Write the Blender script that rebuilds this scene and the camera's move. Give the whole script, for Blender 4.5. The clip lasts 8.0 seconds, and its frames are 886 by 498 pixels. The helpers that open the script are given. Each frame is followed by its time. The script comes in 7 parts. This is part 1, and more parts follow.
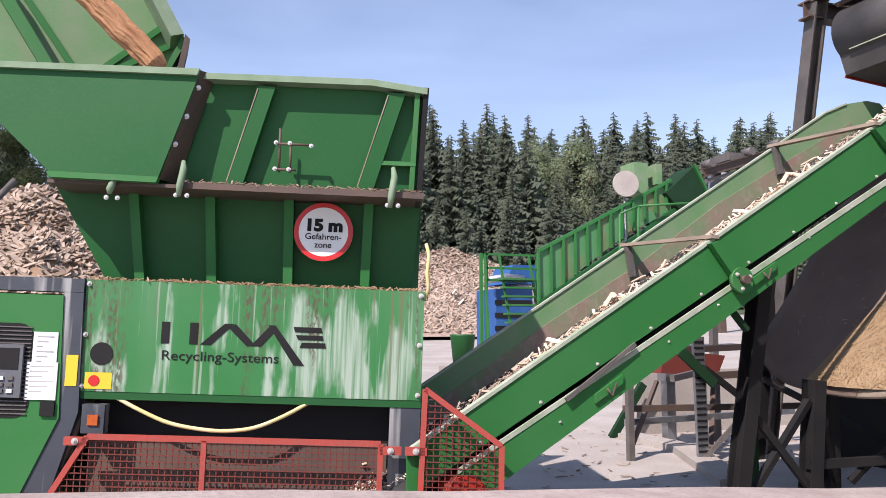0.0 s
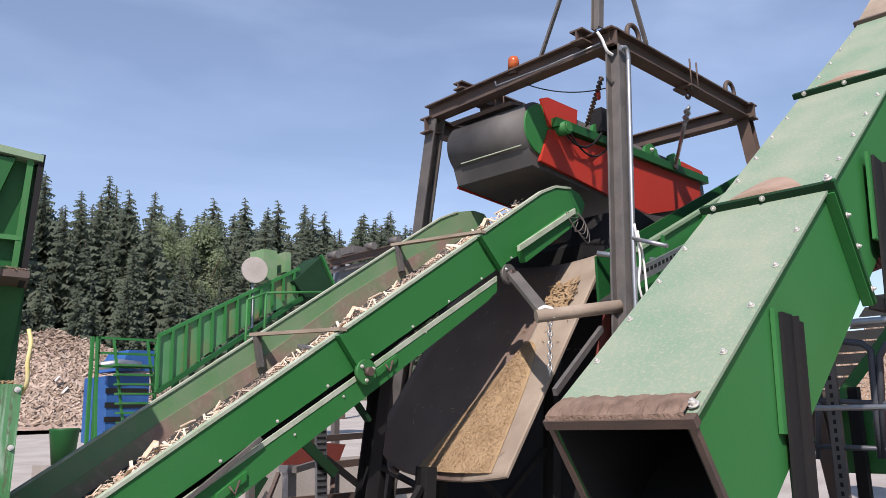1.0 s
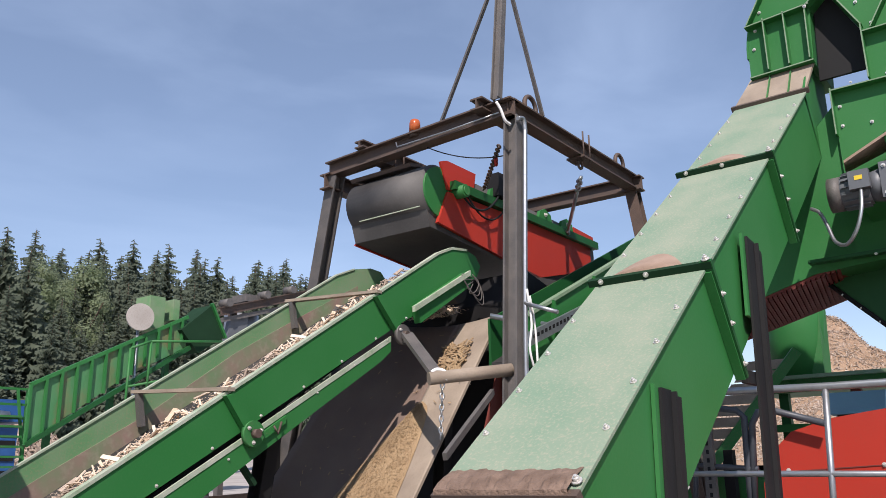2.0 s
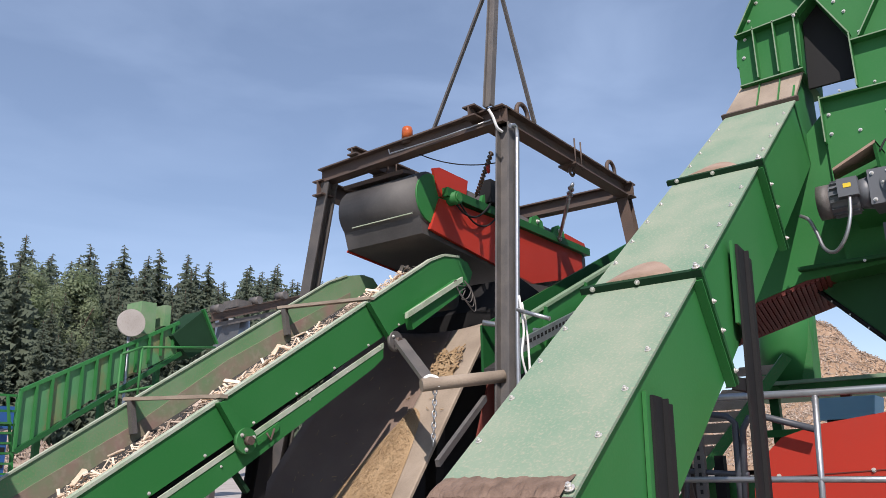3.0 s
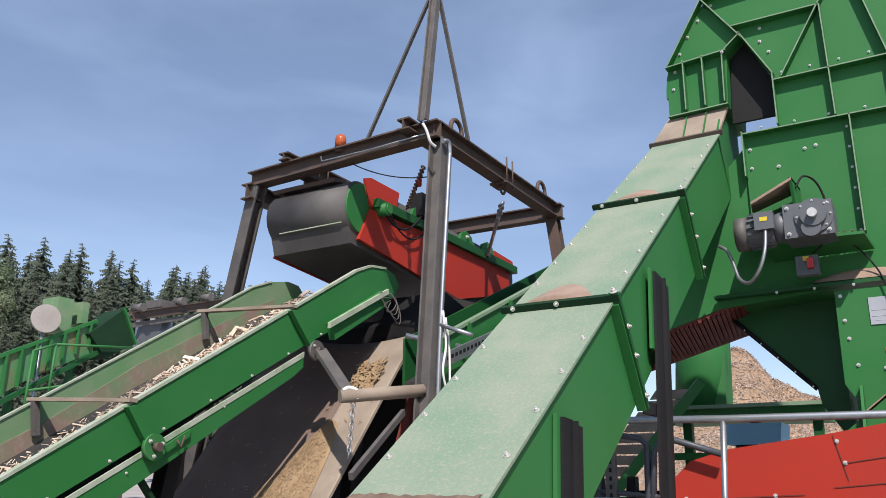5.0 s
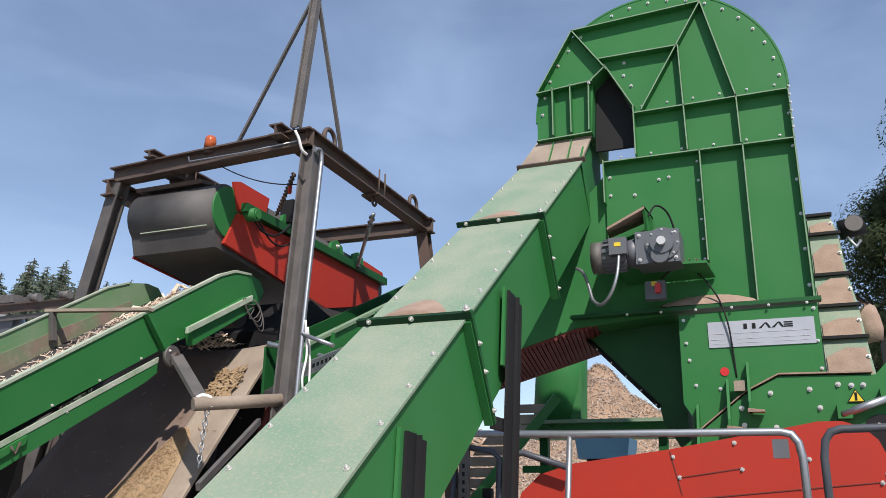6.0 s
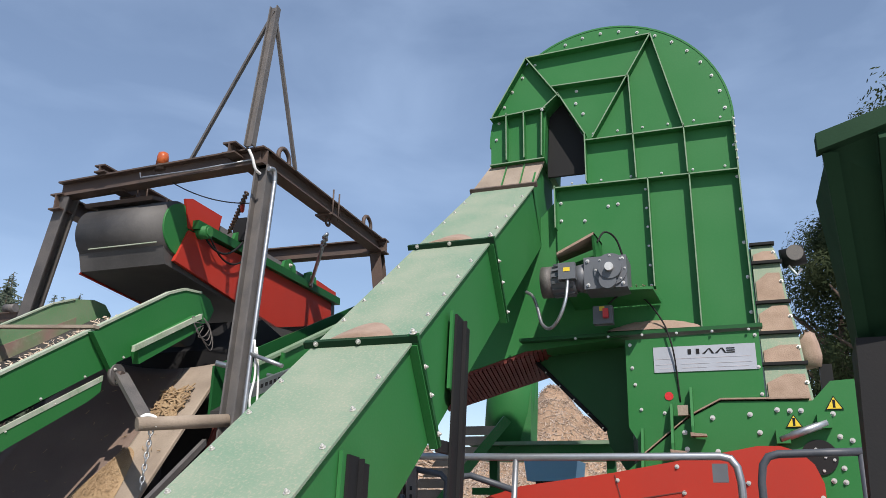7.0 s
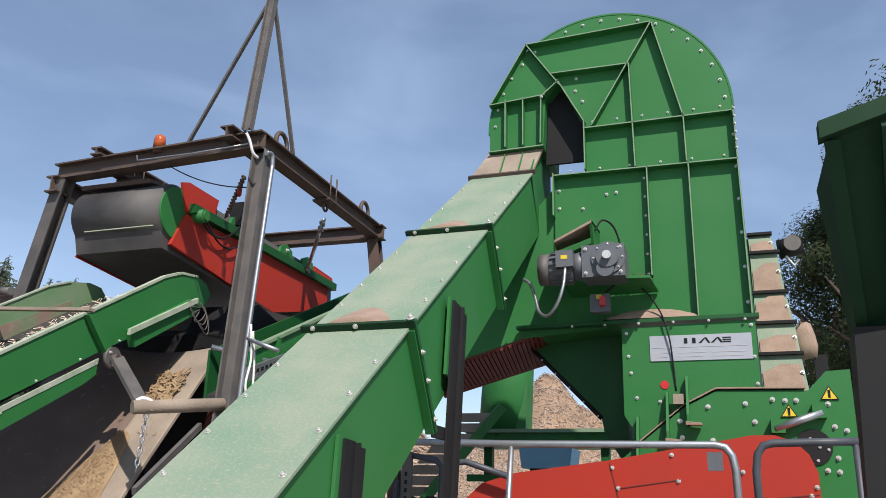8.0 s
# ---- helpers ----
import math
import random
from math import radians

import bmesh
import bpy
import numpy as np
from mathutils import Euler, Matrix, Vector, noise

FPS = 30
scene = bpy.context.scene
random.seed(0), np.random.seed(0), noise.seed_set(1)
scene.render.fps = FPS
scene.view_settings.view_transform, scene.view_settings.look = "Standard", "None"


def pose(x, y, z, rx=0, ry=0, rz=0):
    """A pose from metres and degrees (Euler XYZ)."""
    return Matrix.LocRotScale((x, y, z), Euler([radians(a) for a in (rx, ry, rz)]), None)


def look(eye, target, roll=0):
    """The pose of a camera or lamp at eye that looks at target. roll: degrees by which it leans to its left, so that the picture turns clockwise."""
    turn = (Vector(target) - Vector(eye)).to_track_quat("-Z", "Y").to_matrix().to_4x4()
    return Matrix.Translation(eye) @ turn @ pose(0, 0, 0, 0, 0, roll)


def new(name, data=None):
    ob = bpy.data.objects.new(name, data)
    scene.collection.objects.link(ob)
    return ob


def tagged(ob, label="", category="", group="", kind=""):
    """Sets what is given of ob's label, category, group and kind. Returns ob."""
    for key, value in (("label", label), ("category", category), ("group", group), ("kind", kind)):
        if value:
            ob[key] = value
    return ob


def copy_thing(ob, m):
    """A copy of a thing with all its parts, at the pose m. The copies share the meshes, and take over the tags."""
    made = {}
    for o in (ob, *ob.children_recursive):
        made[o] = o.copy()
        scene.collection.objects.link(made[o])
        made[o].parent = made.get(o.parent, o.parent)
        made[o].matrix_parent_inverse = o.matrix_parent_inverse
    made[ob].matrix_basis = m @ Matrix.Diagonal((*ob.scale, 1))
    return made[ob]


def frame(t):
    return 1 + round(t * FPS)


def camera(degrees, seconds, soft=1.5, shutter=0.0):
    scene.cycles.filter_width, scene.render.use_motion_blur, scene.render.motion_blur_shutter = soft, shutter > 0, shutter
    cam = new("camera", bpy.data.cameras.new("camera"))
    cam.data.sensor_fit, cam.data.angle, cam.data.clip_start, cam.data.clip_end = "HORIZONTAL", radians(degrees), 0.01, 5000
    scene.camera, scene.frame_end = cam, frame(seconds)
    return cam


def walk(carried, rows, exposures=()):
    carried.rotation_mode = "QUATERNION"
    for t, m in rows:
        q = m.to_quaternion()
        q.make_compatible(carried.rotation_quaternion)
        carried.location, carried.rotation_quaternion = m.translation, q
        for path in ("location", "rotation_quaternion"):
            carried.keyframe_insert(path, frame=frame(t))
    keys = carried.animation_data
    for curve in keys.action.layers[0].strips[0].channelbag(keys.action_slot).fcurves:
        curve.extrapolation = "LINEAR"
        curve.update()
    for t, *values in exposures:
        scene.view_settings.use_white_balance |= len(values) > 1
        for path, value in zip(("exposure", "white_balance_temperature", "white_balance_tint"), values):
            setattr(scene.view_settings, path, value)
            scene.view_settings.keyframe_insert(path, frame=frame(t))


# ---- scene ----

# ---- camera and its path ----
cam = camera(56.58, 8.0, soft=0.8)
PATH = [(0.0, 0.108, 0.121, 1.170, 95.96, 0.08, -19.87), (0.5, 0.133, 0.225, 1.191, 99.27, 1.77, -34.26),
        (1.0, 0.117, 0.191, 1.206, 101.58, 1.33, -45.49), (1.5, 0.105, 0.169, 1.250, 104.16, 0.94, -51.67),
        (3.0, 0.068, 0.148, 1.274, 105.34, 1.20, -53.46), (3.5, 0.070, 0.152, 1.275, 104.94, 1.19, -53.99),
        (4.0, 0.078, 0.139, 1.283, 105.67, 0.84, -55.27), (5.5, 0.100, 0.073, 1.292, 106.18, -0.79, -62.42),
        (6.0, 0.097, 0.003, 1.300, 106.82, -0.79, -67.60), (6.5, 0.071, -0.052, 1.310, 107.76, -1.17, -70.51),
        (7.0, 0.069, -0.056, 1.312, 108.19, -0.92, -70.73), (7.5, 0.073, -0.055, 1.309, 107.76, -1.22, -71.43),
        (8.0, 0.083, -0.042, 1.304, 107.37, -1.44, -71.16)]
walk(cam, [(t, pose(*p)) for t, *p in PATH], [(0.0, 0.45, 6680, 23), (0.5, 0.36, 6680, 22), (1.0, 0.20, 6660, 19), (1.5, 0.13, 6650, 18), (4.0, 0.10, 6600, 16), (5.5, 0.09, 6560, 15), (7.0, 0.07, 6580, 13), (8.0, 0.07, 6600, 13)])

# ---- world, sun, exposure ----
SUN = Vector((-0.52, -0.36, 0.66)).normalized()
world = bpy.data.worlds.new("sky")
scene.world = world
world.use_nodes = True
wn, wl = world.node_tree.nodes, world.node_tree.links
wn.clear()
sky = wn.new("ShaderNodeTexSky")
sky.sky_type, sky.sun_disc = "NISHITA", False
sky.sun_elevation, sky.sun_rotation = math.asin(SUN.z), math.atan2(SUN.x, SUN.y)
sky.air_density, sky.dust_density, sky.ozone_density, sky.altitude = 1.0, 0.4, 1.6, 300
coord, mapping, puff = wn.new("ShaderNodeTexCoord"), wn.new("ShaderNodeMapping"), wn.new("ShaderNodeTexNoise")
mapping.inputs["Scale"].default_value = (1.2, 2.2, 5.0)
mapping.inputs["Rotation"].default_value = (0.0, 0.25, 0.5)
puff.inputs["Scale"].default_value, puff.inputs["Detail"].default_value, puff.inputs["Distortion"].default_value = 1.7, 9, 0.35
ramp = wn.new("ShaderNodeValToRGB")
ramp.color_ramp.elements[0].position, ramp.color_ramp.elements[1].position = 0.45, 0.76
ramp.color_ramp.elements[0].color, ramp.color_ramp.elements[1].color = (0.12, 0.12, 0.12, 1), (0.30, 0.30, 0.30, 1)
mixer, back, wout = wn.new("ShaderNodeMixRGB"), wn.new("ShaderNodeBackground"), wn.new("ShaderNodeOutputWorld")
mixer.inputs[2].default_value = (5.4, 7.2, 9.8, 1)
wl.new(coord.outputs["Generated"], mapping.inputs[0])
wl.new(mapping.outputs[0], puff.inputs["Vector"])
wl.new(puff.outputs[0], ramp.inputs[0])
wl.new(ramp.outputs[0], mixer.inputs[0])
wl.new(sky.outputs[0], mixer.inputs[1])
wl.new(mixer.outputs[0], back.inputs[0])
wl.new(back.outputs[0], wout.inputs[0])
back.inputs[1].default_value = 0.126
sun_data = bpy.data.lights.new("sun", "SUN")
sun_data.energy, sun_data.angle, sun_data.color = 5.1, radians(0.53), (1.0, 0.95, 0.87)
sun = new("sun", sun_data)
sun.matrix_world = look(SUN * 60, (0, 0, 0))


# ---- materials ----
def foliage(name, base, second, scale):
    """Leaves that let some light through."""
    m = material(name, base, 0.9, second=second, scale=scale, amount=0.9)
    n, l = m.node_tree.nodes, m.node_tree.links
    p, out = n["Principled BSDF"], n["Material Output"]
    p.inputs["Specular IOR Level"].default_value = 0.08
    tr, mx = n.new("ShaderNodeBsdfTranslucent"), n.new("ShaderNodeMixShader")
    mx.inputs[0].default_value = 0.5
    l.new(p.inputs["Base Color"].links[0].from_socket, tr.inputs[0])
    l.new(p.outputs[0], mx.inputs[1])
    l.new(tr.outputs[0], mx.inputs[2])
    l.new(mx.outputs[0], out.inputs[0])
    return m


def material(name, base, rough=0.6, metal=0.0, second=None, scale=3.0, amount=0.5, fine=60.0, bump=0.15, third=None, streak=None, spots=0.0, gloss=0.5, pieces=None):
    """A surface of two colours mixed at a coarse and a fine scale, with a third for dirt patches and, with streak, runs down it."""
    m = bpy.data.materials.new(name)
    m.use_nodes = True
    n, l = m.node_tree.nodes, m.node_tree.links
    p = n["Principled BSDF"]
    p.inputs["Roughness"].default_value, p.inputs["Metallic"].default_value = rough, metal
    p.inputs["Specular IOR Level"].default_value = gloss
    second = second or tuple(c * 0.7 for c in base)
    tc = n.new("ShaderNodeTexCoord")
    a, b = n.new("ShaderNodeTexNoise"), n.new("ShaderNodeTexNoise")
    a.inputs["Scale"].default_value, a.inputs["Detail"].default_value = scale, 6
    b.inputs["Scale"].default_value, b.inputs["Detail"].default_value = fine, 4
    for q in (a, b):
        l.new(tc.outputs["Object"], q.inputs["Vector"])
    r = n.new("ShaderNodeMapRange")
    r.inputs["From Min"].default_value, r.inputs["From Max"].default_value, r.inputs["To Max"].default_value = 0.35, 0.7, amount
    l.new(a.outputs[0], r.inputs["Value"])
    mix = n.new("ShaderNodeMixRGB")
    mix.inputs[1].default_value, mix.inputs[2].default_value = (*base, 1), (*second, 1)
    l.new(r.outputs[0], mix.inputs[0])
    last = mix
    if spots:
        r2 = n.new("ShaderNodeMapRange")
        r2.inputs["From Min"].default_value, r2.inputs["From Max"].default_value, r2.inputs["To Max"].default_value = 0.5, 0.75, spots
        l.new(b.outputs[0], r2.inputs["Value"])
        mx = n.new("ShaderNodeMixRGB")
        mx.inputs[2].default_value = (*(third or second), 1)
        l.new(r2.outputs[0], mx.inputs[0])
        l.new(last.outputs[0], mx.inputs[1])
        last = mx
    for colour, sx, lo, hi, top in streak or ():
        mp, c = n.new("ShaderNodeMapping"), n.new("ShaderNodeTexNoise")
        mp.inputs["Scale"].default_value = (sx, sx, 0.9)
        c.inputs["Scale"].default_value, c.inputs["Detail"].default_value = 1.0, 5
        l.new(tc.outputs["Object"], mp.inputs[0])
        l.new(mp.outputs[0], c.inputs["Vector"])
        r3 = n.new("ShaderNodeMapRange")
        r3.inputs["From Min"].default_value, r3.inputs["From Max"].default_value, r3.inputs["To Max"].default_value = lo, hi, top
        l.new(c.outputs[0], r3.inputs["Value"])
        mx = n.new("ShaderNodeMixRGB")
        mx.inputs[2].default_value = (*colour, 1)
        l.new(r3.outputs[0], mx.inputs[0])
        l.new(last.outputs[0], mx.inputs[1])
        last = mx
    if pieces:
        geo, r4, mx = n.new("ShaderNodeNewGeometry"), n.new("ShaderNodeMapRange"), n.new("ShaderNodeMixRGB")
        r4.inputs["From Min"].default_value, r4.inputs["To Max"].default_value = 0.35, 0.78
        l.new(geo.outputs["Random Per Island"], r4.inputs["Value"])
        mx.inputs[2].default_value = (*pieces, 1)
        l.new(r4.outputs[0], mx.inputs[0])
        l.new(last.outputs[0], mx.inputs[1])
        last = mx
    l.new(last.outputs[0], p.inputs["Base Color"])
    bp = n.new("ShaderNodeBump")
    bp.inputs["Strength"].default_value, bp.inputs["Distance"].default_value = bump, 0.01
    l.new(b.outputs[0], bp.inputs["Height"])
    l.new(bp.outputs[0], p.inputs["Normal"])
    vr = n.new("ShaderNodeMapRange")
    vr.inputs["To Min"].default_value, vr.inputs["To Max"].default_value = max(rough - 0.12, 0.05), min(rough + 0.15, 1)
    l.new(a.outputs[0], vr.inputs["Value"])
    l.new(vr.outputs[0], p.inputs["Roughness"])
    return m


def drip_paint():
    """Green paint with ragged pale lime patches, thin runs and clots of brown dirt near the top."""
    m = material("rain_streaked_green_paint", (0.014, 0.155, 0.034), 0.5, second=(0.032, 0.18, 0.058), scale=2.0, amount=0.6, bump=0.06)
    n, l = m.node_tree.nodes, m.node_tree.links
    p = n["Principled BSDF"]
    tc = n.new("ShaderNodeTexCoord")

    def field(sx, sz, offset, lo, hi, top, detail=4):
        mp, t = n.new("ShaderNodeMapping"), n.new("ShaderNodeTexNoise")
        mp.inputs["Scale"].default_value, mp.inputs["Location"].default_value = (sx, 0.2, sz), (offset, 0, offset * 0.37)
        t.inputs["Scale"].default_value, t.inputs["Detail"].default_value = 1.0, detail
        r = n.new("ShaderNodeMapRange")
        r.inputs["From Min"].default_value, r.inputs["From Max"].default_value, r.inputs["To Max"].default_value = lo, hi, top
        l.new(tc.outputs["Object"], mp.inputs[0])
        l.new(mp.outputs[0], t.inputs["Vector"])
        l.new(t.outputs[0], r.inputs["Value"])
        return r.outputs[0]

    def times(a, b):
        q = n.new("ShaderNodeMath")
        q.operation = "MULTIPLY"
        l.new(a, q.inputs[0])
        l.new(b, q.inputs[1])
        return q.outputs[0]

    def over(colour, fac):
        mx = n.new("ShaderNodeMixRGB")
        mx.inputs[2].default_value = (*colour, 1)
        l.new(fac, mx.inputs[0])
        l.new(p.inputs["Base Color"].links[0].from_socket, mx.inputs[1])
        l.new(mx.outputs[0], p.inputs["Base Color"])
    over((0.20, 0.32, 0.21), field(1.6, 0.5, 3.0, 0.42, 0.64, 0.28, 3))
    over((0.31, 0.40, 0.32), times(field(4.2, 1.0, 7.3, 0.54, 0.585, 0.95, 5), field(42.0, 1.6, 1.0, 0.30, 0.58, 1.0)))
    over((0.36, 0.45, 0.37), field(34.0, 0.8, 5.0, 0.60, 0.66, 0.5, 4))
    over((0.075, 0.060, 0.035), times(times(field(3.4, 0.7, 11.5, 0.52, 0.58, 1.0, 2), field(60.0, 22.0, 2.0, 0.44, 0.56, 0.9)), field(22.0, 1.2, 9.0, 0.40, 0.55, 1.0)))
    over((0.15, 0.11, 0.06), field(26.0, 0.45, 13.0, 0.63, 0.69, 0.6, 3))
    return m


GREEN = material("green_paint", (0.018, 0.147, 0.034), 0.55, second=(0.036, 0.165, 0.052), scale=1.8, amount=0.55, bump=0.04, third=(0.10, 0.16, 0.07), spots=0.10, gloss=0.3)
# the same paint as GREEN, darkened to imitate dimmer light on hopper and funnel
GREEN_DIMMED = material("dimmed_green_paint", (0.007, 0.092, 0.021), 0.5, second=(0.016, 0.108, 0.030), scale=1.6, amount=0.6, bump=0.05, third=(0.07, 0.11, 0.05), spots=0.12, gloss=0.3)
GREEN_WORN = material("worn_green_paint", (0.018, 0.16, 0.035), 0.55, second=(0.06, 0.17, 0.07), scale=2.5, amount=0.7, bump=0.08, third=(0.14, 0.12, 0.08), spots=0.3, gloss=0.3)
GREEN_DRIP = drip_paint()
GREEN_DUST = material("dusty_pale_green_paint", (0.155, 0.245, 0.168), 0.8, second=(0.25, 0.29, 0.215), scale=3.2, amount=0.9, fine=85, bump=0.16, third=(0.36, 0.32, 0.245), spots=0.65)
# dark green, also the shaded copy of GREEN on averted and inner sides
GREEN_DARK = material("dark_and_shaded_green", (0.010, 0.085, 0.022), 0.5, scale=2.0, bump=0.05, gloss=0.3)
EDGE = material("dust_whitened_edge_paint", (0.38, 0.42, 0.34), 0.8, second=(0.22, 0.30, 0.19), scale=7, amount=0.9, fine=50, bump=0.15, third=(0.50, 0.45, 0.37), spots=0.5)
FRAME = material("streaked_blue_grey_steel", (0.055, 0.065, 0.082), 0.5, 0.2, second=(0.035, 0.042, 0.052), scale=4, amount=0.8, bump=0.1, streak=[((0.42, 0.42, 0.41), 16.0, 0.52, 0.66, 0.7)])
RIM = material("weathered_rim_paint", (0.19, 0.27, 0.18), 0.7, second=(0.13, 0.22, 0.12), scale=8, amount=0.8)
RED = material("red_paint", (0.40, 0.030, 0.016), 0.5, second=(0.34, 0.029, 0.018), scale=2.0, bump=0.04, third=(0.20, 0.08, 0.05), spots=0.12, gloss=0.3)
RED_WORN = material("worn_red_paint", (0.38, 0.050, 0.036), 0.6, second=(0.30, 0.055, 0.042), scale=5, amount=0.8, bump=0.08, third=(0.22, 0.12, 0.09), spots=0.35)
RED_DARK = material("red_oxide_paint", (0.15, 0.028, 0.020), 0.7, scale=3)
STEEL = material("rusty_brown_steel", (0.078, 0.058, 0.050), 0.65, 0.2, second=(0.125, 0.082, 0.062), scale=5, amount=0.8, fine=120, bump=0.25, third=(0.16, 0.10, 0.07), spots=0.35)
STEEL_GREY = material("grey_weathered_steel", (0.095, 0.090, 0.088), 0.6, 0.2, second=(0.15, 0.135, 0.125), scale=7, amount=0.8, fine=140, bump=0.3, third=(0.22, 0.19, 0.16), spots=0.3)
# black paint, also used to fill recesses that are dark only by shade
BLACK = material("black_paint_and_shade", (0.008, 0.008, 0.009), 0.7, scale=4, second=(0.018, 0.017, 0.017), bump=0.06, gloss=0.3)
RUBBER = material("black_rubber", (0.022, 0.021, 0.021), 0.75, second=(0.045, 0.042, 0.040), scale=3, amount=0.9, bump=0.1)
RUBBER_WORN = material("worn_grey_rubber", (0.040, 0.038, 0.037), 0.6, second=(0.105, 0.100, 0.096), scale=2.2, amount=0.9, fine=45, bump=0.12, third=(0.12, 0.11, 0.10), spots=0.15)
RUBBER_BROWN = material("brown_dusted_rubber", (0.15, 0.105, 0.085), 0.95, second=(0.19, 0.14, 0.11), scale=2.5, amount=0.9, bump=0.2, third=(0.16, 0.125, 0.10), spots=0.2)
# green darkened so that its colour carries the shade
GREEN_SHADED = material("shade_darkened_green", (0.005, 0.034, 0.012), 0.8, scale=2.0, bump=0.05, gloss=0.3)
RUBBER_DUST = material("dust_covered_rubber", (0.33, 0.27, 0.21), 0.9, second=(0.22, 0.175, 0.135), scale=3.5, amount=0.9, fine=70, bump=0.3, third=(0.14, 0.11, 0.09), spots=0.25)
GALV = material("galvanised_steel", (0.42, 0.44, 0.46), 0.4, 0.85, second=(0.30, 0.31, 0.33), scale=12, amount=0.8, bump=0.05)
ZINC = material("zinc_bolt", (0.66, 0.64, 0.60), 0.38, 0.5, scale=40)
GREY_PAINT = material("grey_machine_paint", (0.105, 0.113, 0.125), 0.5, second=(0.08, 0.086, 0.095), scale=6, bump=0.08)
WHITE = material("white_enamel", (0.78, 0.78, 0.76), 0.4, second=(0.70, 0.70, 0.67), scale=5, amount=0.5, bump=0.02)
RAIL_GREY = material("dark_blue_grey_paint", (0.045, 0.052, 0.066), 0.5, second=(0.065, 0.072, 0.085), scale=5, amount=0.7, bump=0.06, third=(0.20, 0.17, 0.14), spots=0.12)
GREY_PLATE = material("blue_grey_plate", (0.36, 0.385, 0.43), 0.6, second=(0.30, 0.32, 0.36), scale=6, amount=0.6, bump=0.04)
PAPER = material("white_paper", (0.72, 0.72, 0.74), 0.8, scale=10, amount=0.2, bump=0.05)
INK = material("black_ink", (0.005, 0.005, 0.006), 0.9)
INK_GREY = material("grey_ink", (0.45, 0.43, 0.45), 0.6)
SIGN_RED = material("sign_red", (0.55, 0.02, 0.02), 0.4, amount=0.3)
YELLOW = material("yellow_sticker", (0.70, 0.50, 0.03), 0.5, amount=0.3)
ORANGE = material("orange_lens", (0.50, 0.11, 0.025), 0.2, second=(0.30, 0.06, 0.02), scale=22, amount=0.8)
BLUE = material("blue_paint", (0.015, 0.08, 0.26), 0.5, second=(0.03, 0.13, 0.34), scale=3)
BLUE_PALE = material("pale_blue_paint", (0.17, 0.38, 0.56), 0.5, second=(0.24, 0.45, 0.60), scale=3)
HOSE = material("cream_hose", (0.62, 0.52, 0.20), 0.5, second=(0.70, 0.66, 0.50), scale=9)
CONCRETE = material("concrete", (0.40, 0.37, 0.34), 0.9, second=(0.29, 0.26, 0.235), scale=1.1, amount=0.9, fine=35, bump=0.3, third=(0.18, 0.155, 0.135), spots=0.35)
CONCRETE_WALL = material("stained_concrete_wall", (0.42, 0.35, 0.32), 0.9, second=(0.27, 0.21, 0.19), scale=5, amount=0.9, fine=45, bump=0.4, third=(0.15, 0.12, 0.11), spots=0.4)
CHIP = material("fresh_wood_chips", (0.46, 0.37, 0.30), 0.85, second=(0.32, 0.245, 0.19), scale=14, amount=0.9, bump=0.3, pieces=(0.13, 0.085, 0.055))
CHIP_PALE = material("pale_wood_splinters", (0.80, 0.68, 0.55), 0.85, second=(0.62, 0.46, 0.33), scale=14, amount=0.9, bump=0.3, pieces=(0.42, 0.29, 0.19))
SAWDUST = material("sawdust", (0.34, 0.235, 0.13), 0.95, second=(0.24, 0.155, 0.08), scale=6, amount=0.9, fine=160, bump=0.6, third=(0.48, 0.37, 0.26), spots=0.6)
DUST = material("fine_brown_dust", (0.33, 0.235, 0.18), 0.95, second=(0.24, 0.165, 0.12), scale=9, amount=0.8, fine=110, bump=0.5)
CRUST = material("flaky_brown_crust", (0.20, 0.135, 0.10), 0.95, second=(0.11, 0.070, 0.050), scale=16, amount=0.9, fine=90, bump=0.8)
PILE = material("brown_wood_waste", (0.33, 0.22, 0.145), 0.95, second=(0.21, 0.135, 0.085), scale=1.6, amount=1.0, fine=14, bump=0.9, third=(0.55, 0.40, 0.26), spots=0.5)
PILE_PALE = material("grey_brown_wood_waste", (0.38, 0.29, 0.24), 0.95, second=(0.25, 0.18, 0.145), scale=1.3, amount=1.0, fine=12, bump=0.9, third=(0.50, 0.42, 0.36), spots=0.5)
# green paled to imitate distance haze, with runs of rust
GREEN_HAZE = material("hazed_green_with_rust_runs", (0.05, 0.20, 0.075), 0.6, second=(0.09, 0.22, 0.10), scale=2, amount=0.7, streak=[((0.20, 0.12, 0.06), 1.6, 0.5, 0.66, 0.7)])
GREEN_RUBBED = material("rubbed_dusty_green_paint", (0.10, 0.24, 0.10), 0.75, second=(0.19, 0.26, 0.16), scale=3.5, amount=0.8, bump=0.1, third=(0.26, 0.20, 0.13), spots=0.5)
RUST = material("rust_brown_rubbed_steel", (0.25, 0.165, 0.135), 0.8, 0.0, second=(0.14, 0.22, 0.11), scale=4, amount=1.0, fine=18, bump=0.2, third=(0.30, 0.26, 0.20), spots=0.6)
BARK = material("bark", (0.10, 0.07, 0.05), 0.95, scale=6)
LOG = material("split_log_wood", (0.50, 0.26, 0.13), 0.85, second=(0.36, 0.17, 0.085), scale=9, amount=0.9, fine=50, bump=0.5)
SPRUCE = foliage("spruce_needles", (0.128, 0.158, 0.118), (0.16, 0.19, 0.138), 0.7)
LEAF_LIGHT = foliage("light_foliage", (0.29, 0.34, 0.22), (0.20, 0.26, 0.14), 0.8)
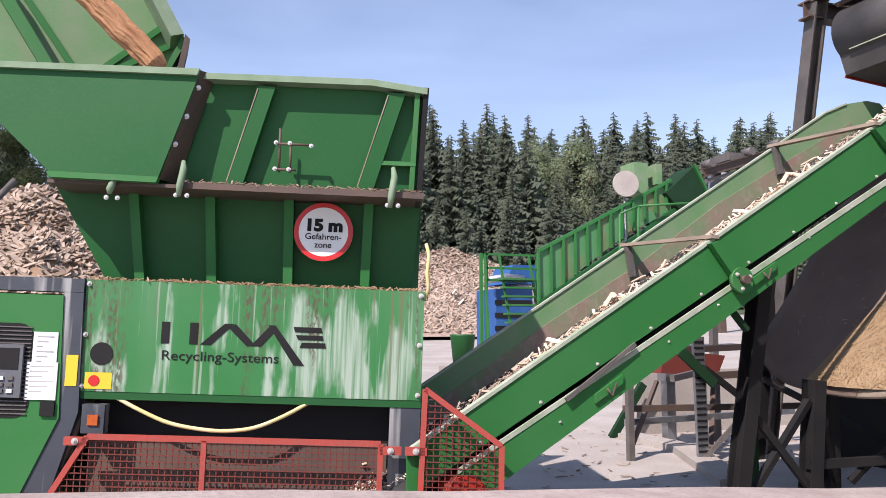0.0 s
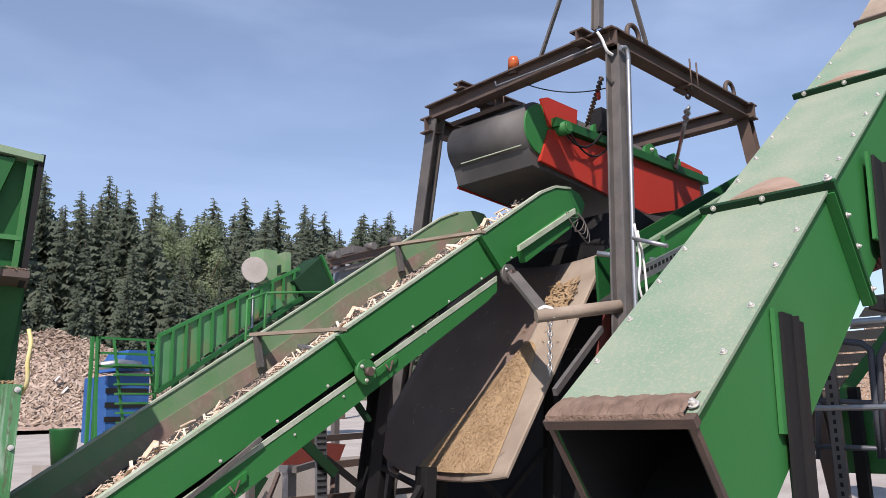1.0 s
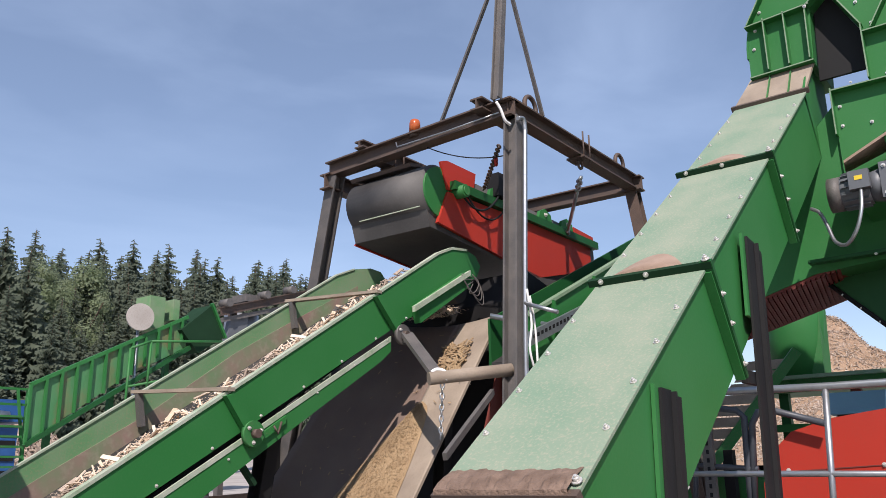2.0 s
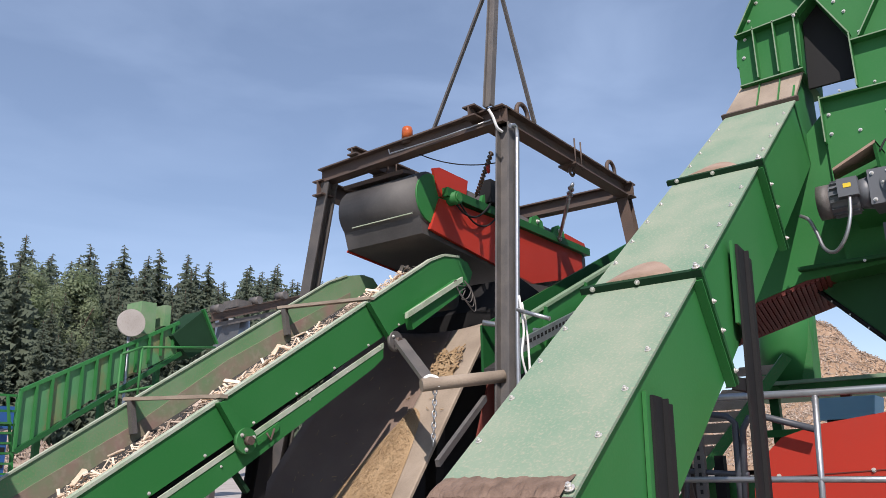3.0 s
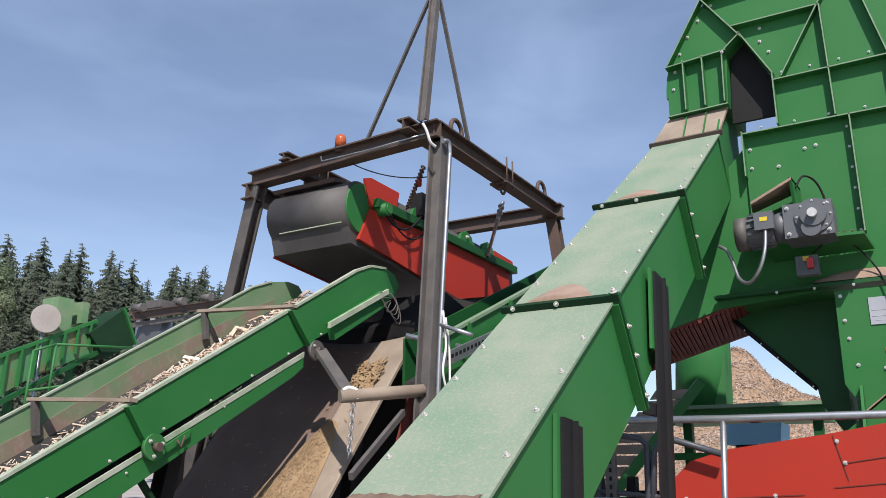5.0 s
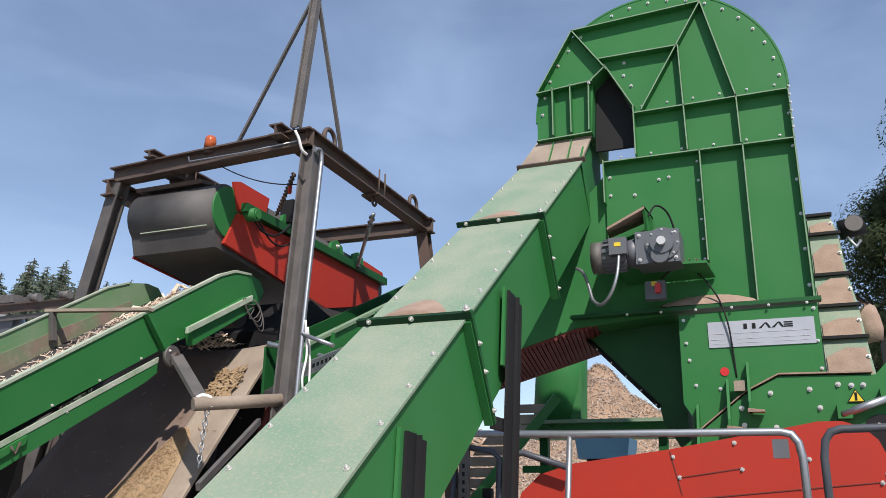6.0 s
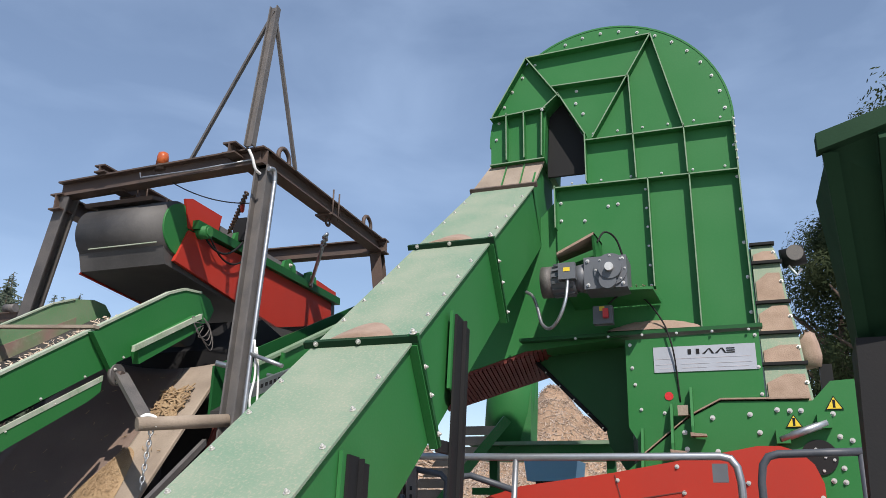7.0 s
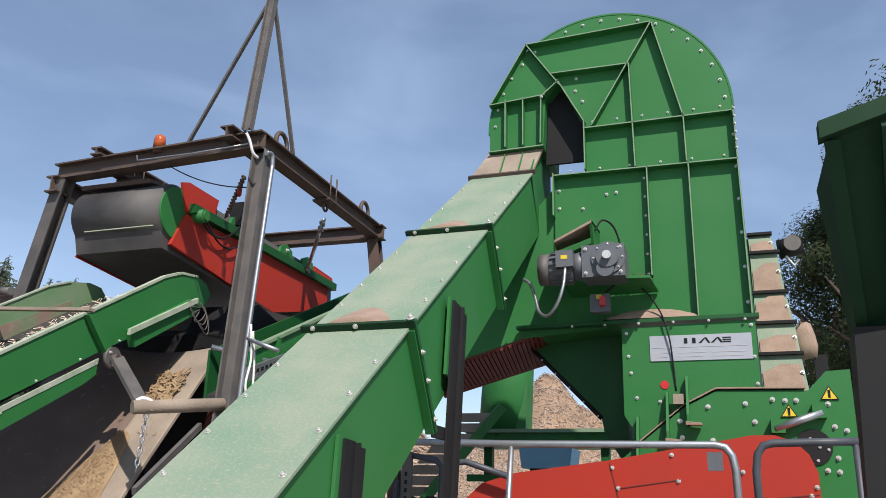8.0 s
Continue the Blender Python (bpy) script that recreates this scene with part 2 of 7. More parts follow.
LEAF_DARK = foliage("dark_foliage", (0.055, 0.078, 0.038), (0.08, 0.10, 0.05), 0.8)
GRASS = material("hillside_grass", (0.05, 0.075, 0.03), 0.95, second=(0.07, 0.08, 0.04), scale=0.3, amount=0.9)


# ---- mesh helpers ----
def box(bm, lo, hi, m=None):
    vs = [bm.verts.new((x, y, z)) for z in (lo[2], hi[2]) for y in (lo[1], hi[1]) for x in (lo[0], hi[0])]
    if m:
        for v in vs:
            v.co = m @ v.co
    for f in ((0, 2, 3, 1), (4, 5, 7, 6), (0, 1, 5, 4), (2, 6, 7, 3), (0, 4, 6, 2), (1, 3, 7, 5)):
        bm.faces.new([vs[i] for i in f])
    return bm


def prism(bm, pts, vec):
    """A solid: the flat outline pts pushed along vec."""
    vec = Vector(vec)
    a = [bm.verts.new(p) for p in pts]
    b = [bm.verts.new(Vector(p) + vec) for p in pts]
    bm.faces.new(a[::-1])
    bm.faces.new(b)
    for i in range(len(a)):
        j = (i + 1) % len(a)
        bm.faces.new((a[i], a[j], b[j], b[i]))
    return bm


def pipe(bm, pts, r, seg=10, ends=True):
    """A round bar along the points; r may be one radius or one for each point."""
    pts = [Vector(p) for p in pts]
    rings, side = [], None
    for i, p in enumerate(pts):
        d = (pts[min(i + 1, len(pts) - 1)] - pts[max(i - 1, 0)]).normalized()
        if side is None:
            side = d.orthogonal().normalized()
        side = (side - d * side.dot(d)).normalized()
        up, rad = d.cross(side), r[i] if isinstance(r, (list, tuple)) else r
        rings.append([bm.verts.new(p + (side * math.cos(2 * math.pi * k / seg) + up * math.sin(2 * math.pi * k / seg)) * rad) for k in range(seg)])
    for a, b in zip(rings, rings[1:]):
        for k in range(seg):
            f = bm.faces.new((a[k], a[(k + 1) % seg], b[(k + 1) % seg], b[k]))
            f.smooth = True
    if ends:
        bm.faces.new(rings[0][::-1])
        bm.faces.new(rings[-1])
    return bm


def frame_of(p0, p1, up):
    """Axes of a bar from p0 to p1: its side, its height, its length."""
    d = (Vector(p1) - Vector(p0)).normalized()
    s = d.cross(Vector(up)).normalized()
    return s, s.cross(d).normalized(), d


def ibeam(bm, p0, p1, h=0.14, w=0.12, t=0.014, up=(0, 0, 1)):
    s, u, d = frame_of(p0, p1, up)
    p0, vec, w, h = Vector(p0), Vector(p1) - Vector(p0), w / 2, h / 2
    out = [(-w, -h), (w, -h), (w, -h + t), (t / 2, -h + t), (t / 2, h - t), (w, h - t), (w, h), (-w, h), (-w, h - t), (-t / 2, h - t), (-t / 2, -h + t), (-w, -h + t)]
    return prism(bm, [p0 + s * a + u * b for a, b in out], vec)


def bar(bm, p0, p1, w, h, up=(0, 0, 1)):
    s, u, d = frame_of(p0, p1, up)
    p0, vec = Vector(p0), Vector(p1) - Vector(p0)
    return prism(bm, [p0 + s * a + u * b for a, b in ((-w / 2, -h / 2), (w / 2, -h / 2), (w / 2, h / 2), (-w / 2, h / 2))], vec)


def arc(cx, cy, r, a0, a1, n):
    return [(cx + r * math.cos(radians(a0 + (a1 - a0) * i / n)), cy + r * math.sin(radians(a0 + (a1 - a0) * i / n))) for i in range(n + 1)]


def sag(p0, p1, drop, n=14):
    p0, p1 = Vector(p0), Vector(p1)
    return [p0.lerp(p1, i / n) - Vector((0, 0, drop * 4 * (i / n) * (1 - i / n))) for i in range(n + 1)]


def bend(pts, n=6):
    """A smooth run through the points."""
    q = [Vector(p) for p in pts]
    q = [q[0] * 2 - q[1], *q, q[-1] * 2 - q[-2]]
    out = []
    for a, b, c, d in zip(q, q[1:], q[2:], q[3:]):
        for i in range(n):
            u = i / n
            out.append(0.5 * (2 * b + (c - a) * u + (2 * a - 5 * b + 4 * c - d) * u * u + (3 * b - a - 3 * c + d) * u ** 3))
    return out + [q[-2]]


def thing(name, base, label, category, group="", kind=""):
    """An Empty at a thing's base (a place or a pose)."""
    ob = new(name)
    ob.matrix_basis = base if isinstance(base, Matrix) else Matrix.Translation(base)
    ob["free"] = 1
    return tagged(ob, label, category, group, kind)


def part(name, bm, mat, parent, label="", bevel=0.0, local=False):
    """Links a bmesh as one mesh object under a thing or a part. Its points are in the world's space, or with local in the thing's."""
    if bevel:
        bmesh.ops.bevel(bm, geom=[e for e in bm.edges if len(e.link_faces) == 2 and e.calc_face_angle(0) > 0.5], offset=bevel, segments=2, affect="EDGES", clamp_overlap=True)
    bmesh.ops.recalc_face_normals(bm, faces=bm.faces)
    me = bpy.data.meshes.new(name)
    bm.to_mesh(me)
    bm.free()
    me.materials.append(mat)
    return put(name, me, parent, label, local)


def put(name, me, parent, label="", local=False):
    ob = new(name, me)
    if parent is not None:
        ob.parent = parent
        if not local and parent.type == "EMPTY":
            ob.matrix_parent_inverse = parent.matrix_basis.inverted()
    return tagged(ob, label)


def solo(name, bm, mat, label, category, group="", kind="", bevel=0.0):
    return tagged(part(name, bm, mat, None, "", bevel), label, category, group, kind)


def nut_mesh():
    bm = bmesh.new()
    pipe(bm, [(0, 0, 0), (0, 0, 0.006)], 0.021, 12)
    pipe(bm, [(0, 0, 0.006), (0, 0, 0.020)], 0.013, 6)
    pipe(bm, [(0, 0, 0.020), (0, 0, 0.027)], 0.007, 8)
    me = bpy.data.meshes.new("bolt")
    bm.to_mesh(me)
    bm.free()
    me.materials.append(ZINC)
    return me


NUT = nut_mesh()


def bolt(parent, p, normal, size=1.0, local=False):
    ob = put("bolt", NUT, parent, "", True)
    m = Matrix.Translation(p) @ Vector(normal).to_track_quat("Z", "Y").to_matrix().to_4x4() @ Matrix.Diagonal((size, size, size, 1))
    if not local and parent.type == "EMPTY":
        ob.matrix_parent_inverse = parent.matrix_basis.inverted()
    ob.matrix_basis = m
    return ob


def letters(text, size, m, mat, parent, name="lettering", width=None, bold=0.0):
    """Writing as a thin solid in the built-in font; m: its pose, text in x and y."""
    cu = bpy.data.curves.new(name, "FONT")
    cu.body, cu.size, cu.align_x, cu.align_y, cu.extrude, cu.offset = text, size, "CENTER", "CENTER", 0.0008, bold
    tmp = bpy.data.objects.new(name, cu)
    me = bpy.data.meshes.new_from_object(tmp)
    bpy.data.objects.remove(tmp)
    if width:
        xs = [v.co.x for v in me.vertices]
        k = width / (max(xs) - min(xs))
        me.transform(Matrix.Diagonal((k, 1, 1, 1)))
    me.transform(m)
    me.materials.clear()
    me.materials.append(mat)
    return put(name, me, parent, "", True)


def shards(bm, n, place, size, rng, flat=0.35):
    """n splinters of wood; place(rng) gives a point and a normal."""
    for _ in range(n):
        p, nor = place(rng)
        ln, wd, th = size * rng.uniform(0.5, 1.6), size * rng.uniform(0.12, 0.3), size * rng.uniform(0.05, 0.12)
        q = Vector(nor).to_track_quat("Z", "Y").to_matrix().to_4x4()
        m = Matrix.Translation(p) @ q @ pose(0, 0, 0, rng.uniform(-30, 30) * flat * 2, rng.uniform(-40, 40) * flat * 2, rng.uniform(0, 360))
        box(bm, (-ln / 2, -wd / 2, -th / 2), (ln / 2, wd / 2, th / 2), m)
    return bm


# ---- ground ----
def ground_height(x, y):
    far = max(0.0, math.hypot(x, y) - 11)
    h = 0.045 * min(far, 60)
    h += 0.10 * max(0.0, y + 0.2 * abs(x) - 66)
    return h + 0.02 * noise.noise((x * 0.4, y * 0.4, 0)) * min(1, far / 8)


def sheet(name, xs, ys, height, mat, label, category, kind="structure"):
    bm = bmesh.new()
    rows = [[bm.verts.new((x, y, height(x, y))) for x in xs] for y in ys]
    for a, b in zip(rows, rows[1:]):
        for i in range(len(xs) - 1):
            bm.faces.new((a[i], a[i + 1], b[i + 1], b[i])).smooth = True
    return solo(name, bm, mat, label, category, "", kind)


def spread(lo, hi, n, k=1.0):
    return [math.copysign(abs(u) ** k, u) * (hi if u > 0 else -lo) for u in (i / n * 2 - 1 for i in range(n + 1))]


sheet("ground", spread(-1500, 1500, 150, 3.2), spread(-1500, 1500, 150, 3.2), ground_height, CONCRETE, "grey concrete yard strewn with sawdust", "ground")


def hill(name, x0, x1, y0, y1, mat, label):
    sheet(name, [x0 + (x1 - x0) * i / 40 for i in range(41)], [y0 + (y1 - y0) * i / 16 for i in range(17)], lambda x, y: ground_height(x, y) + 0.06, mat, label, "hillside")


hill("forest_floor", -40, 130, 58, 140, GRASS, "grassy forest floor under the spruces")

bm = bmesh.new()
for i in range(24):
    x0, x1 = -6 + i * 0.5, -6 + (i + 1) * 0.5 - 0.0
    z0, z1 = 0.755 - 0.057 * x0 + 0.005 * math.sin(i * 2.1), 0.755 - 0.057 * x1 + 0.005 * math.sin(i * 2.1 + 2.1)
    y0, y1 = 2.32, 2.57
    prism(bm, [(x0, y0, 0), (x1, y0, 0), (x1, y0, z1 - 0.004), (x0, y0, z0 - 0.004)], (0, y1 - y0, 0))
wall = solo("low_wall", bm, CONCRETE_WALL, "low stained concrete wall before the yard", "wall", "", "structure")

# kerb slab and steel sheets on the yard by the conveyor
bm = bmesh.new()
for a, b in (((5.15, 8.3), (5.12, 7.25)), ((5.12, 7.25), (4.28, 5.45))):
    prism(bm, [(*a, 0.0), (*b, 0.0), (b[0] + 0.26, b[1] - 0.05, 0.0), (a[0] + 0.26, a[1] - 0.05, 0.0)], (0, 0, 0.07))
solo("kerb", bm, CONCRETE, "raised concrete kerb beside the conveyor", "kerb", "", "structure", 0.01)
bm = bmesh.new()
rng = random.Random(5)
shards(bm, 260, lambda r: ((r.uniform(1.6, 7.5), r.uniform(5.6, 9.5), 0.012), (0, 0, 1)), 0.07, rng, 0.1)
solo("ground_splinters", bm, CHIP, "wood splinters scattered over the concrete", "wood chips", "", "stuff")


# ---- shredder ----
SU, SY = Vector((0.9606, -0.2757, -0.0351)).normalized(), Vector((0.2758, 0.9612, 0.0)).normalized()
SY = (SY - SU * SY.dot(SU)).normalized()
SW = SU.cross(SY).normalized()
SO = Vector((1.561, 4.585, 0.071))
SHRED = Matrix(((SU.x, SY.x, SW.x, SO.x), (SU.y, SY.y, SW.y, SO.y), (SU.z, SY.z, SW.z, SO.z), (0, 0, 0, 1)))


def wire_mesh(bm, inside, x0, x1, z0, z1, y, step, r, lean=0.0):
    n = int((x1 - x0) / step)
    for i in range(n + 1):
        x = x0 + i * step
        zs = [z for z in (z0 + (z1 - z0) * k / 60 for k in range(61)) if inside(x, z)]
        if len(zs) > 1:
            bar(bm, (x, y, min(zs)), (x, y, max(zs)), r, r, (0, 1, 0))
    n = int((z1 - z0) / step)
    for i in range(n + 1):
        z = z0 + i * step
        xs = [x for x in (x0 + (x1 - x0) * k / 160 for k in range(161)) if inside(x, z)]
        if len(xs) > 1:
            bar(bm, (min(xs), y - r, z), (max(xs), y - r, z), r, r)


def build_shredder():
    t = thing("wood_shredder", SHRED, "green industrial wood shredder with a rain-streaked side panel", "shredder")

    def P(name, bm, mat, label="", bevel=0.0, under=None):
        return part(name, bm, mat, under or t, label, bevel, True)

    # body, fold and rear walls: darker green paints in their shade
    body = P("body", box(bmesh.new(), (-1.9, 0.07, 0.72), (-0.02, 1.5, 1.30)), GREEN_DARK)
    # added black sheet: paints the shade in the space under the panel
    P("inner_shade_plate", box(bmesh.new(), (-1.84, 0.16, 0.05), (-0.16, 1.4, 0.72)), BLACK, "black sheet standing in for the shade under the side panel")
    P("dusty_kick_plate", box(bmesh.new(), (-1.84, 0.11, 0.02), (-0.18, 0.155, 0.47)), STEEL, "brown dusty plate behind the guard")
    panel = P("side_panel", box(bmesh.new(), (-1.88, 0, 0.732), (0, 0.07, 1.345)), GREEN_DRIP, "green steel panel with pale drip streaks", 0.006)
    for u, w in ((-1.865, 1.32), (-1.865, 1.04), (-1.865, 0.76), (-0.02, 1.32), (-0.02, 1.04), (-0.02, 0.76)):
        bolt(panel, (u, 0, w), (0, -1, 0), 0.7, True)
    P("panel_fold", box(bmesh.new(), (-1.88, 0.004, 0.69), (0.0, 0.09, 0.732)), GREEN_DARK)
    rng = random.Random(3)
    bm = bmesh.new()
    shards(bm, 420, lambda r: ((r.uniform(-1.86, -0.02), r.uniform(0.0, 0.12), 1.347 + r.uniform(0, 0.014)), (0, -0.3, 1)), 0.03, rng)
    P("sawdust_crust", bm, SAWDUST, "crust of sawdust along the panel edge")
    # maker's mark as plain shapes
    for k, q in enumerate(([(-1.455, 1.005), (-1.41, 1.005), (-1.41, 1.125), (-1.455, 1.125)], [(-1.30, 1.005), (-1.255, 1.005), (-1.255, 1.125), (-1.30, 1.125)],
                           [(-1.24, 1.005), (-1.18, 1.005), (-1.06, 1.125), (-1.11, 1.125)], [(-1.085, 1.1), (-1.05, 1.125), (-0.93, 1.005), (-0.985, 1.005)],
                           [(-0.965, 1.005), (-0.905, 1.005), (-0.82, 1.105), (-0.86, 1.12)], [(-0.87, 1.125), (-0.83, 1.125), (-0.66, 0.905), (-0.72, 0.905)],
                           [(-0.72, 1.09), (-0.565, 1.09), (-0.575, 1.12), (-0.73, 1.12)], [(-0.70, 1.048), (-0.56, 1.048), (-0.565, 1.075), (-0.715, 1.075)], [(-0.69, 1.005), (-0.545, 1.005), (-0.55, 1.034), (-0.68, 1.034)])):
        P("mark_bar", prism(bmesh.new(), [(x, -0.003 - 0.0004 * (k % 3), z) for x, z in q], (0, 0.002, 0)), INK, "" if k else "black bar of the maker's mark", under=panel)
    upright = Matrix(((1, 0, 0, 0), (0, 0, -1, 0), (0, 1, 0, 0), (0, 0, 0, 1)))
    letters("Recycling-Systems", 0.075, Matrix.Translation((-1.125, -0.003, 0.938)) @ upright, INK, panel, width=0.64)
    bm = bmesh.new()
    pipe(bm, [(-1.77, -0.004, 0.938), (-1.77, 0.02, 0.938)], 0.062, 24)
    P("round_opening", bm, BLACK, "dark round opening", under=panel)
    st = P("sticker", box(bmesh.new(), (-1.85, -0.003, 0.745), (-1.705, -0.001, 0.835)), YELLOW, "yellow safety sticker", under=panel)
    bm = bmesh.new()
    pipe(bm, [(-1.80, -0.006, 0.79), (-1.80, -0.003, 0.79)], 0.03, 16)
    P("sticker_disc", bm, SIGN_RED, under=st)
    # funnel below the hopper
    bm = bmesh.new()
    prism(bm, [(-1.86, 0.30, 1.33), (-0.07, 0.30, 1.33), (-0.035, 0.22, 1.90), (-2.18, 0.22, 1.90)], (0, 0.04, 0))
    funnel = P("funnel_wall", bm, GREEN_DIMMED, "green funnel wall below the hopper")
    for u, du in ((-1.68, -0.06), (-1.27, -0.03), (-0.83, -0.01), (-0.38, 0.01)):
        P("rib", prism(bmesh.new(), [(u, 0.22, 1.30), (u + 0.055, 0.22, 1.30), (u + 0.055 + du, 0.15, 1.88), (u + du, 0.15, 1.88)], (0, 0.09, 0)), GREEN)
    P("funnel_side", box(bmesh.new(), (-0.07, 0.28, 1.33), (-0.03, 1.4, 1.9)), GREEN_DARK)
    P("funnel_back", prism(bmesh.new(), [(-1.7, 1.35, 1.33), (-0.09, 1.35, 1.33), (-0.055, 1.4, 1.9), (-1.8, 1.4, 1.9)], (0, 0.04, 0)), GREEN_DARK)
    # added plate that extends the ledge's shadow over the funnel's left part
    P("flap_shade_shelf", box(bmesh.new(), (-2.10, -0.105, 1.862), (-1.405, 0.30, 1.882)), STEEL, "shelf added under the flap to shade the funnel")
    ledge = P("ledge", box(bmesh.new(), (-1.40, -0.10, 1.863), (-0.03, 0.30, 1.898)), STEEL, "rusty ledge crusted with sawdust", 0.006)
    bm = bmesh.new()
    shards(bm, 300, lambda r: ((r.uniform(-1.38, -0.04), r.uniform(-0.095, -0.02), 1.900 + r.uniform(0, 0.014)), (0, -0.2, 1)), 0.028, rng)
    P("sawdust_crust", bm, DUST, "", under=ledge)
    # upper hopper
    wallp = P("hopper_wall", prism(bmesh.new(), [(-1.60, 0.05, 1.90), (-0.06, 0.05, 1.90), (-0.05, -0.005, 2.50), (-1.40, -0.005, 2.50)], (0, 0.03, 0)), GREEN_DIMMED, "tall green hopper wall")
    for a, b in ((-1.105, -0.945), (-0.366, -0.205)):
        P("rib", prism(bmesh.new(), [(a - 0.046, -0.015, 1.91), (a + 0.046, -0.015, 1.91), (b + 0.05, -0.075, 2.475), (b - 0.05, -0.075, 2.475)], (0, 0.15, 0)), GREEN_DIMMED, "sloping stiffening rib", 0.004)
        P("worn_edge", prism(bmesh.new(), [(a - 0.047, -0.018, 1.93), (a - 0.041, -0.018, 1.93), (b - 0.045, -0.078, 2.46), (b - 0.051, -0.078, 2.46)], (0, 0.003, 0)), RUBBER_DUST, "dust-rubbed edge of the rib")
    P("edge_post", prism(bmesh.new(), [(-0.115, -0.01, 1.92), (-0.085, -0.01, 1.92), (-0.07, -0.08, 2.49), (-0.10, -0.08, 2.49)], (0, 0.15, 0)), GREEN_WORN)
    P("edge_plate", prism(bmesh.new(), [(-0.07, 0.0, 1.86), (-0.04, 0.0, 1.86), (-0.02, -0.09, 2.512), (-0.05, -0.09, 2.512)], (0, 1.3, 0)), BLACK, "dark end plate of the hopper")
    P("rim", prism(bmesh.new(), [(-1.30, -0.10, 2.493), (-0.35, -0.10, 2.505), (-0.03, -0.10, 2.470), (-0.03, -0.10, 2.506), (-0.35, -0.10, 2.542), (-1.30, -0.10, 2.528)], (0, 0.19, 0)), RIM, "weathered pale rim", 0.004)
    P("short_rib", box(bmesh.new(), (-0.287, -0.03, 2.062), (-0.08, 0.12, 2.087)), GREEN_WORN)
    P("hopper_back", prism(bmesh.new(), [(-1.9, 1.4, 1.90), (-0.06, 1.4, 1.90), (-0.05, 1.5, 2.45), (-2.0, 1.5, 2.45)], (0, 0.04, 0)), GREEN_DARK)
    P("hopper_end", prism(bmesh.new(), [(-2.08, -0.1, 1.96), (-1.9, 1.4, 1.92), (-2.0, 1.5, 2.45), (-2.55, -0.1, 2.45)], (0.03, 0, 0)), GREEN_DARK)
    flap = P("side_flap", prism(bmesh.new(), [(-2.75, -0.14, 2.50), (-1.303, -0.14, 2.526), (-1.498, -0.14, 1.90), (-2.06, -0.14, 1.90), (-2.40, -0.14, 2.21)], (0, 0.03, 0)), GREEN_DIMMED, "large smooth green side flap", 0.005)
    P("flap_rim", prism(bmesh.new(), [(-2.76, -0.165, 2.475), (-1.315, -0.165, 2.493), (-1.303, -0.165, 2.530), (-2.79, -0.165, 2.508)], (0, 0.06, 0)), RIM, "", 0.003, flap)
    P("flap_foot", prism(bmesh.new(), [(-2.07, -0.155, 1.885), (-1.50, -0.155, 1.880), (-1.49, -0.155, 1.912), (-2.09, -0.155, 1.918)], (0, 0.05, 0)), GREEN_WORN, "", 0.003, flap)
    side = P("flap_return", prism(bmesh.new(), [(-1.303, -0.13, 2.53), (-1.255, -0.06, 2.532), (-1.445, -0.0, 1.905), (-1.50, -0.12, 1.905)], (0.012, 0.03, 0)), STEEL, "dark bolted return of the flap")
    for k in (0.15, 0.42, 0.68):
        bolt(side, (-1.29 - 0.2 * k, -0.105, 2.53 - 0.62 * k), (0.3, -0.95, 0), 0.8, True)
    for u, w, s in ((-1.372, 1.865, 1.0), (-0.208, 1.86, 1.15), (-1.745, 1.835, 0.45)):
        bm = bmesh.new()
        pipe(bm, [(u + 0.0, -0.10, w + 0.15 * s), (u + 0.01, -0.13, w + 0.10 * s), (u - 0.005, -0.135, w), (u - 0.01, -0.12, w - 0.05 * s)], [0.012, 0.02, 0.02, 0.012], 8)
        hook = P("hook", bm, RIM, "pale green clamping hook")
        for du in (-0.025, 0.035):
            bolt(hook, (u + du, -0.12, w - 0.045), (0, -1, 0), 0.62, True)
    bm = bmesh.new()
    for p0, p1 in (((-0.852, -0.06, 1.985), (-0.852, -0.085, 2.232)), ((-0.880, -0.08, 2.145), (-0.668, -0.08, 2.145)), ((-0.880, -0.075, 1.999), (-0.755, -0.075, 1.999)), ((-0.79, -0.065, 1.985), (-0.79, -0.08, 2.15))):
        pipe(bm, [p0, p1], 0.0075, 8)
    bracket = P("bracket", bm, STEEL, "small rusty bracket of round bar")
    for u, w in ((-0.872, 2.15), (-0.795, 2.15), (-0.675, 2.14), (-0.872, 2.0), (-0.795, 2.0)):
        bolt(bracket, (u, -0.085, w), (0, -1, 0), 0.6, True)
    # warning sign
    sx, sz = -0.600, 1.68
    bm = bmesh.new()
    pipe(bm, [(sx, 0.130, sz), (sx, 0.14, sz)], 0.172, 48)
    sign = P("danger_sign", bm, WHITE, "round white danger sign with a red ring")
    bm = bmesh.new()
    outer, inner = arc(sx, sz, 0.172, 0, 360, 48)[:-1], arc(sx, sz, 0.144, 0, 360, 48)[:-1]
    vo, vi = [bm.verts.new((x, 0.1275, z)) for x, z in outer], [bm.verts.new((x, 0.1275, z)) for x, z in inner]
    for i in range(48):
        bm.faces.new((vo[i], vo[(i + 1) % 48], vi[(i + 1) % 48], vi[i]))
    P("red_ring", bm, SIGN_RED, under=sign)
    letters("15 m", 0.095, Matrix.Translation((sx, 0.1275, sz + 0.035)) @ upright, INK, sign, width=0.205, bold=0.0055)
    letters("Gefahren-", 0.05, Matrix.Translation((sx, 0.1275, sz - 0.03)) @ upright, INK, sign, width=0.21, bold=0.0005)
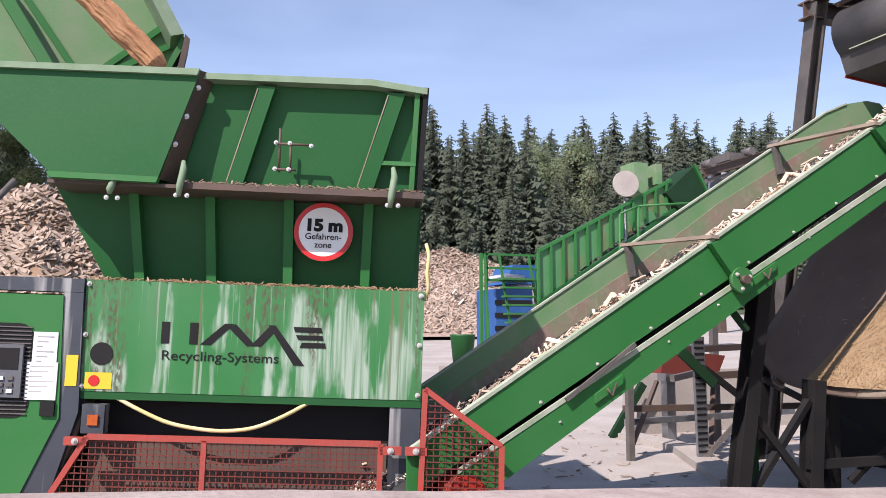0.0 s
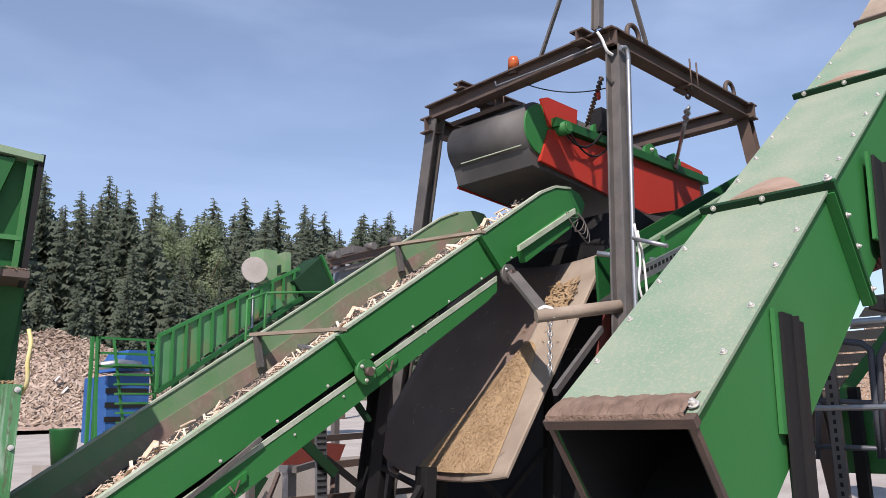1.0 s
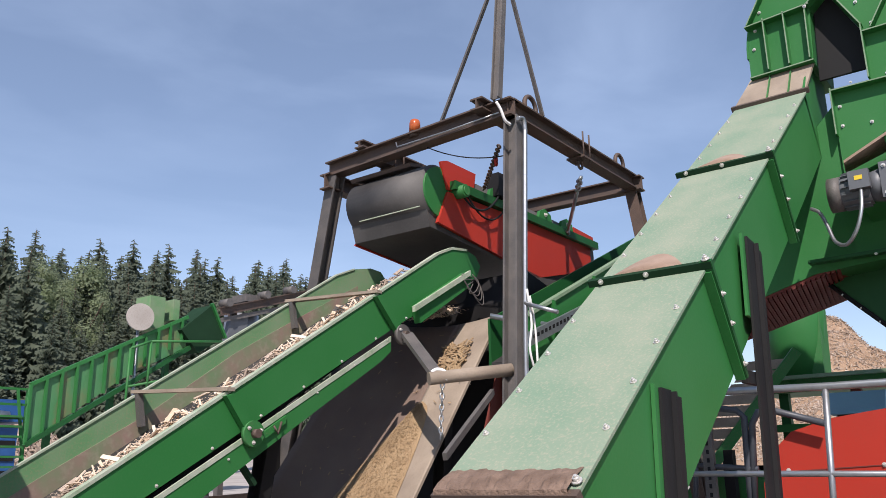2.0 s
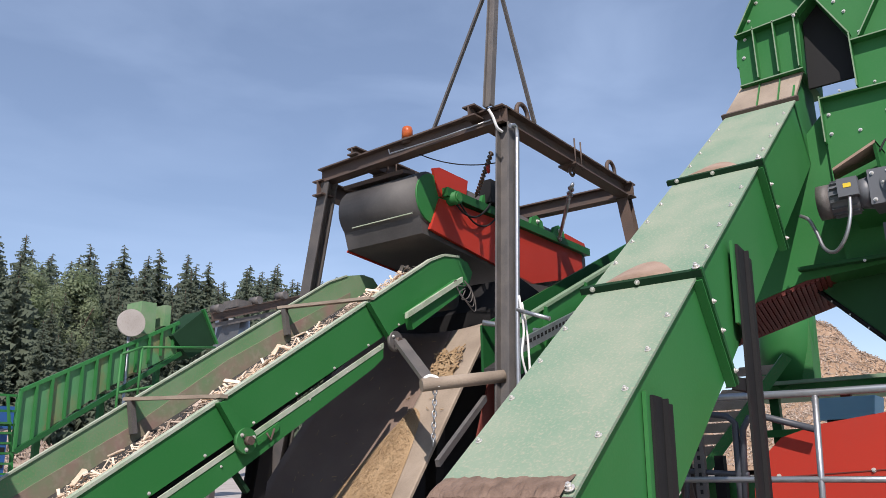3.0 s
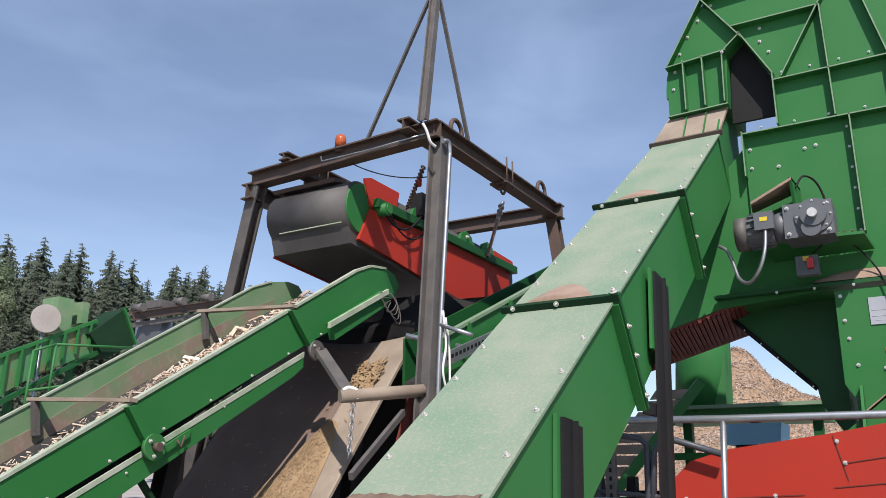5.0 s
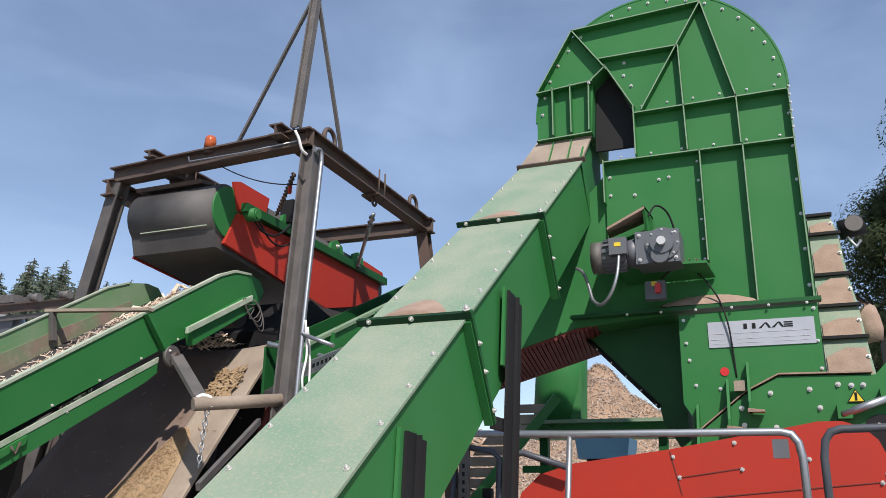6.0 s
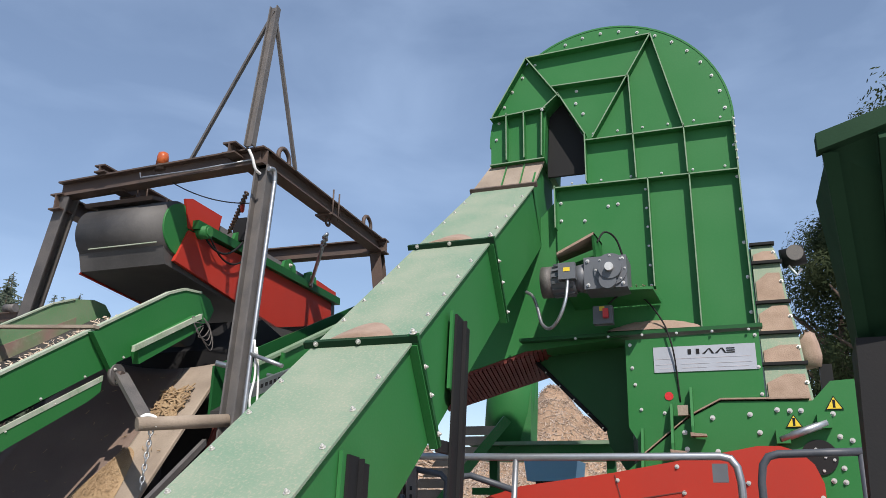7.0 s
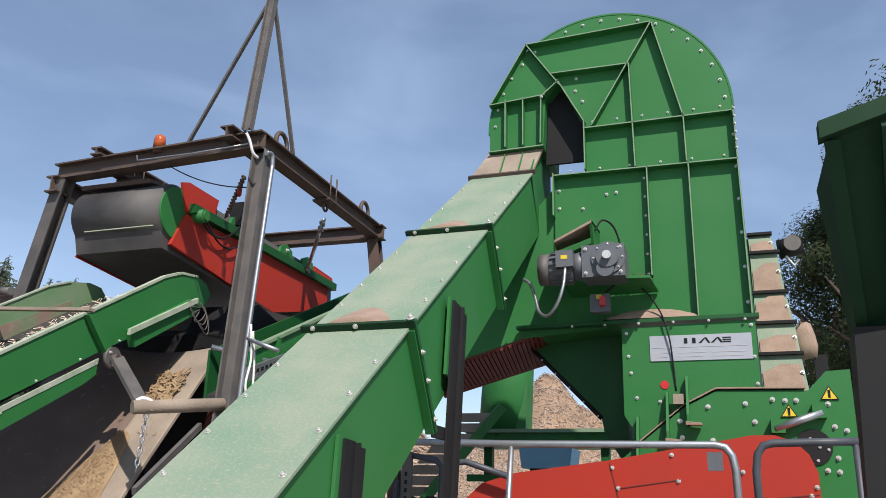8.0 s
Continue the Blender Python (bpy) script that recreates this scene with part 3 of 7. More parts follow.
    letters("zone", 0.05, Matrix.Translation((sx, 0.1275, sz - 0.078)) @ upright, INK, sign, width=0.10, bold=0.0005)
    # steel frame, cabinet
    P("top_beam", box(bmesh.new(), (-4.2, -0.02, 1.27), (-1.885, 0.12, 1.345)), FRAME, "grey steel frame beam", 0.004)
    P("frame_post", prism(bmesh.new(), [(-1.985, -0.02, 0.62), (-1.865, -0.02, 0.62), (-1.885, -0.02, 1.268), (-1.99, -0.02, 1.268)], (0, 0.14, 0)), FRAME, "grey steel frame post", 0.004)
    P("frame_brace", prism(bmesh.new(), [(-2.18, -0.02, 0.05), (-2.02, -0.02, 0.05), (-1.865, -0.02, 0.62), (-1.985, -0.02, 0.62)], (0, 0.14, 0)), FRAME, "", 0.004)
    door = P("cabinet_door", prism(bmesh.new(), [(-3.4, -0.03, 0.05), (-2.19, -0.03, 0.05), (-1.962, -0.03, 0.585), (-1.988, -0.03, 1.25), (-3.4, -0.03, 1.25)], (0, 0.06, 0)), GREEN, "green cabinet door with a control panel", 0.006)
    # cabinet body behind the door, its shade put into the darker green
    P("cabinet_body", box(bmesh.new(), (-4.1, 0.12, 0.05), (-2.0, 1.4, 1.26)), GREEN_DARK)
    P("vent_grille", prism(bmesh.new(), [(x, -0.034, z) for x, z in arc(-2.205, 1.01, 0.08, 0, 90, 5) + [(-2.7, 1.09), (-2.7, 0.58)] + arc(-2.205, 0.66, 0.08, 270, 360, 5)], (0, 0.003, 0)), BLACK, "black vent grille", under=door)
    for i in range(22):
        P("slat", box(bmesh.new(), (-2.68, -0.040, 0.600 + i * 0.0222), (-2.135, -0.035, 0.606 + i * 0.0222)), STEEL_GREY, under=door)
    ctl = P("control_panel", box(bmesh.new(), (-2.7, -0.06, 0.69), (-2.165, -0.043, 0.975)), GREY_PAINT, "grey control panel with a screen", 0.005, door)
    P("screen", box(bmesh.new(), (-2.6, -0.063, 0.84), (-2.185, -0.0605, 0.955)), BLACK, under=ctl)
    for i in range(6):
        for j in range(3):
            P("button", box(bmesh.new(), (-2.235 - 0.05 * i, -0.068, 0.715 + 0.034 * j), (-2.205 - 0.05 * i, -0.0605, 0.735 + 0.034 * j)), STEEL_GREY if (i + j) % 3 else PAPER, under=ctl)
    for lo, hi in (((-2.126, 0.86), (-1.996, 1.046)), ((-2.150, 0.68), (-1.985, 0.883))):
        sheet_ = P("notice", box(bmesh.new(), (lo[0], -0.036 - 0.002 * (lo[1] < 0.7), lo[1]), (hi[0], -0.031, hi[1])), PAPER, "white printed notice", under=door)
        for k in range(6):
            z = hi[1] - 0.025 - k * 0.027
            P("text_bar", box(bmesh.new(), (lo[0] + 0.02, -0.0395, z), (hi[0] - 0.02 - 0.03 * (k % 3), -0.0385, z + 0.005)), INK_GREY, under=sheet_)
    P("latch", box(bmesh.new(), (-2.06, -0.046, 0.595), (-1.985, -0.03, 0.672)), BLACK, "black door latch", 0.006, door)
    P("warning_label", box(bmesh.new(), (-1.948, -0.024, 0.758), (-1.885, -0.021, 0.926)), YELLOW, "yellow warning label")
    lamp = P("lamp_box", box(bmesh.new(), (-1.835, -0.05, 0.51), (-1.715, 0.03, 0.665)), FRAME, "grey lamp box with an orange lens", 0.006)
    P("lens", box(bmesh.new(), (-1.80, -0.062, 0.555), (-1.745, -0.05, 0.61)), ORANGE, "orange lens", 0.006, lamp)
    P("leg", box(bmesh.new(), (-0.172, 0.01, 0.0), (-0.0, 0.14, 0.725)), FRAME, "grey steel leg", 0.005)
    bm = bmesh.new()
    pipe(bm, bend([(-1.68, 0.02, 0.70), (-1.55, 0.0, 0.64), (-1.38, -0.02, 0.575), (-1.2, -0.03, 0.545), (-1.05, -0.03, 0.54), (-0.9, -0.03, 0.565), (-0.75, -0.01, 0.63), (-0.62, 0.02, 0.705)]), 0.011, 10)
    P("hose", bm, HOSE, "cream hose hanging in a loop")
    bm = bmesh.new()
    pipe(bm, bend([(0.0, 0.02, 1.62), (0.015, -0.01, 1.55), (0.01, -0.015, 1.45), (0.02, 0.0, 1.36), (0.0, 0.05, 1.30)]), 0.011, 10)
    P("hose", bm, HOSE, "cream hose down the machine's end")
    return t


build_shredder()


def build_guard(name, outline, bars, label, hinge, size=1.0):
    t = thing(name, SHRED, label, "guard", "red mesh guards")
    bm = bmesh.new()
    for a, b in zip(outline, outline[1:] + outline[:1]):
        bar(bm, (a[0], -0.06, a[1]), (b[0], -0.06, b[1]), 0.03, 0.03, (0, 1, 0))
    part("frame", bm, RED_WORN, t, "red angle-iron frame", 0.0, True)
    for x, z0, z1 in bars:
        part("stile", bar(bmesh.new(), (x, -0.065, z0), (x, -0.065, z1), 0.028, 0.02, (0, 1, 0)), RED_WORN, t, "", 0.0, True)

    def inside(x, z):
        hit = False
        for (x0, z0), (x1, z1) in zip(outline, outline[1:] + outline[:1]):
            if (z0 > z) != (z1 > z) and x < (x1 - x0) * (z - z0) / (z1 - z0) + x0:
                hit = not hit
        return hit
    bm = bmesh.new()
    xs, zs = [p[0] for p in outline], [p[1] for p in outline]
    wire_mesh(bm, inside, min(xs), max(xs), min(zs), max(zs), -0.058, 0.034, 0.0055)
    part("wire_mesh", bm, RED_DARK, t, "square wire mesh", 0.0, True)
    for x, z in hinge:
        part("hinge", box(bmesh.new(), (x - 0.06, -0.075, z - 0.022), (x + 0.06, -0.045, z + 0.022)), RED_WORN, t, "", 0.004, True)
        bolt(t, (x, -0.075, z), (0, -1, 0), 0.9, True)
    eye = Vector((0.108, 0.121, 1.17))
    t.location = eye + (t.location - eye) * size
    t.scale = (size, size, size)


build_guard("mesh_guard", [(-1.79, 0.495), (-0.215, 0.495), (-0.215, 0.03), (-2.05, 0.03)], [(-1.17, 0.03, 0.49)], "red framed wire mesh guard on the shredder", [(-1.85, 0.47), (-0.16, 0.46)])
build_guard("mesh_guard", [(0.02, 0.80), (0.455, 0.50), (0.463, 0.03), (0.01, 0.03)], [], "red framed wire mesh guard at the conveyor tail", [(-0.02, 0.46)], 0.94)


# ---- tipping bucket with a log behind the hopper ----
def build_bucket():
    t = thing("loader_bucket", (-0.6, 7.0, 2.2), "green steel loader bucket tipped over the hopper", "bucket")
    part("back_plate", prism(bmesh.new(), [(-3.2, 7.25, 3.3), (0.0, 7.25, 3.15), (0.24, 7.25, 3.55), (-0.35, 7.25, 4.75), (-3.2, 7.25, 4.9)], (0, 0.05, 0)), GREEN_RUBBED, t, "rubbed pale green back plate")
    part("rim", prism(bmesh.new(), [(0.16, 6.9, 3.57), (0.26, 6.9, 3.60), (-0.36, 6.9, 4.75), (-0.46, 6.9, 4.72)], (0, 0.4, 0)), RIM, t, "pale worn bucket lip", 0.006)
    part("side_plate", prism(bmesh.new(), [(-0.02, 6.95, 3.0), (0.02, 6.95, 3.0), (0.29, 6.95, 3.57), (0.25, 6.95, 3.60)], (0, 0.32, 0)), GREEN_WORN, t)
    part("cutting_edge", prism(bmesh.new(), [(0.22, 6.9, 3.32), (0.26, 6.9, 3.3), (0.31, 6.9, 3.56), (0.27, 6.9, 3.6)], (0, 0.4, 0)), STEEL, t, "dark worn cutting edge", 0.004)
    for a, b in (((-1.0, 3.95), (-0.42, 3.1)), ((-0.32, 3.30), (0.20, 3.62)), ((-0.45, 3.25), (0.1, 3.75))):
        part("rib", bar(bmesh.new(), (a[0], 7.22, a[1]), (b[0], 7.22, b[1]), 0.05, 0.03, (0, 1, 0)), GREEN, t, "", 0.004)
    part("arm", bar(bmesh.new(), (-1.25, 7.1, 4.1), (-0.55, 7.1, 2.95), 0.09, 0.16, (0, 1, 0)), GREEN_WORN, t, "green lifting arm", 0.006)
    for x, z in ((-0.92, 3.56), (-0.62, 3.28)):
        bolt(t, (x, 7.24, z), (0, -1, 0), 1.2)
    return t


bucket = build_bucket()
bucket.location.x += 0.07
bm = bmesh.new()
rng = random.Random(9)
LOG_A, LOG_B = Vector((-0.62, 6.75, 4.0)), Vector((0.16, 6.75, 3.24))
along = (LOG_B - LOG_A).normalized()
across = along.cross(Vector((0, 1, 0))).normalized()
rings = []
for k in range(17):
    c = LOG_A.lerp(LOG_B, k / 16) + across * rng.uniform(-0.006, 0.006)
    ring_ = []
    for q in range(40):
        a = 2 * math.pi * q / 40
        r = 0.095 * (1 + 0.30 * noise.noise((q * 0.9, k * 0.12, 5)) + 0.12 * noise.noise((q * 2.3, k * 0.5, 9))) * (0.7 if k in (0, 16) else 1)
        ring_.append(bm.verts.new(c + across * (r * math.cos(a)) + Vector((0, r * math.sin(a), 0))))
    rings.append(ring_)
for a, b in zip(rings, rings[1:]):
    for q in range(40):
        bm.faces.new((a[q], a[(q + 1) % 40], b[(q + 1) % 40], b[q]))
bm.faces.new(rings[0][::-1])
bm.faces.new(rings[-1])
solo("split_log", bm, LOG, "split reddish log sliding out of the bucket", "log")


# ---- rising belt conveyor ----
TAN = 0.6056


def top(x):
    return 0.69 + TAN * (x - 1.875)


def far_top(x):
    return 1.455 + 0.613 * (x - 3.05)


def gap(x):
    """How far the near wall's lower edge lies below its top."""
    return 0.265 + 0.042 * (x - 1.875)


def shelf(x):
    return 0.32 + 0.047 * (x - 1.875)


def hem(x):
    return 0.55 + 0.012 * (x - 1.875)


def slab(bm, outline, y0, y1):
    return prism(bm, [(x, y0, z) for x, z in outline], (0, y1 - y0, 0))


def build_conveyor():
    t = thing("belt_conveyor", (2.0, 5.05, 0), "green inclined belt conveyor carrying wood chips", "conveyor")
    x0, x1 = 1.55, 6.08
    head = [(6.08, top(6.08)), (6.3, 3.33), (6.55, 3.36), (6.70, 3.33), (6.78, 3.24), (6.72, 3.12)]
    near = [(x0, top(x0)), *head, (5.5, top(5.5) - 0.40), (x0, top(x0) - gap(x0))]
    wall_n = part("side_wall", slab(bmesh.new(), near, 4.70, 4.72), GREEN, t, "green steel side wall", 0.003)
    far = [(x0, far_top(x0)), (5.80, far_top(5.80)), (6.05, 3.245), (6.30, 3.30), (6.46, 3.29), (6.56, 3.20), (6.5, 3.10), (x1 - 0.6, top(x1 - 0.6) - 0.36), (x0, top(x0) - 0.36)]
    part("side_wall", slab(bmesh.new(), far, 5.75, 5.77), GREEN_RUBBED, t, "worn dusty inner face of the far side wall", 0.003)
    part("worn_strip", slab(bmesh.new(), [(x0, top(x0) - 0.28), (6.1, top(6.1) - 0.28), (6.1, 3.08), (5.3, far_top(5.3) - 0.19), (4.6, far_top(4.6) - 0.15), (3.8, far_top(3.8) - 0.20), (3.0, far_top(3.0) - 0.17), (x0, far_top(x0) - 0.2)], 5.742, 5.749), RUST, t, "rust-brown rubbed strip of the far wall")
    part("edge_strip", slab(bmesh.new(), [(x0, top(x0) - 0.012), (x1, top(x1) - 0.012), (6.3, 3.318), (6.55, 3.35), (6.55, 3.372), (6.3, 3.342), (x1, top(x1) + 0.012), (x0, top(x0) + 0.012)], 4.69, 4.74), EDGE, t, "pale worn top edge", 0.002)
    part("edge_strip", slab(bmesh.new(), [(x0, far_top(x0) - 0.008), (5.80, far_top(5.80) - 0.008), (6.05, 3.237), (6.05, 3.253), (5.80, far_top(5.80) + 0.008), (x0, far_top(x0) + 0.008)], 5.74, 5.775), EDGE, t, "pale worn top edge", 0.002)
    belt = slab(bmesh.new(), [(x0 - 0.2, top(x0 - 0.2) - 0.27), (6.3, top(6.3) - 0.27), (6.5, 3.10), (6.5, 3.07), (6.3, top(6.3) - 0.30), (x0 - 0.2, top(x0 - 0.2) - 0.30)], 4.742, 5.74)
    part("belt", belt, RUBBER, t, "dusty black rubber belt", 0.004)
    low = [(x0 + 0.3, top(x0 + 0.3) - shelf(x0 + 0.3)), (5.37, top(5.37) - shelf(5.37)), (5.37, top(5.37) - 0.57), (5.25, top(5.25) - hem(5.25)), (x0 + 0.3, top(x0 + 0.3) - hem(x0 + 0.3))]
    part("lower_guard", slab(bmesh.new(), low, 4.68, 4.70), GREEN, t, "green lower guard plate", 0.003)
    part("guard_ledge", slab(bmesh.new(), [(x0 + 0.3, top(x0 + 0.3) - shelf(x0 + 0.3)), (5.37, top(5.37) - shelf(5.37)), (5.37, top(5.37) - gap(5.37) - 0.028), (x0 + 0.3, top(x0 + 0.3) - gap(x0 + 0.3) - 0.024)], 4.675, 4.69), EDGE, t, "dusty pale guard ledge", 0.002)
    part("return_guard", slab(bmesh.new(), [(x0, top(x0) - 0.36), (6.3, top(6.3) - 0.36), (6.3, top(6.3) - 0.42), (x0, top(x0) - 0.42)], 4.78, 5.74), BLACK, t)
    part("head_guard", slab(bmesh.new(), [(5.72, 2.52), (6.50, 2.98), (6.52, 3.08), (6.44, 3.11), (5.66, 2.66)], 4.63, 4.70), GREEN, t, "small green head guard", 0.004)
    part("head_guard_top", slab(bmesh.new(), [(5.60, 2.60), (6.46, 3.075), (6.46, 3.125), (5.60, 2.65)], 4.595, 4.628), EDGE, t, "dusty head guard top")
    bm = bmesh.new()
    pipe(bm, [(6.45, 4.74, 2.96), (6.45, 5.74, 2.96)], 0.14, 24)
    part("head_drum", bm, RUBBER, t, "rubber head drum")
    bm = bmesh.new()
    pipe(bm, [(1.9, 4.66, 0.22), (1.9, 5.5, 0.22)], 0.13, 24)
    part("tail_drum", bm, RED, t, "red tail drum")
    for x, px, pz in ((3.70, 3.885, 1.525), (5.20, 5.48, 2.388)):
        part("cross_bar", bar(bmesh.new(), (x, 4.66, top(x) + 0.02), (x, 5.79, far_top(x) + 0.02), 0.065, 0.025), RUBBER_DUST, t, "dusty grey cross bar over the belt", 0.003)
        part("cross_post", bar(bmesh.new(), (x - 0.01, 5.72, far_top(x) + 0.01), (x + 0.02, 5.70, far_top(x) - 0.24), 0.04, 0.05, (0, 1, 0)), STEEL_GREY, t, "", 0.003)
        arm = part("side_arm", slab(bmesh.new(), [(x - 0.05, top(x) - 0.03), (x + 0.01, top(x) - 0.01), (px + 0.02, pz + 0.045), (px - 0.04, pz - 0.005)], 4.64, 4.69), GREEN, t, "green bracket arm", 0.006)
        bm = bmesh.new()
        pipe(bm, [(px, 4.625, pz), (px, 4.66, pz)], 0.088, 20)
        plate = part("bearing_plate", bm, GREEN_WORN if x < 4 else STEEL_GREY, t, "round bearing plate", 0.004)
        bm = bmesh.new()
        pipe(bm, [(px, 4.58, pz), (px, 4.63, pz)], 0.03, 14)
        part("axle", bm, STEEL, plate, "axle stub")
        for k in range(3):
            bolt(t, (px + 0.06 * math.cos(k * 2.1 + 0.4), 4.624, pz + 0.06 * math.sin(k * 2.1 + 0.4)), (0, -1, 0), 0.7)
    for x in (2.86, 4.10):
        z = top(x) - 0.475
        fr = part("catch_frame", slab(bmesh.new(), [(x - 0.10, z - 0.075), (x + 0.10, z + 0.045), (x + 0.10, z + 0.10), (x - 0.10, z - 0.02)], 4.66, 4.679), GREEN_WORN, t, "green catch plate", 0.004)
        bm = bmesh.new()
        pipe(bm, [(x - 0.03, 4.64, z + 0.02), (x + 0.0, 4.63, z - 0.03), (x + 0.04, 4.64, z + 0.05)], 0.008, 8)
        part("latch", bm, STEEL, fr, "rusty latch")
    for i in range(11):
        x = 2.0 + i * 0.40
        bolt(t, (x, 4.70, top(x) - gap(x) + 0.03), (0, -1, 0), 0.55)
        if x < 5.3:
            bolt(t, (x + 0.12, 4.68, top(x + 0.12) - 0.45), (0, -1, 0), 0.45)
    part("prop_bar", bar(bmesh.new(), (2.55, 4.655, top(2.55) - 0.335), (3.05, 4.655, top(3.05) - 0.30), 0.02, 0.025), STEEL_GREY, t, "loose grey bar on the ledge")
    part("brace", bar(bmesh.new(), (3.84, 4.76, 1.38), (4.01, 4.76, 1.19), 0.05, 0.03), GREEN_SHADED, t, "", 0.004)
    for y in (5.35,):
        part("support_leg", bar(bmesh.new(), (4.52, y, -0.12), (4.55, y, top(4.55) - 0.6), 0.05, 0.05, (0, 1, 0)), GREEN_SHADED, t, "dark green support leg", 0.004)
    # arm to the pipe and hanging wires
    part("strut", bar(bmesh.new(), (5.50, 4.62, 2.40), (5.22, 4.08, 1.98), 0.11, 0.035), STEEL_GREY, t, "grey strut", 0.004)
    bm = bmesh.new()
    for a in range(4):
        pipe(bm, bend([(6.52, 4.62, 3.1), (6.60 + 0.02 * a, 4.60, 3.03 - 0.03 * a), (6.54 + 0.03 * a, 4.6, 2.93 - 0.04 * a), (6.44 - 0.04 * a, 4.6, 2.9 + 0.05 * a), (6.50, 4.6, 3.0 + 0.02 * a)]), 0.005, 6)
    part("wire_tangle", bm, STEEL_GREY, t, "tangle of grey wires")
    return t


PIVOT = Vector((0.068, 0.148, 1.27))


def resize(ob, k, about=PIVOT):
    """Sets a thing to k of its size about the pivot."""
    ob.location = about + (ob.location - about) * k
    ob.scale = (k, k, k)


CONVEYOR_SIZE = 0.912
resize(build_conveyor(), CONVEYOR_SIZE)

# ---- black trestle under the slide ----
def build_trestle():
    t = thing("trestle", (5.2, 5.0, 0), "black steel trestle with crossed braces", "trestle")
    posts = [(3.72, 4.6), (4.33, 4.6), (4.90, 5.0), (5.7, 4.5), (5.6, 6.6)]
    tops = [(3.98, 4.58, 1.52), (4.42, 4.6, 0.86), (4.94, 5.0, 1.0), (5.75, 4.4, 2.0), (5.7, 6.4, 1.9)]
    for (x, y), q in zip(posts, tops):
        part("post", ibeam(bmesh.new(), (x, y, 0), q, 0.12, 0.10, 0.012, (0, 1, 0)), BLACK, t, "", 0.0)
    for a, b in (((3.80, 4.62, 0.05), (4.38, 4.62, 0.72)), ((4.36, 4.6, 0.12), (3.92, 4.6, 0.62)), ((4.4, 4.62, 0.12), (4.92, 4.98, 0.80)), ((4.92, 4.96, 0.1), (4.42, 4.60, 0.75)),
                 ((5.0, 4.9, 0.1), (5.7, 4.5, 0.95)), ((5.7, 4.48, 0.1), (5.0, 4.88, 0.95)), ((5.7, 4.5, 0.1), (5.6, 6.6, 0.8))):
        part("brace", bar(bmesh.new(), a, b, 0.045, 0.045, (0, 1, 0.2)), BLACK, t)
    for a, b in (((4.33, 4.6, 0.30), (5.7, 4.55, 0.30)), ((3.98, 4.6, 1.14), (5.6, 6.6, 1.25))):
        part("rail", bar(bmesh.new(), a, b, 0.05, 0.06), BLACK, t)


build_trestle()


def build_frame_behind():
    t = thing("steel_rack", (5.2, 7.4, 0), "grey and rusty steel rack behind the conveyor", "rack")
    for x, y, z, w, mat in ((5.58, 7.94, 0.75, 0.055, GALV), (4.42, 6.9, 0.72, 0.03, STEEL_GREY), (6.1, 7.8, 1.6, 0.036, STEEL_GREY), (6.8, 7.0, 1.4, 0.036, STEEL_GREY), (7.6, 7.4, 1.8, 0.036, STEEL_GREY)):
        part("post", box(bmesh.new(), (x - w, y - w, 0), (x + w, y + w, z)), mat, t, "", 0.004)
    strip = part("perforated_post", bar(bmesh.new(), (4.92, 6.49, 0.0), (4.90, 6.49, 1.15), 0.12, 0.03, (0, 1, 0)), GALV, t, "perforated galvanised post", 0.003)
    for i in range(20):
        z = 0.05 + i * 0.055
        part("slot", box(bmesh.new(), (4.865 - 0.018 * z, 6.468, z), (4.965 - 0.018 * z, 6.4745, z + 0.020)), BLACK, strip)
    part("plinth", box(bmesh.new(), (5.50, 7.86, 0.66), (5.66, 8.02, 0.775)), GALV, t, "pale steel head plate", 0.006)
    part("leg", bar(bmesh.new(), (5.17, 8.46, 0.0), (5.60, 8.46, 0.60), 0.09, 0.06, (0, 1, 0)), GREEN_SHADED, t, "dark green leaning leg", 0.004)
    for a, b, w, mat in (((4.42, 7.0, 0.47), (7.6, 7.0, 0.42), 0.05, STEEL), ((4.5, 7.1, 0.33), (6.8, 7.4, 0.34), 0.05, GALV), ((4.66, 6.5, 1.07), (5.40, 6.5, 0.57), 0.045, BLACK),
                         ((4.70, 6.55, 1.03), (5.9, 6.9, 1.05), 0.05, STEEL), ((4.9, 6.9, 0.75), (5.5, 7.2, 0.80), 0.05, STEEL_GREY), ((4.9, 6.49, 0.02), (5.35, 6.3, 0.55), 0.035, STEEL_GREY),
                         ((4.42, 6.9, 0.1), (5.0, 7.3, 0.7), 0.035, STEEL), ((5.4, 7.0, 0.05), (6.1, 7.8, 0.9), 0.05, STEEL), ((5.6, 7.2, 0.75), (7.6, 7.4, 0.80), 0.06, STEEL)):
        part("beam", bar(bmesh.new(), a, b, w, w * 1.2), mat, t)
    part("hopper_lip", prism(bmesh.new(), [(5.05, 7.3, 0.78), (5.75, 7.3, 0.75), (5.85, 7.3, 0.95), (5.10, 7.3, 1.02)], (0, 0.4, 0)), RED_DARK, t, "red oxide hopper lip")
    part("spiral_rib", bar(bmesh.new(), (4.68, 6.45, 1.02), (5.02, 6.42, 0.72), 0.09, 0.03, (0, 1, 0)), GREEN_SHADED, t, "ribbed green plate", 0.004)
    part("sill", box(bmesh.new(), (5.6, 8.6, 0.0), (8.8, 8.9, 0.75)), CONCRETE, t, "pale concrete sill")


build_frame_behind()

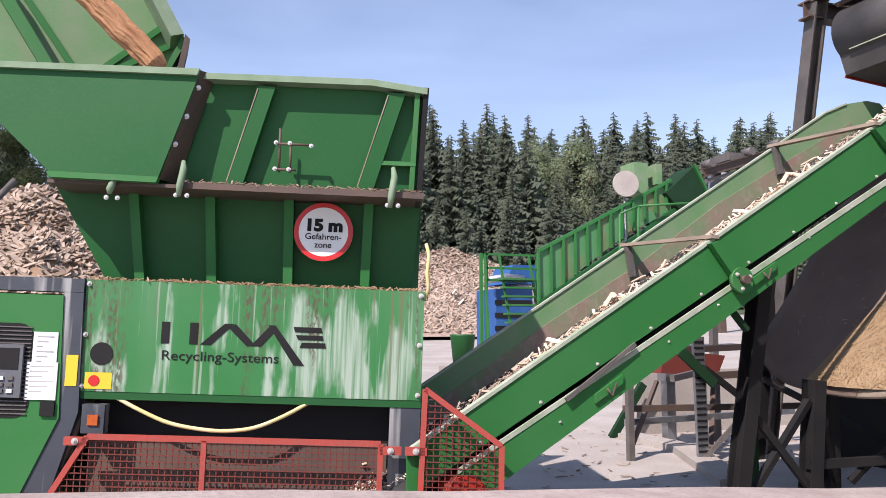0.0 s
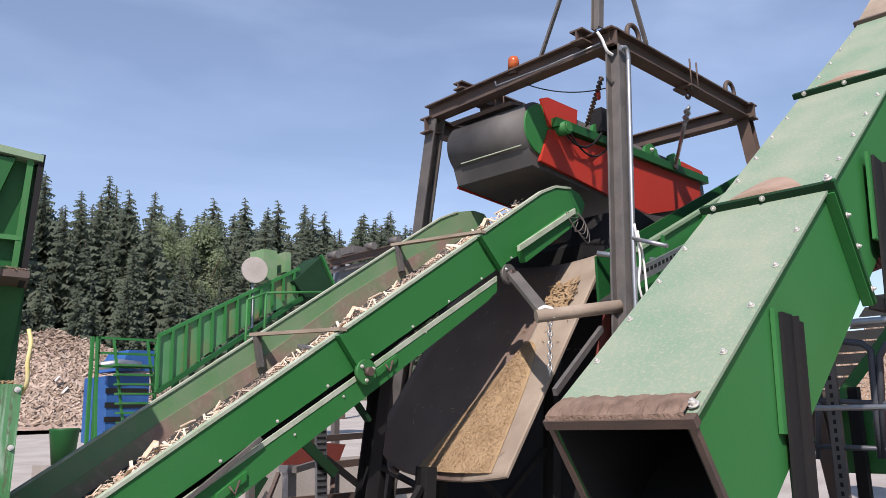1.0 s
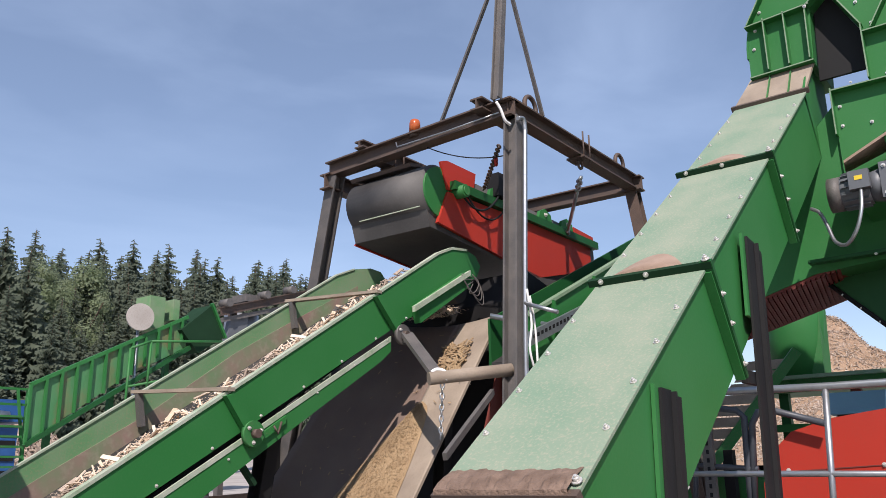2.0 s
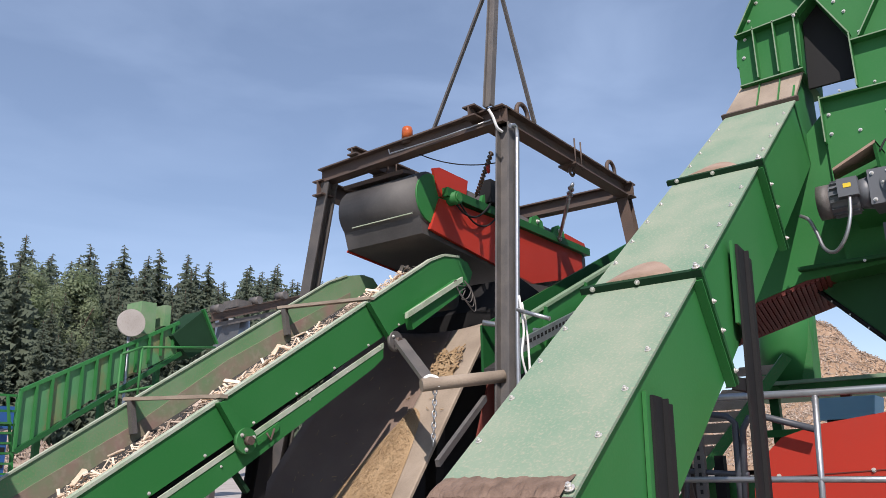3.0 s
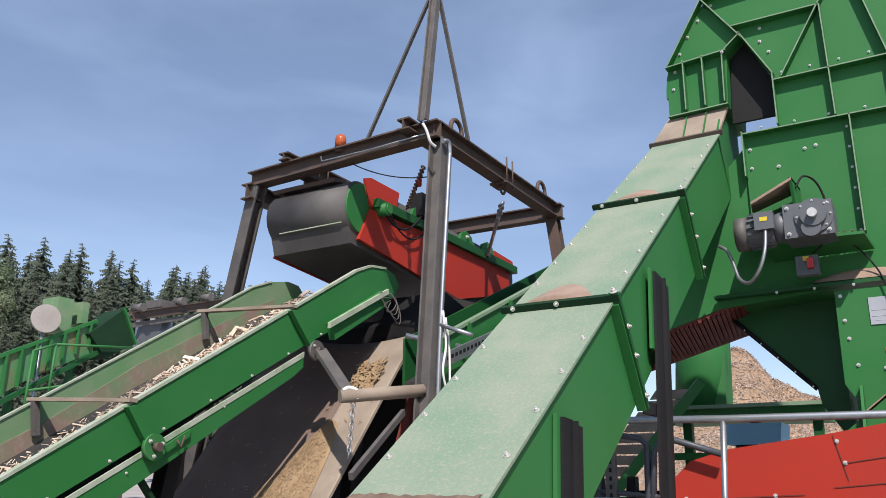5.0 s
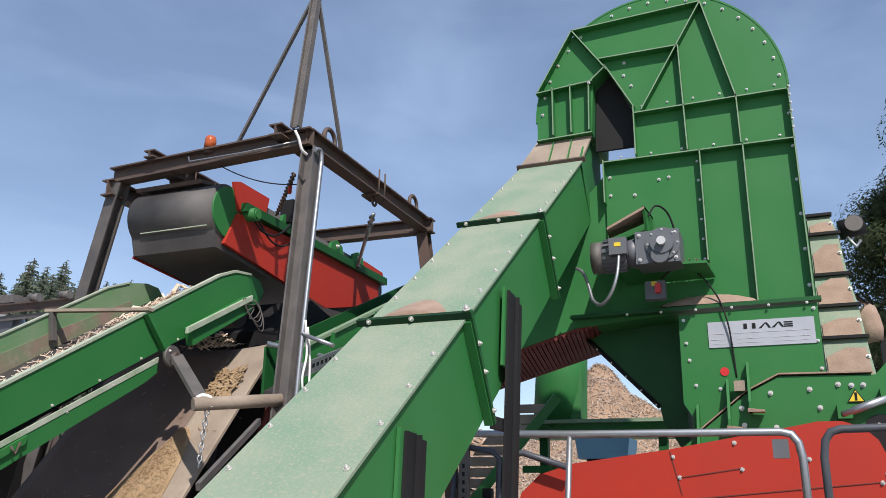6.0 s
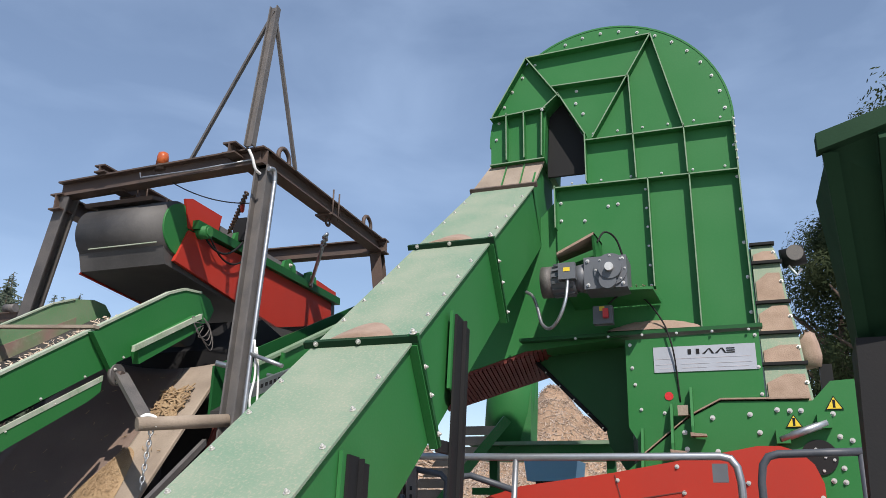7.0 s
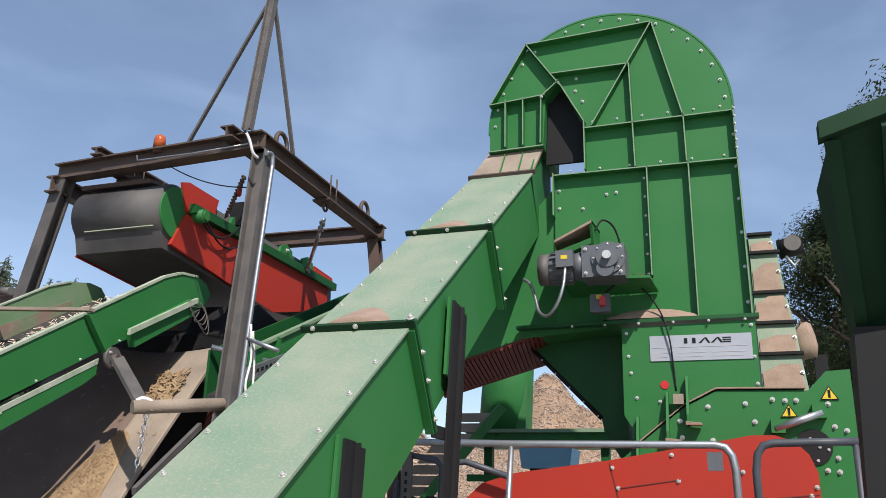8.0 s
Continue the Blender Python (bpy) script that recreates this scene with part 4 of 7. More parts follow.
# ---- rubber slide under the conveyor head ----
def slide_point(u, w):
    """u: from the near edge to the far edge; w: up the slope."""
    x = 4.60 + 1.44 * w
    z = 0.75 + 1.77 * w + 0.14 * u
    curl = max(0.0, u - 0.72)
    return Vector((x, 4.0 + 1.45 * u - curl * 0.2, z + curl * curl * 2.0 + 0.05 * (1 - u) ** 4 - 0.06 * math.sin(math.pi * u)))


def build_slide():
    t = thing("rubber_slide", (4.6, 4.7, 0.7), "dusty black rubber slide below the conveyor head", "chute")
    for name, u0, u1, mat, lab in (("dusty_strip", 0.0, 0.30, RUBBER_DUST, "pale dust-covered edge strip"), ("rubber_sheet", 0.30, 1.0, RUBBER_BROWN, "black rubber sheet")):
        bm = bmesh.new()
        nu, nw = 16, 24
        lay = [[[bm.verts.new(slide_point(u0 + (u1 - u0) * i / nu, w / nw) + Vector((0.02, 0, -0.012)) * k) for i in range(nu + 1)] for w in range(nw + 1)] for k in (0, 1)]
        for k in (0, 1):
            for w in range(nw):
                for i in range(nu):
                    bm.faces.new((lay[k][w][i], lay[k][w][i + 1], lay[k][w + 1][i + 1], lay[k][w + 1][i])).smooth = True
        for w in range(nw):
            for i in (0, nu):
                bm.faces.new((lay[0][w][i], lay[0][w + 1][i], lay[1][w + 1][i], lay[1][w][i]))
        for i in range(nu):
            for w in (0, nw):
                bm.faces.new((lay[0][w][i], lay[0][w][i + 1], lay[1][w][i + 1], lay[1][w][i]))
        part(name, bm, mat, t, lab)
    part("bearer", bar(bmesh.new(), slide_point(0.3, 0.12) - Vector((-0.1, 0, 0.14)), slide_point(0.3, 0.95) - Vector((-0.1, 0, 0.14)), 0.05, 0.08), STEEL, t)
    part("bearer", bar(bmesh.new(), slide_point(0.9, 0.0) - Vector((-0.1, 0, 0.12)), slide_point(0.9, 1.0) - Vector((-0.1, 0, 0.12)), 0.05, 0.08), STEEL, t)
    part("back_box", prism(bmesh.new(), [(6.25, 4.05, 0.0), (7.3, 4.05, 0.0), (7.3, 4.05, 2.9), (6.6, 4.05, 3.06), (6.25, 4.05, 2.72)], (0, 2.2, 0)), BLACK, t, "black transfer box")
    part("red_side", prism(bmesh.new(), [(5.85, 4.15, 1.3), (6.2, 4.15, 2.1), (6.6, 4.15, 2.2), (6.6, 4.15, 1.3)], (0, 0.02, 0)), RED_DARK, t, "dark red side plate")


build_slide()
bm = bmesh.new()
rng = random.Random(11)
nu, nw = 14, 30
grid = []
for w in range(nw + 1):
    ww = 0.02 + 0.56 * w / nw
    half = 0.25 * (1 - w / nw) ** 0.6 + 0.01
    mid = 0.37 - 0.11 * w / nw
    grid.append([bm.verts.new(slide_point(mid + half * (2 * i / nu - 1), ww) + Vector((-0.5, 0, 0.3)) * (0.09 * (1 - (2 * i / nu - 1) ** 2) * (0.6 + 0.8 * noise.noise((i * 0.5, w * 0.4, 3)) ** 2) + 0.012)) for i in range(nu + 1)])
for a, b in zip(grid, grid[1:]):
    for i in range(nu):
        bm.faces.new((a[i], a[i + 1], b[i + 1], b[i])).smooth = True


def on_heap(r):
    w = 0.02 + 0.55 * r.random() ** 1.2
    half = 0.25 * (1 - (w - 0.02) / 0.56) ** 0.6
    k = r.uniform(-1, 1)
    return slide_point(0.374 - 0.196 * w + half * k, w) + Vector((-0.5, 0, 0.3)) * (0.085 * (1 - k * k) + 0.02), (-0.75, 0, 0.65)


shards(bm, 3000, on_heap, 0.014, rng)
shards(bm, 160, lambda r: (slide_point(r.uniform(0.10, 0.30), r.uniform(0.70, 0.86)) + Vector((-0.02, 0, 0.03)), (-0.75, 0, 0.65)), 0.07, rng)
shards(bm, 60, lambda r: (slide_point(r.uniform(0.05, 0.9), r.uniform(0.05, 0.95)) + Vector((-0.01, 0, 0.012)), (-0.75, 0, 0.65)), 0.03, rng)
solo("sawdust_heap", bm, SAWDUST, "heap of tan sawdust and chips on the rubber slide", "sawdust", "", "stuff")


# ---- gantry ----
def ring(bm, c, r, axis_u, axis_v, thick, a0=-30, a1=210, n=14):
    pipe(bm, [Vector(c) + Vector(axis_u) * (r * math.cos(radians(a0 + (a1 - a0) * i / n))) + Vector(axis_v) * (r * math.sin(radians(a0 + (a1 - a0) * i / n))) for i in range(n + 1)], thick, 8)


def chain(bm, p0, p1, link=0.05, r=0.007):
    p0, p1 = Vector(p0), Vector(p1)
    n = max(2, int((p1 - p0).length / (link * 0.75)))
    d = (p1 - p0).normalized()
    s = d.orthogonal().normalized()
    for i in range(n):
        c = p0.lerp(p1, (i + 0.5) / n)
        w = s if i % 2 else d.cross(s)
        pts = [c + d * (link / 2 * math.sin(a)) + w * (link * 0.28 * math.cos(a)) for a in (k * math.pi / 4 for k in range(9))]
        pipe(bm, pts, r, 5, False)


def build_gantry():
    t = thing("gantry", (6.5, 4.45, 0), "rusty brown steel gantry carrying the magnet separator", "gantry")
    zt = 4.08
    for a, b in (((5.345, 3.34, zt), (5.46, 5.53, zt)), ((5.33, 3.40, zt), (7.78, 3.40, zt)), ((7.72, 3.3, zt - 0.01), (7.66, 5.6, zt - 0.01)), ((5.36, 5.50, zt - 0.13), (7.8, 5.50, zt - 0.13)), ((5.42, 4.88, zt - 0.01), (7.7, 4.88, zt - 0.01))):
        part("beam", ibeam(bmesh.new(), a, b, 0.15, 0.13), STEEL, t, "rusty I-beam")
    part("cross_beam", ibeam(bmesh.new(), (5.20, 3.62, zt + 0.06), (5.75, 3.62, zt + 0.06), 0.10, 0.12), STEEL, t)
    part("cross_beam", ibeam(bmesh.new(), (5.33, 5.03, zt + 0.115), (5.66, 5.03, zt + 0.115), 0.07, 0.11), STEEL, t)
    legs = (("near", (5.39, 3.38, 4.0), (5.03, 3.34, 0.0), 0.125), ("far", (5.46, 5.44, 4.02), (5.95, 6.85, 0.0), 0.125), ("right", (7.74, 3.42, 4.0), (7.95, 2.95, 0.0), 0.12), ("back", (7.68, 5.45, 4.0), (7.9, 6.2, 0.0), 0.12))
    for k, a, b, s in legs:
        part("leg", ibeam(bmesh.new(), a, b, s, s, 0.016, (0, 1, 0) if k == "near" else (1, 0, 0)), STEEL_GREY if k in ("near", "far") else STEEL, t, "upright I-beam leg")
    part("foot", box(bmesh.new(), (4.85, 3.16, 0), (5.21, 3.52, 0.03)), STEEL, t)
    part("knee_brace", bar(bmesh.new(), (5.09, 3.48, 1.80), (4.16, 3.22, 1.34), 0.028, 0.045), STEEL_GREY, t, "sloping brace", 0.003)
    part("mast", ibeam(bmesh.new(), (5.165, 3.40, 4.1), (5.35, 3.40, 5.50), 0.075, 0.060, 0.010, (0, 1, 0)), STEEL_GREY, t, "upright mast")
    for q in ((5.36, 4.10, 4.15), (5.79, 3.34, 4.15)):
        part("stay", bar(bmesh.new(), (5.345, 3.40, 5.46), q, 0.032, 0.02), STEEL_GREY, t, "flat bar stay")
    for c, u in (((5.64, 3.37, 4.19), (1, 0, 0)), ((7.35, 3.37, 4.19), (1, 0, 0))):
        bm = bmesh.new()
        ring(bm, c, 0.09, u, (0, 0, 1), 0.02)
        part("lifting_eye", bm, STEEL, t, "bent lifting eye")
    for x, y in ((5.65, 4.88), (6.55, 3.40)):
        bm = bmesh.new()
        box(bm, (x - 0.09, y - 0.09, 3.985), (x + 0.09, y + 0.09, 4.004))
        for dx in (-0.06, 0.06):
            pipe(bm, [(x + dx, y - 0.075, 3.96), (x + dx, y - 0.075, 4.24)], 0.008, 6)
        ring(bm, (x, y, 3.95), 0.04, (1, 0, 0), (0, 0, 1), 0.012, 0, 350)
        part("beam_clamp", bm, STEEL, t, "bolted beam clamp")
    bm = bmesh.new()
    pipe(bm, bend([(5.20, 3.27, 1.1), (5.235, 3.27, 2.2), (5.37, 3.28, 3.7), (5.385, 3.28, 3.88), (5.36, 3.28, 3.96), (5.30, 3.29, 3.95)]), 0.019, 10)
    part("cable_pipe", bm, GALV, t, "galvanised cable pipe")
    bm = bmesh.new()
    pipe(bm, bend([(5.10, 3.36, 4.04), (5.13, 3.34, 3.98), (5.17, 3.33, 3.90), (5.23, 3.32, 3.88)]), 0.012, 8)
    part("cable", bm, WHITE, t, "white cable")
    bm = bmesh.new()
    pipe(bm, bend([(5.25, 3.25, 2.55), (5.28, 3.24, 2.3), (5.24, 3.24, 2.1), (5.31, 3.24, 1.9), (5.27, 3.22, 1.7)]), 0.009, 8)
    pipe(bm, bend([(5.27, 3.24, 2.5), (5.33, 3.24, 2.25), (5.31, 3.22, 1.75)]), 0.009, 8)
    part("cable", bm, WHITE, t, "white cable")
    bm = bmesh.new()
    pipe(bm, [(4.68, 3.74, 1.885), (5.20, 3.38, 1.96)], 0.047, 16)
    pp = part("cross_pipe", bm, RUBBER_DUST, t, "dusty round cross pipe")
    bm = bmesh.new()
    chain(bm, (4.76, 3.68, 1.86), (4.70, 3.66, 1.47), 0.05, 0.006)
    part("chain", bm, GALV, pp, "hanging chain")
    bm = bmesh.new()
    pipe(bm, bend([(4.70, 3.73, 1.93), (4.73, 3.70, 1.95), (4.77, 3.66, 1.93), (4.76, 3.65, 1.87)]), 0.014, 8)
    part("rag_knot", bm, WHITE, pp, "white rope knot")
    bm = bmesh.new()
    pipe(bm, sag((5.42, 4.30, 4.0), (5.42, 3.45, 3.72), 0.06), 0.005, 6)
    part("thin_cable", bm, BLACK, t)
    bm = bmesh.new()
    pipe(bm, [(5.29, 3.46, 4.045), (5.30, 4.0, 4.03), (5.31, 4.55, 4.035), (5.33, 4.58, 4.09)], 0.007, 8)
    part("conduit", bm, GALV, t, "thin conduit along the beam")
    bm = bmesh.new()
    pipe(bm, [(5.247, 3.270, 2.445), (5.251, 3.000, 2.344)], 0.016, 10)
    part("stay_arm", bm, GALV, t, "short galvanised arm on the leg")
    base = part("beacon_base", pipe(bmesh.new(), [(5.40, 4.42, 4.12), (5.40, 4.42, 4.17)], 0.05, 16), STEEL, t, "beacon base")
    bm = bmesh.new()
    pipe(bm, [(5.40, 4.42, 4.17), (5.40, 4.42, 4.25), (5.40, 4.42, 4.28), (5.40, 4.42, 4.295)], [0.052, 0.05, 0.042, 0.015], 16)
    part("beacon", bm, ORANGE, t, "orange warning beacon")


build_gantry()


def build_magnet():
    t = thing("magnet_separator", (6.1, 4.1, 3.05), "overhead belt magnet with red side plates and black belt", "magnet separator")
    y0, y1, zc, r = 3.78, 4.52, 3.32, 0.215
    out = arc(4.85, zc, r, 90, 270, 16) + arc(7.25, zc - 0.01, r * 0.9, -90, 90, 14)
    bm = bmesh.new()
    slab(bm, out, y0 - 0.015, y1)
    for f in bm.faces:
        f.smooth = abs(f.normal.y) < 0.5
    part("belt", bm, RUBBER_WORN, t, "worn black rubber belt")
    part("belt_seam", box(bmesh.new(), (4.684, y0 + 0.03, zc - 0.148), (4.70, y1 - 0.10, zc - 0.141)), EDGE, t, "pale seam in the belt")
    part("belt_cleat", slab(bmesh.new(), [(4.70, zc + 0.20), (4.86, zc + 0.235), (4.86, zc + 0.26), (4.68, zc + 0.225)], y0 + 0.12, y1), STEEL, t)
    part("magnet_block", slab(bmesh.new(), [(4.692, 3.22), (4.757, 3.026), (5.45, 2.966), (6.3, 2.906), (6.95, 2.956), (7.2, 3.11), (7.2, 3.28), (4.80, 3.28)], y0 - 0.012, y1 + 0.006), RUBBER_WORN, t, "black underside of the magnet", 0.003)
    cap = part("drum_cap", pipe(bmesh.new(), [(4.87, y0 - 0.03, zc), (4.87, y0 + 0.0, zc)], 0.20, 28), GREEN, t, "green drum end")
    bm = bmesh.new()
    pipe(bm, [(5.06, y0 - 0.14, 3.36), (5.06, y0 + 0.0, 3.36)], 0.052, 18)
    mo = part("motor", bm, GREEN, t, "green drum motor", 0.004)
    part("motor_cover", pipe(bmesh.new(), [(5.06, y0 - 0.15, 3.36), (5.06, y0 - 0.135, 3.36)], 0.038, 18), GREEN_WORN, mo)
    part("side_plate", slab(bmesh.new(), [(4.81, 3.065), (4.94, 3.34), (7.30, 3.40), (7.30, 3.19), (6.95, 3.05), (6.3, 2.895), (5.6, 2.97)], y0 - 0.05, y0 - 0.02), RED, t, "red side plate", 0.003)
    part("side_plate", slab(bmesh.new(), [(4.765, 3.015), (4.83, 3.12), (4.98, 3.36), (7.42, 3.40), (7.42, 3.17), (6.95, 2.95), (6.3, 2.90), (5.45, 2.96)], y1 + 0.01, y1 + 0.03), RED, t, "", 0.003)
    part("corner_plate", slab(bmesh.new(), [(4.94, 3.36), (4.865, 3.57), (4.95, 3.60), (5.34, 3.597), (5.29, 3.365)], y0 - 0.04, y0 - 0.02), RED, t, "red corner plate", 0.003)
    part("corner_plate", slab(bmesh.new(), [(7.0, 3.42), (7.0, 3.52), (7.40, 3.50), (7.44, 3.38)], y0 - 0.04, y0 - 0.02), RED, t, "", 0.003)
    part("frame_beam", bar(bmesh.new(), (4.98, y0 - 0.06, 3.40), (7.40, y0 - 0.06, 3.40), 0.07, 0.07), GREEN_DARK, t, "dark green frame beam", 0.004)
    part("frame_beam", bar(bmesh.new(), (4.98, y1 + 0.06, 3.40), (7.40, y1 + 0.06, 3.40), 0.09, 0.09), GREEN_DARK, t, "", 0.004)
    for x in (5.62, 6.42, 6.83):
        part("lug", slab(bmesh.new(), [(x - 0.13, 3.42), (x + 0.13, 3.42), (x + 0.10, 3.52), (x, 3.56), (x - 0.09, 3.52)], y0 - 0.06, y0 - 0.03), GREEN, t, "green lifting lug", 0.004)
        bolt(t, (x, y0 - 0.06, 3.50), (0, -1, 0), 1.0)
    part("junction_box", box(bmesh.new(), (5.56, y0 - 0.12, 3.46), (5.74, y0 + 0.0, 3.66)), BLACK, t, "black junction box", 0.008)
    bm = bmesh.new()
    pipe(bm, sag((5.05, y0 - 0.10, 3.34), (5.60, y0 - 0.10, 3.48), 0.14), 0.009, 6)
    pipe(bm, sag((5.1, y0 - 0.09, 3.40), (5.75, y0 - 0.09, 3.44), 0.20), 0.008, 6)
    part("cable", bm, BLACK, t, "black cable")
    bm = bmesh.new()
    chain(bm, (5.44, 3.73, 3.49), (4.585, 3.02, 3.425), 0.055, 0.0065)
    part("chain", bm, STEEL, t, "suspension chain")
    bm = bmesh.new()
    ring(bm, (4.80, 3.19, 3.42), 0.035, (0.5, 0.2, 0), (0, 0, 1), 0.012, 0, 350)
    part("hook", bm, RED, t, "red chain hook")
    bm = bmesh.new()
    pipe(bm, [(6.66, 3.62, 3.40), (5.85, 3.09, 3.44)], 0.017, 8)
    chain(bm, (6.83, 3.73, 3.395), (6.66, 3.62, 3.40), 0.07, 0.012)
    chain(bm, (5.85, 3.09, 3.44), (5.61, 2.935, 3.452), 0.07, 0.012)
    part("turnbuckle", bm, GALV, t, "galvanised turnbuckle")
    for x in (5.2, 7.0):
        bm = bmesh.new()
        chain(bm, (x, y1 + 0.05, 3.42), (x - 0.05, y1 - 0.12, 3.66), 0.07, 0.01)
        part("chain", bm, STEEL, t)
    return t


resize(build_magnet(), 1.167)

# ---- second green conveyor behind the elevator ----
def build_back_conveyor():
    t = thing("feed_conveyor", (6.0, 2.95, 0.2), "green inclined conveyor wall behind the elevator", "conveyor")
    lo = lambda x: 2.20 + 0.44 * (x - 4.6)
    part("side_wall", slab(bmesh.new(), [(4.75, lo(4.75) - 0.02), (8.2, lo(8.2)), (8.2, lo(8.2) - 0.34), (4.75, lo(4.75) - 0.36)], 2.92, 2.94), GREEN, t, "", 0.003)
    part("edge_strip", slab(bmesh.new(), [(4.75, lo(4.75) - 0.02), (8.2, lo(8.2)), (8.2, lo(8.2) + 0.025), (4.75, lo(4.75) + 0.005)], 2.90, 2.95), RIM, t)
    # far wall: shade painted in by a darker green than the near wall
    part("side_wall", slab(bmesh.new(), [(4.75, lo(4.75)), (8.2, lo(8.2)), (8.2, lo(8.2) - 0.34), (4.75, lo(4.75) - 0.36)], 3.22, 3.24), GREEN_DARK, t)
    part("floor", slab(bmesh.new(), [(4.75, lo(4.75) - 0.3), (8.2, lo(8.2) - 0.3), (8.2, lo(8.2) - 0.34), (4.75, lo(4.75) - 0.34)], 2.94, 3.22), RUBBER, t)
    for x in (5.05, 5.7, 6.3):
        part("rib", slab(bmesh.new(), [(x, lo(x)), (x + 0.03, lo(x)), (x + 0.08, lo(x) - 0.34), (x + 0.05, lo(x) - 0.36)], 2.885, 2.92), GREEN, t)
    tray = part("cable_tray", slab(bmesh.new(), [(4.6, 2.02), (6.2, 2.62), (6.2, 2.71), (4.6, 2.11)], 2.82, 2.85), GALV, t, "perforated galvanised cable tray")
    for i in range(30):
        x = 4.64 + i * 0.052
        part("slot", slab(bmesh.new(), [(x, 2.06 + 0.375 * (x - 4.6)), (x + 0.03, 2.07 + 0.375 * (x - 4.6)), (x + 0.03, 2.095 + 0.375 * (x - 4.6)), (x, 2.085 + 0.375 * (x - 4.6))], 2.818, 2.8195), BLACK, tray)
    bm = bmesh.new()
    pipe(bm, [(4.72, 3.2, 2.28), (5.0, 2.84, 2.2)], 0.02, 8)
    part("tray_bracket", bm, GALV, t)
    part("support_leg", box(bmesh.new(), (7.3, 3.02, 0.22), (7.4, 3.12, 3.0)), GREEN_DARK, t)
    return t


PIVOT_LATE = Vector((0.08, -0.045, 1.305))
resize(build_back_conveyor(), 1.2, PIVOT_LATE)


# ---- enclosed elevator chute ----
ES = 0.70
EA, EN = Vector((1, 0, ES)).normalized(), Vector((-ES, 0, 1)).normalized()


def el(s, y, n):
    """A point of the elevator: s metres up its axis from the mouth, across at y, n above the lid."""
    p = Vector((2.35, 0, 1.18)) + EA * s + EN * n
    return Vector((p.x, y, p.z))


def build_elevator():
    t = thing("elevator_chute", (3.0, 1.67, 0), "enclosed green elevator chute with a dusty bolted lid", "elevator")
    yr, yl, deep, ln = 1.385, 1.888, 0.52, 4.87
    cuts = [0.0, 1.61, 3.23, ln]

    def block(s0, s1, y0, y1, n0, n1):
        return prism(bmesh.new(), [el(s0, y0, n0), el(s1, y0, n0), el(s1, y0, n1), el(s0, y0, n1)], (0, y1 - y0, 0))
    for a, b in zip(cuts, cuts[1:]):
        lid = part("lid", block(a + 0.012, b - 0.012, yr - 0.018, yl + 0.018, 0.0, 0.012), GREEN_DUST, t, "dusty pale green lid", 0.002)
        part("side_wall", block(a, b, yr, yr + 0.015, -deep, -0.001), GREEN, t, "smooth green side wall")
        # averted wall and floor get the darker green as painted shade
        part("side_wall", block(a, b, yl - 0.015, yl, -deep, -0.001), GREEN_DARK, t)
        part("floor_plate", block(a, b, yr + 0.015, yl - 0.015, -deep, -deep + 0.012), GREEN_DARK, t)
        n = 5
        for i in range(n):
            s = a + 0.052 + 0.295 * i * (b - a) / 1.62
            bolt(lid, el(s, yr + 0.012, 0.012), EN, 0.62)
            bolt(lid, el(s, yl - 0.012, 0.012), EN, 0.6)
    part("side_wall_end", slab(bmesh.new(), [(6.30, 3.95), (6.62, 4.33), (7.15, 4.33), (7.15, 3.72), (6.66, 3.50)], yr, yr + 0.015), GREEN, t)
    for s in cuts[1:3]:
        part("flange", block(s - 0.014, s + 0.014, yr - 0.05, yl + 0.05, 0.012, 0.046), GREEN_SHADED, t, "dark section flange", 0.003)
        part("flange", block(s - 0.013, s + 0.013, yr - 0.055, yr - 0.001, -deep - 0.03, 0.05), GREEN_DARK, t, "", 0.003)
        part("flange_edge", block(s - 0.024, s - 0.014, yr - 0.045, yr - 0.002, -deep - 0.03, 0.0), GREEN, t)
        for n in (-0.12, -0.27, -0.48):
            bolt(t, el(s, yr - 0.055, n), (0, -1, 0), 0.65)
        bolt(t, el(s, yr - 0.03, 0.055), EN, 0.9)
        for y in (1.64, 1.87):
            bolt(t, el(s - 0.014, y, 0.035), -EA, 0.65)
        # dust drift held up by the flange
        bm = bmesh.new()
        rows = []
        for i in range(15):
            y = yr + 0.10 + (yl - yr - 0.12) * i / 14
            h = max(0.0, math.sin(math.pi * i / 14)) ** 0.7 * 0.050
            l_ = 0.05 + 0.22 * math.sin(math.pi * i / 14)
            rows.append([bm.verts.new(el(s + 0.015, y, 0.013)), bm.verts.new(el(s + 0.015, y, 0.014 + h)), bm.verts.new(el(s + 0.015 + l_ * 0.4, y, 0.014 + h * 0.55)), bm.verts.new(el(s + 0.02 + l_, y, 0.013))])
        for a, b in zip(rows, rows[1:]):
            for k in range(3):
                bm.faces.new((a[k], a[k + 1], b[k + 1], b[k])).smooth = True
        part("dust_drift", bm, DUST, t, "drift of brown dust behind the flange")
    # mouth
    part("mouth_frame", block(-0.012, 0.02, yr - 0.02, yl + 0.02, -0.020, 0.014), STEEL, t, "crusted steel mouth edge", 0.004)
    part("mouth_frame", block(-0.010, 0.012, yr - 0.012, yr + 0.008, -deep, -0.020), STEEL, t, "", 0.003)
    part("mouth_frame", block(-0.010, 0.012, yl - 0.008, yl + 0.012, -deep, -0.020), STEEL, t, "", 0.003)
    # added black liners and end plate: the mouth's inner shade as colour
    for y0 in (yr + 0.016, yl - 0.020):
        part("mouth_shade_liner", block(0.0, 0.70, y0, y0 + 0.004, -deep + 0.013, -0.003), BLACK, t, "black inner liner painting the mouth's shade")
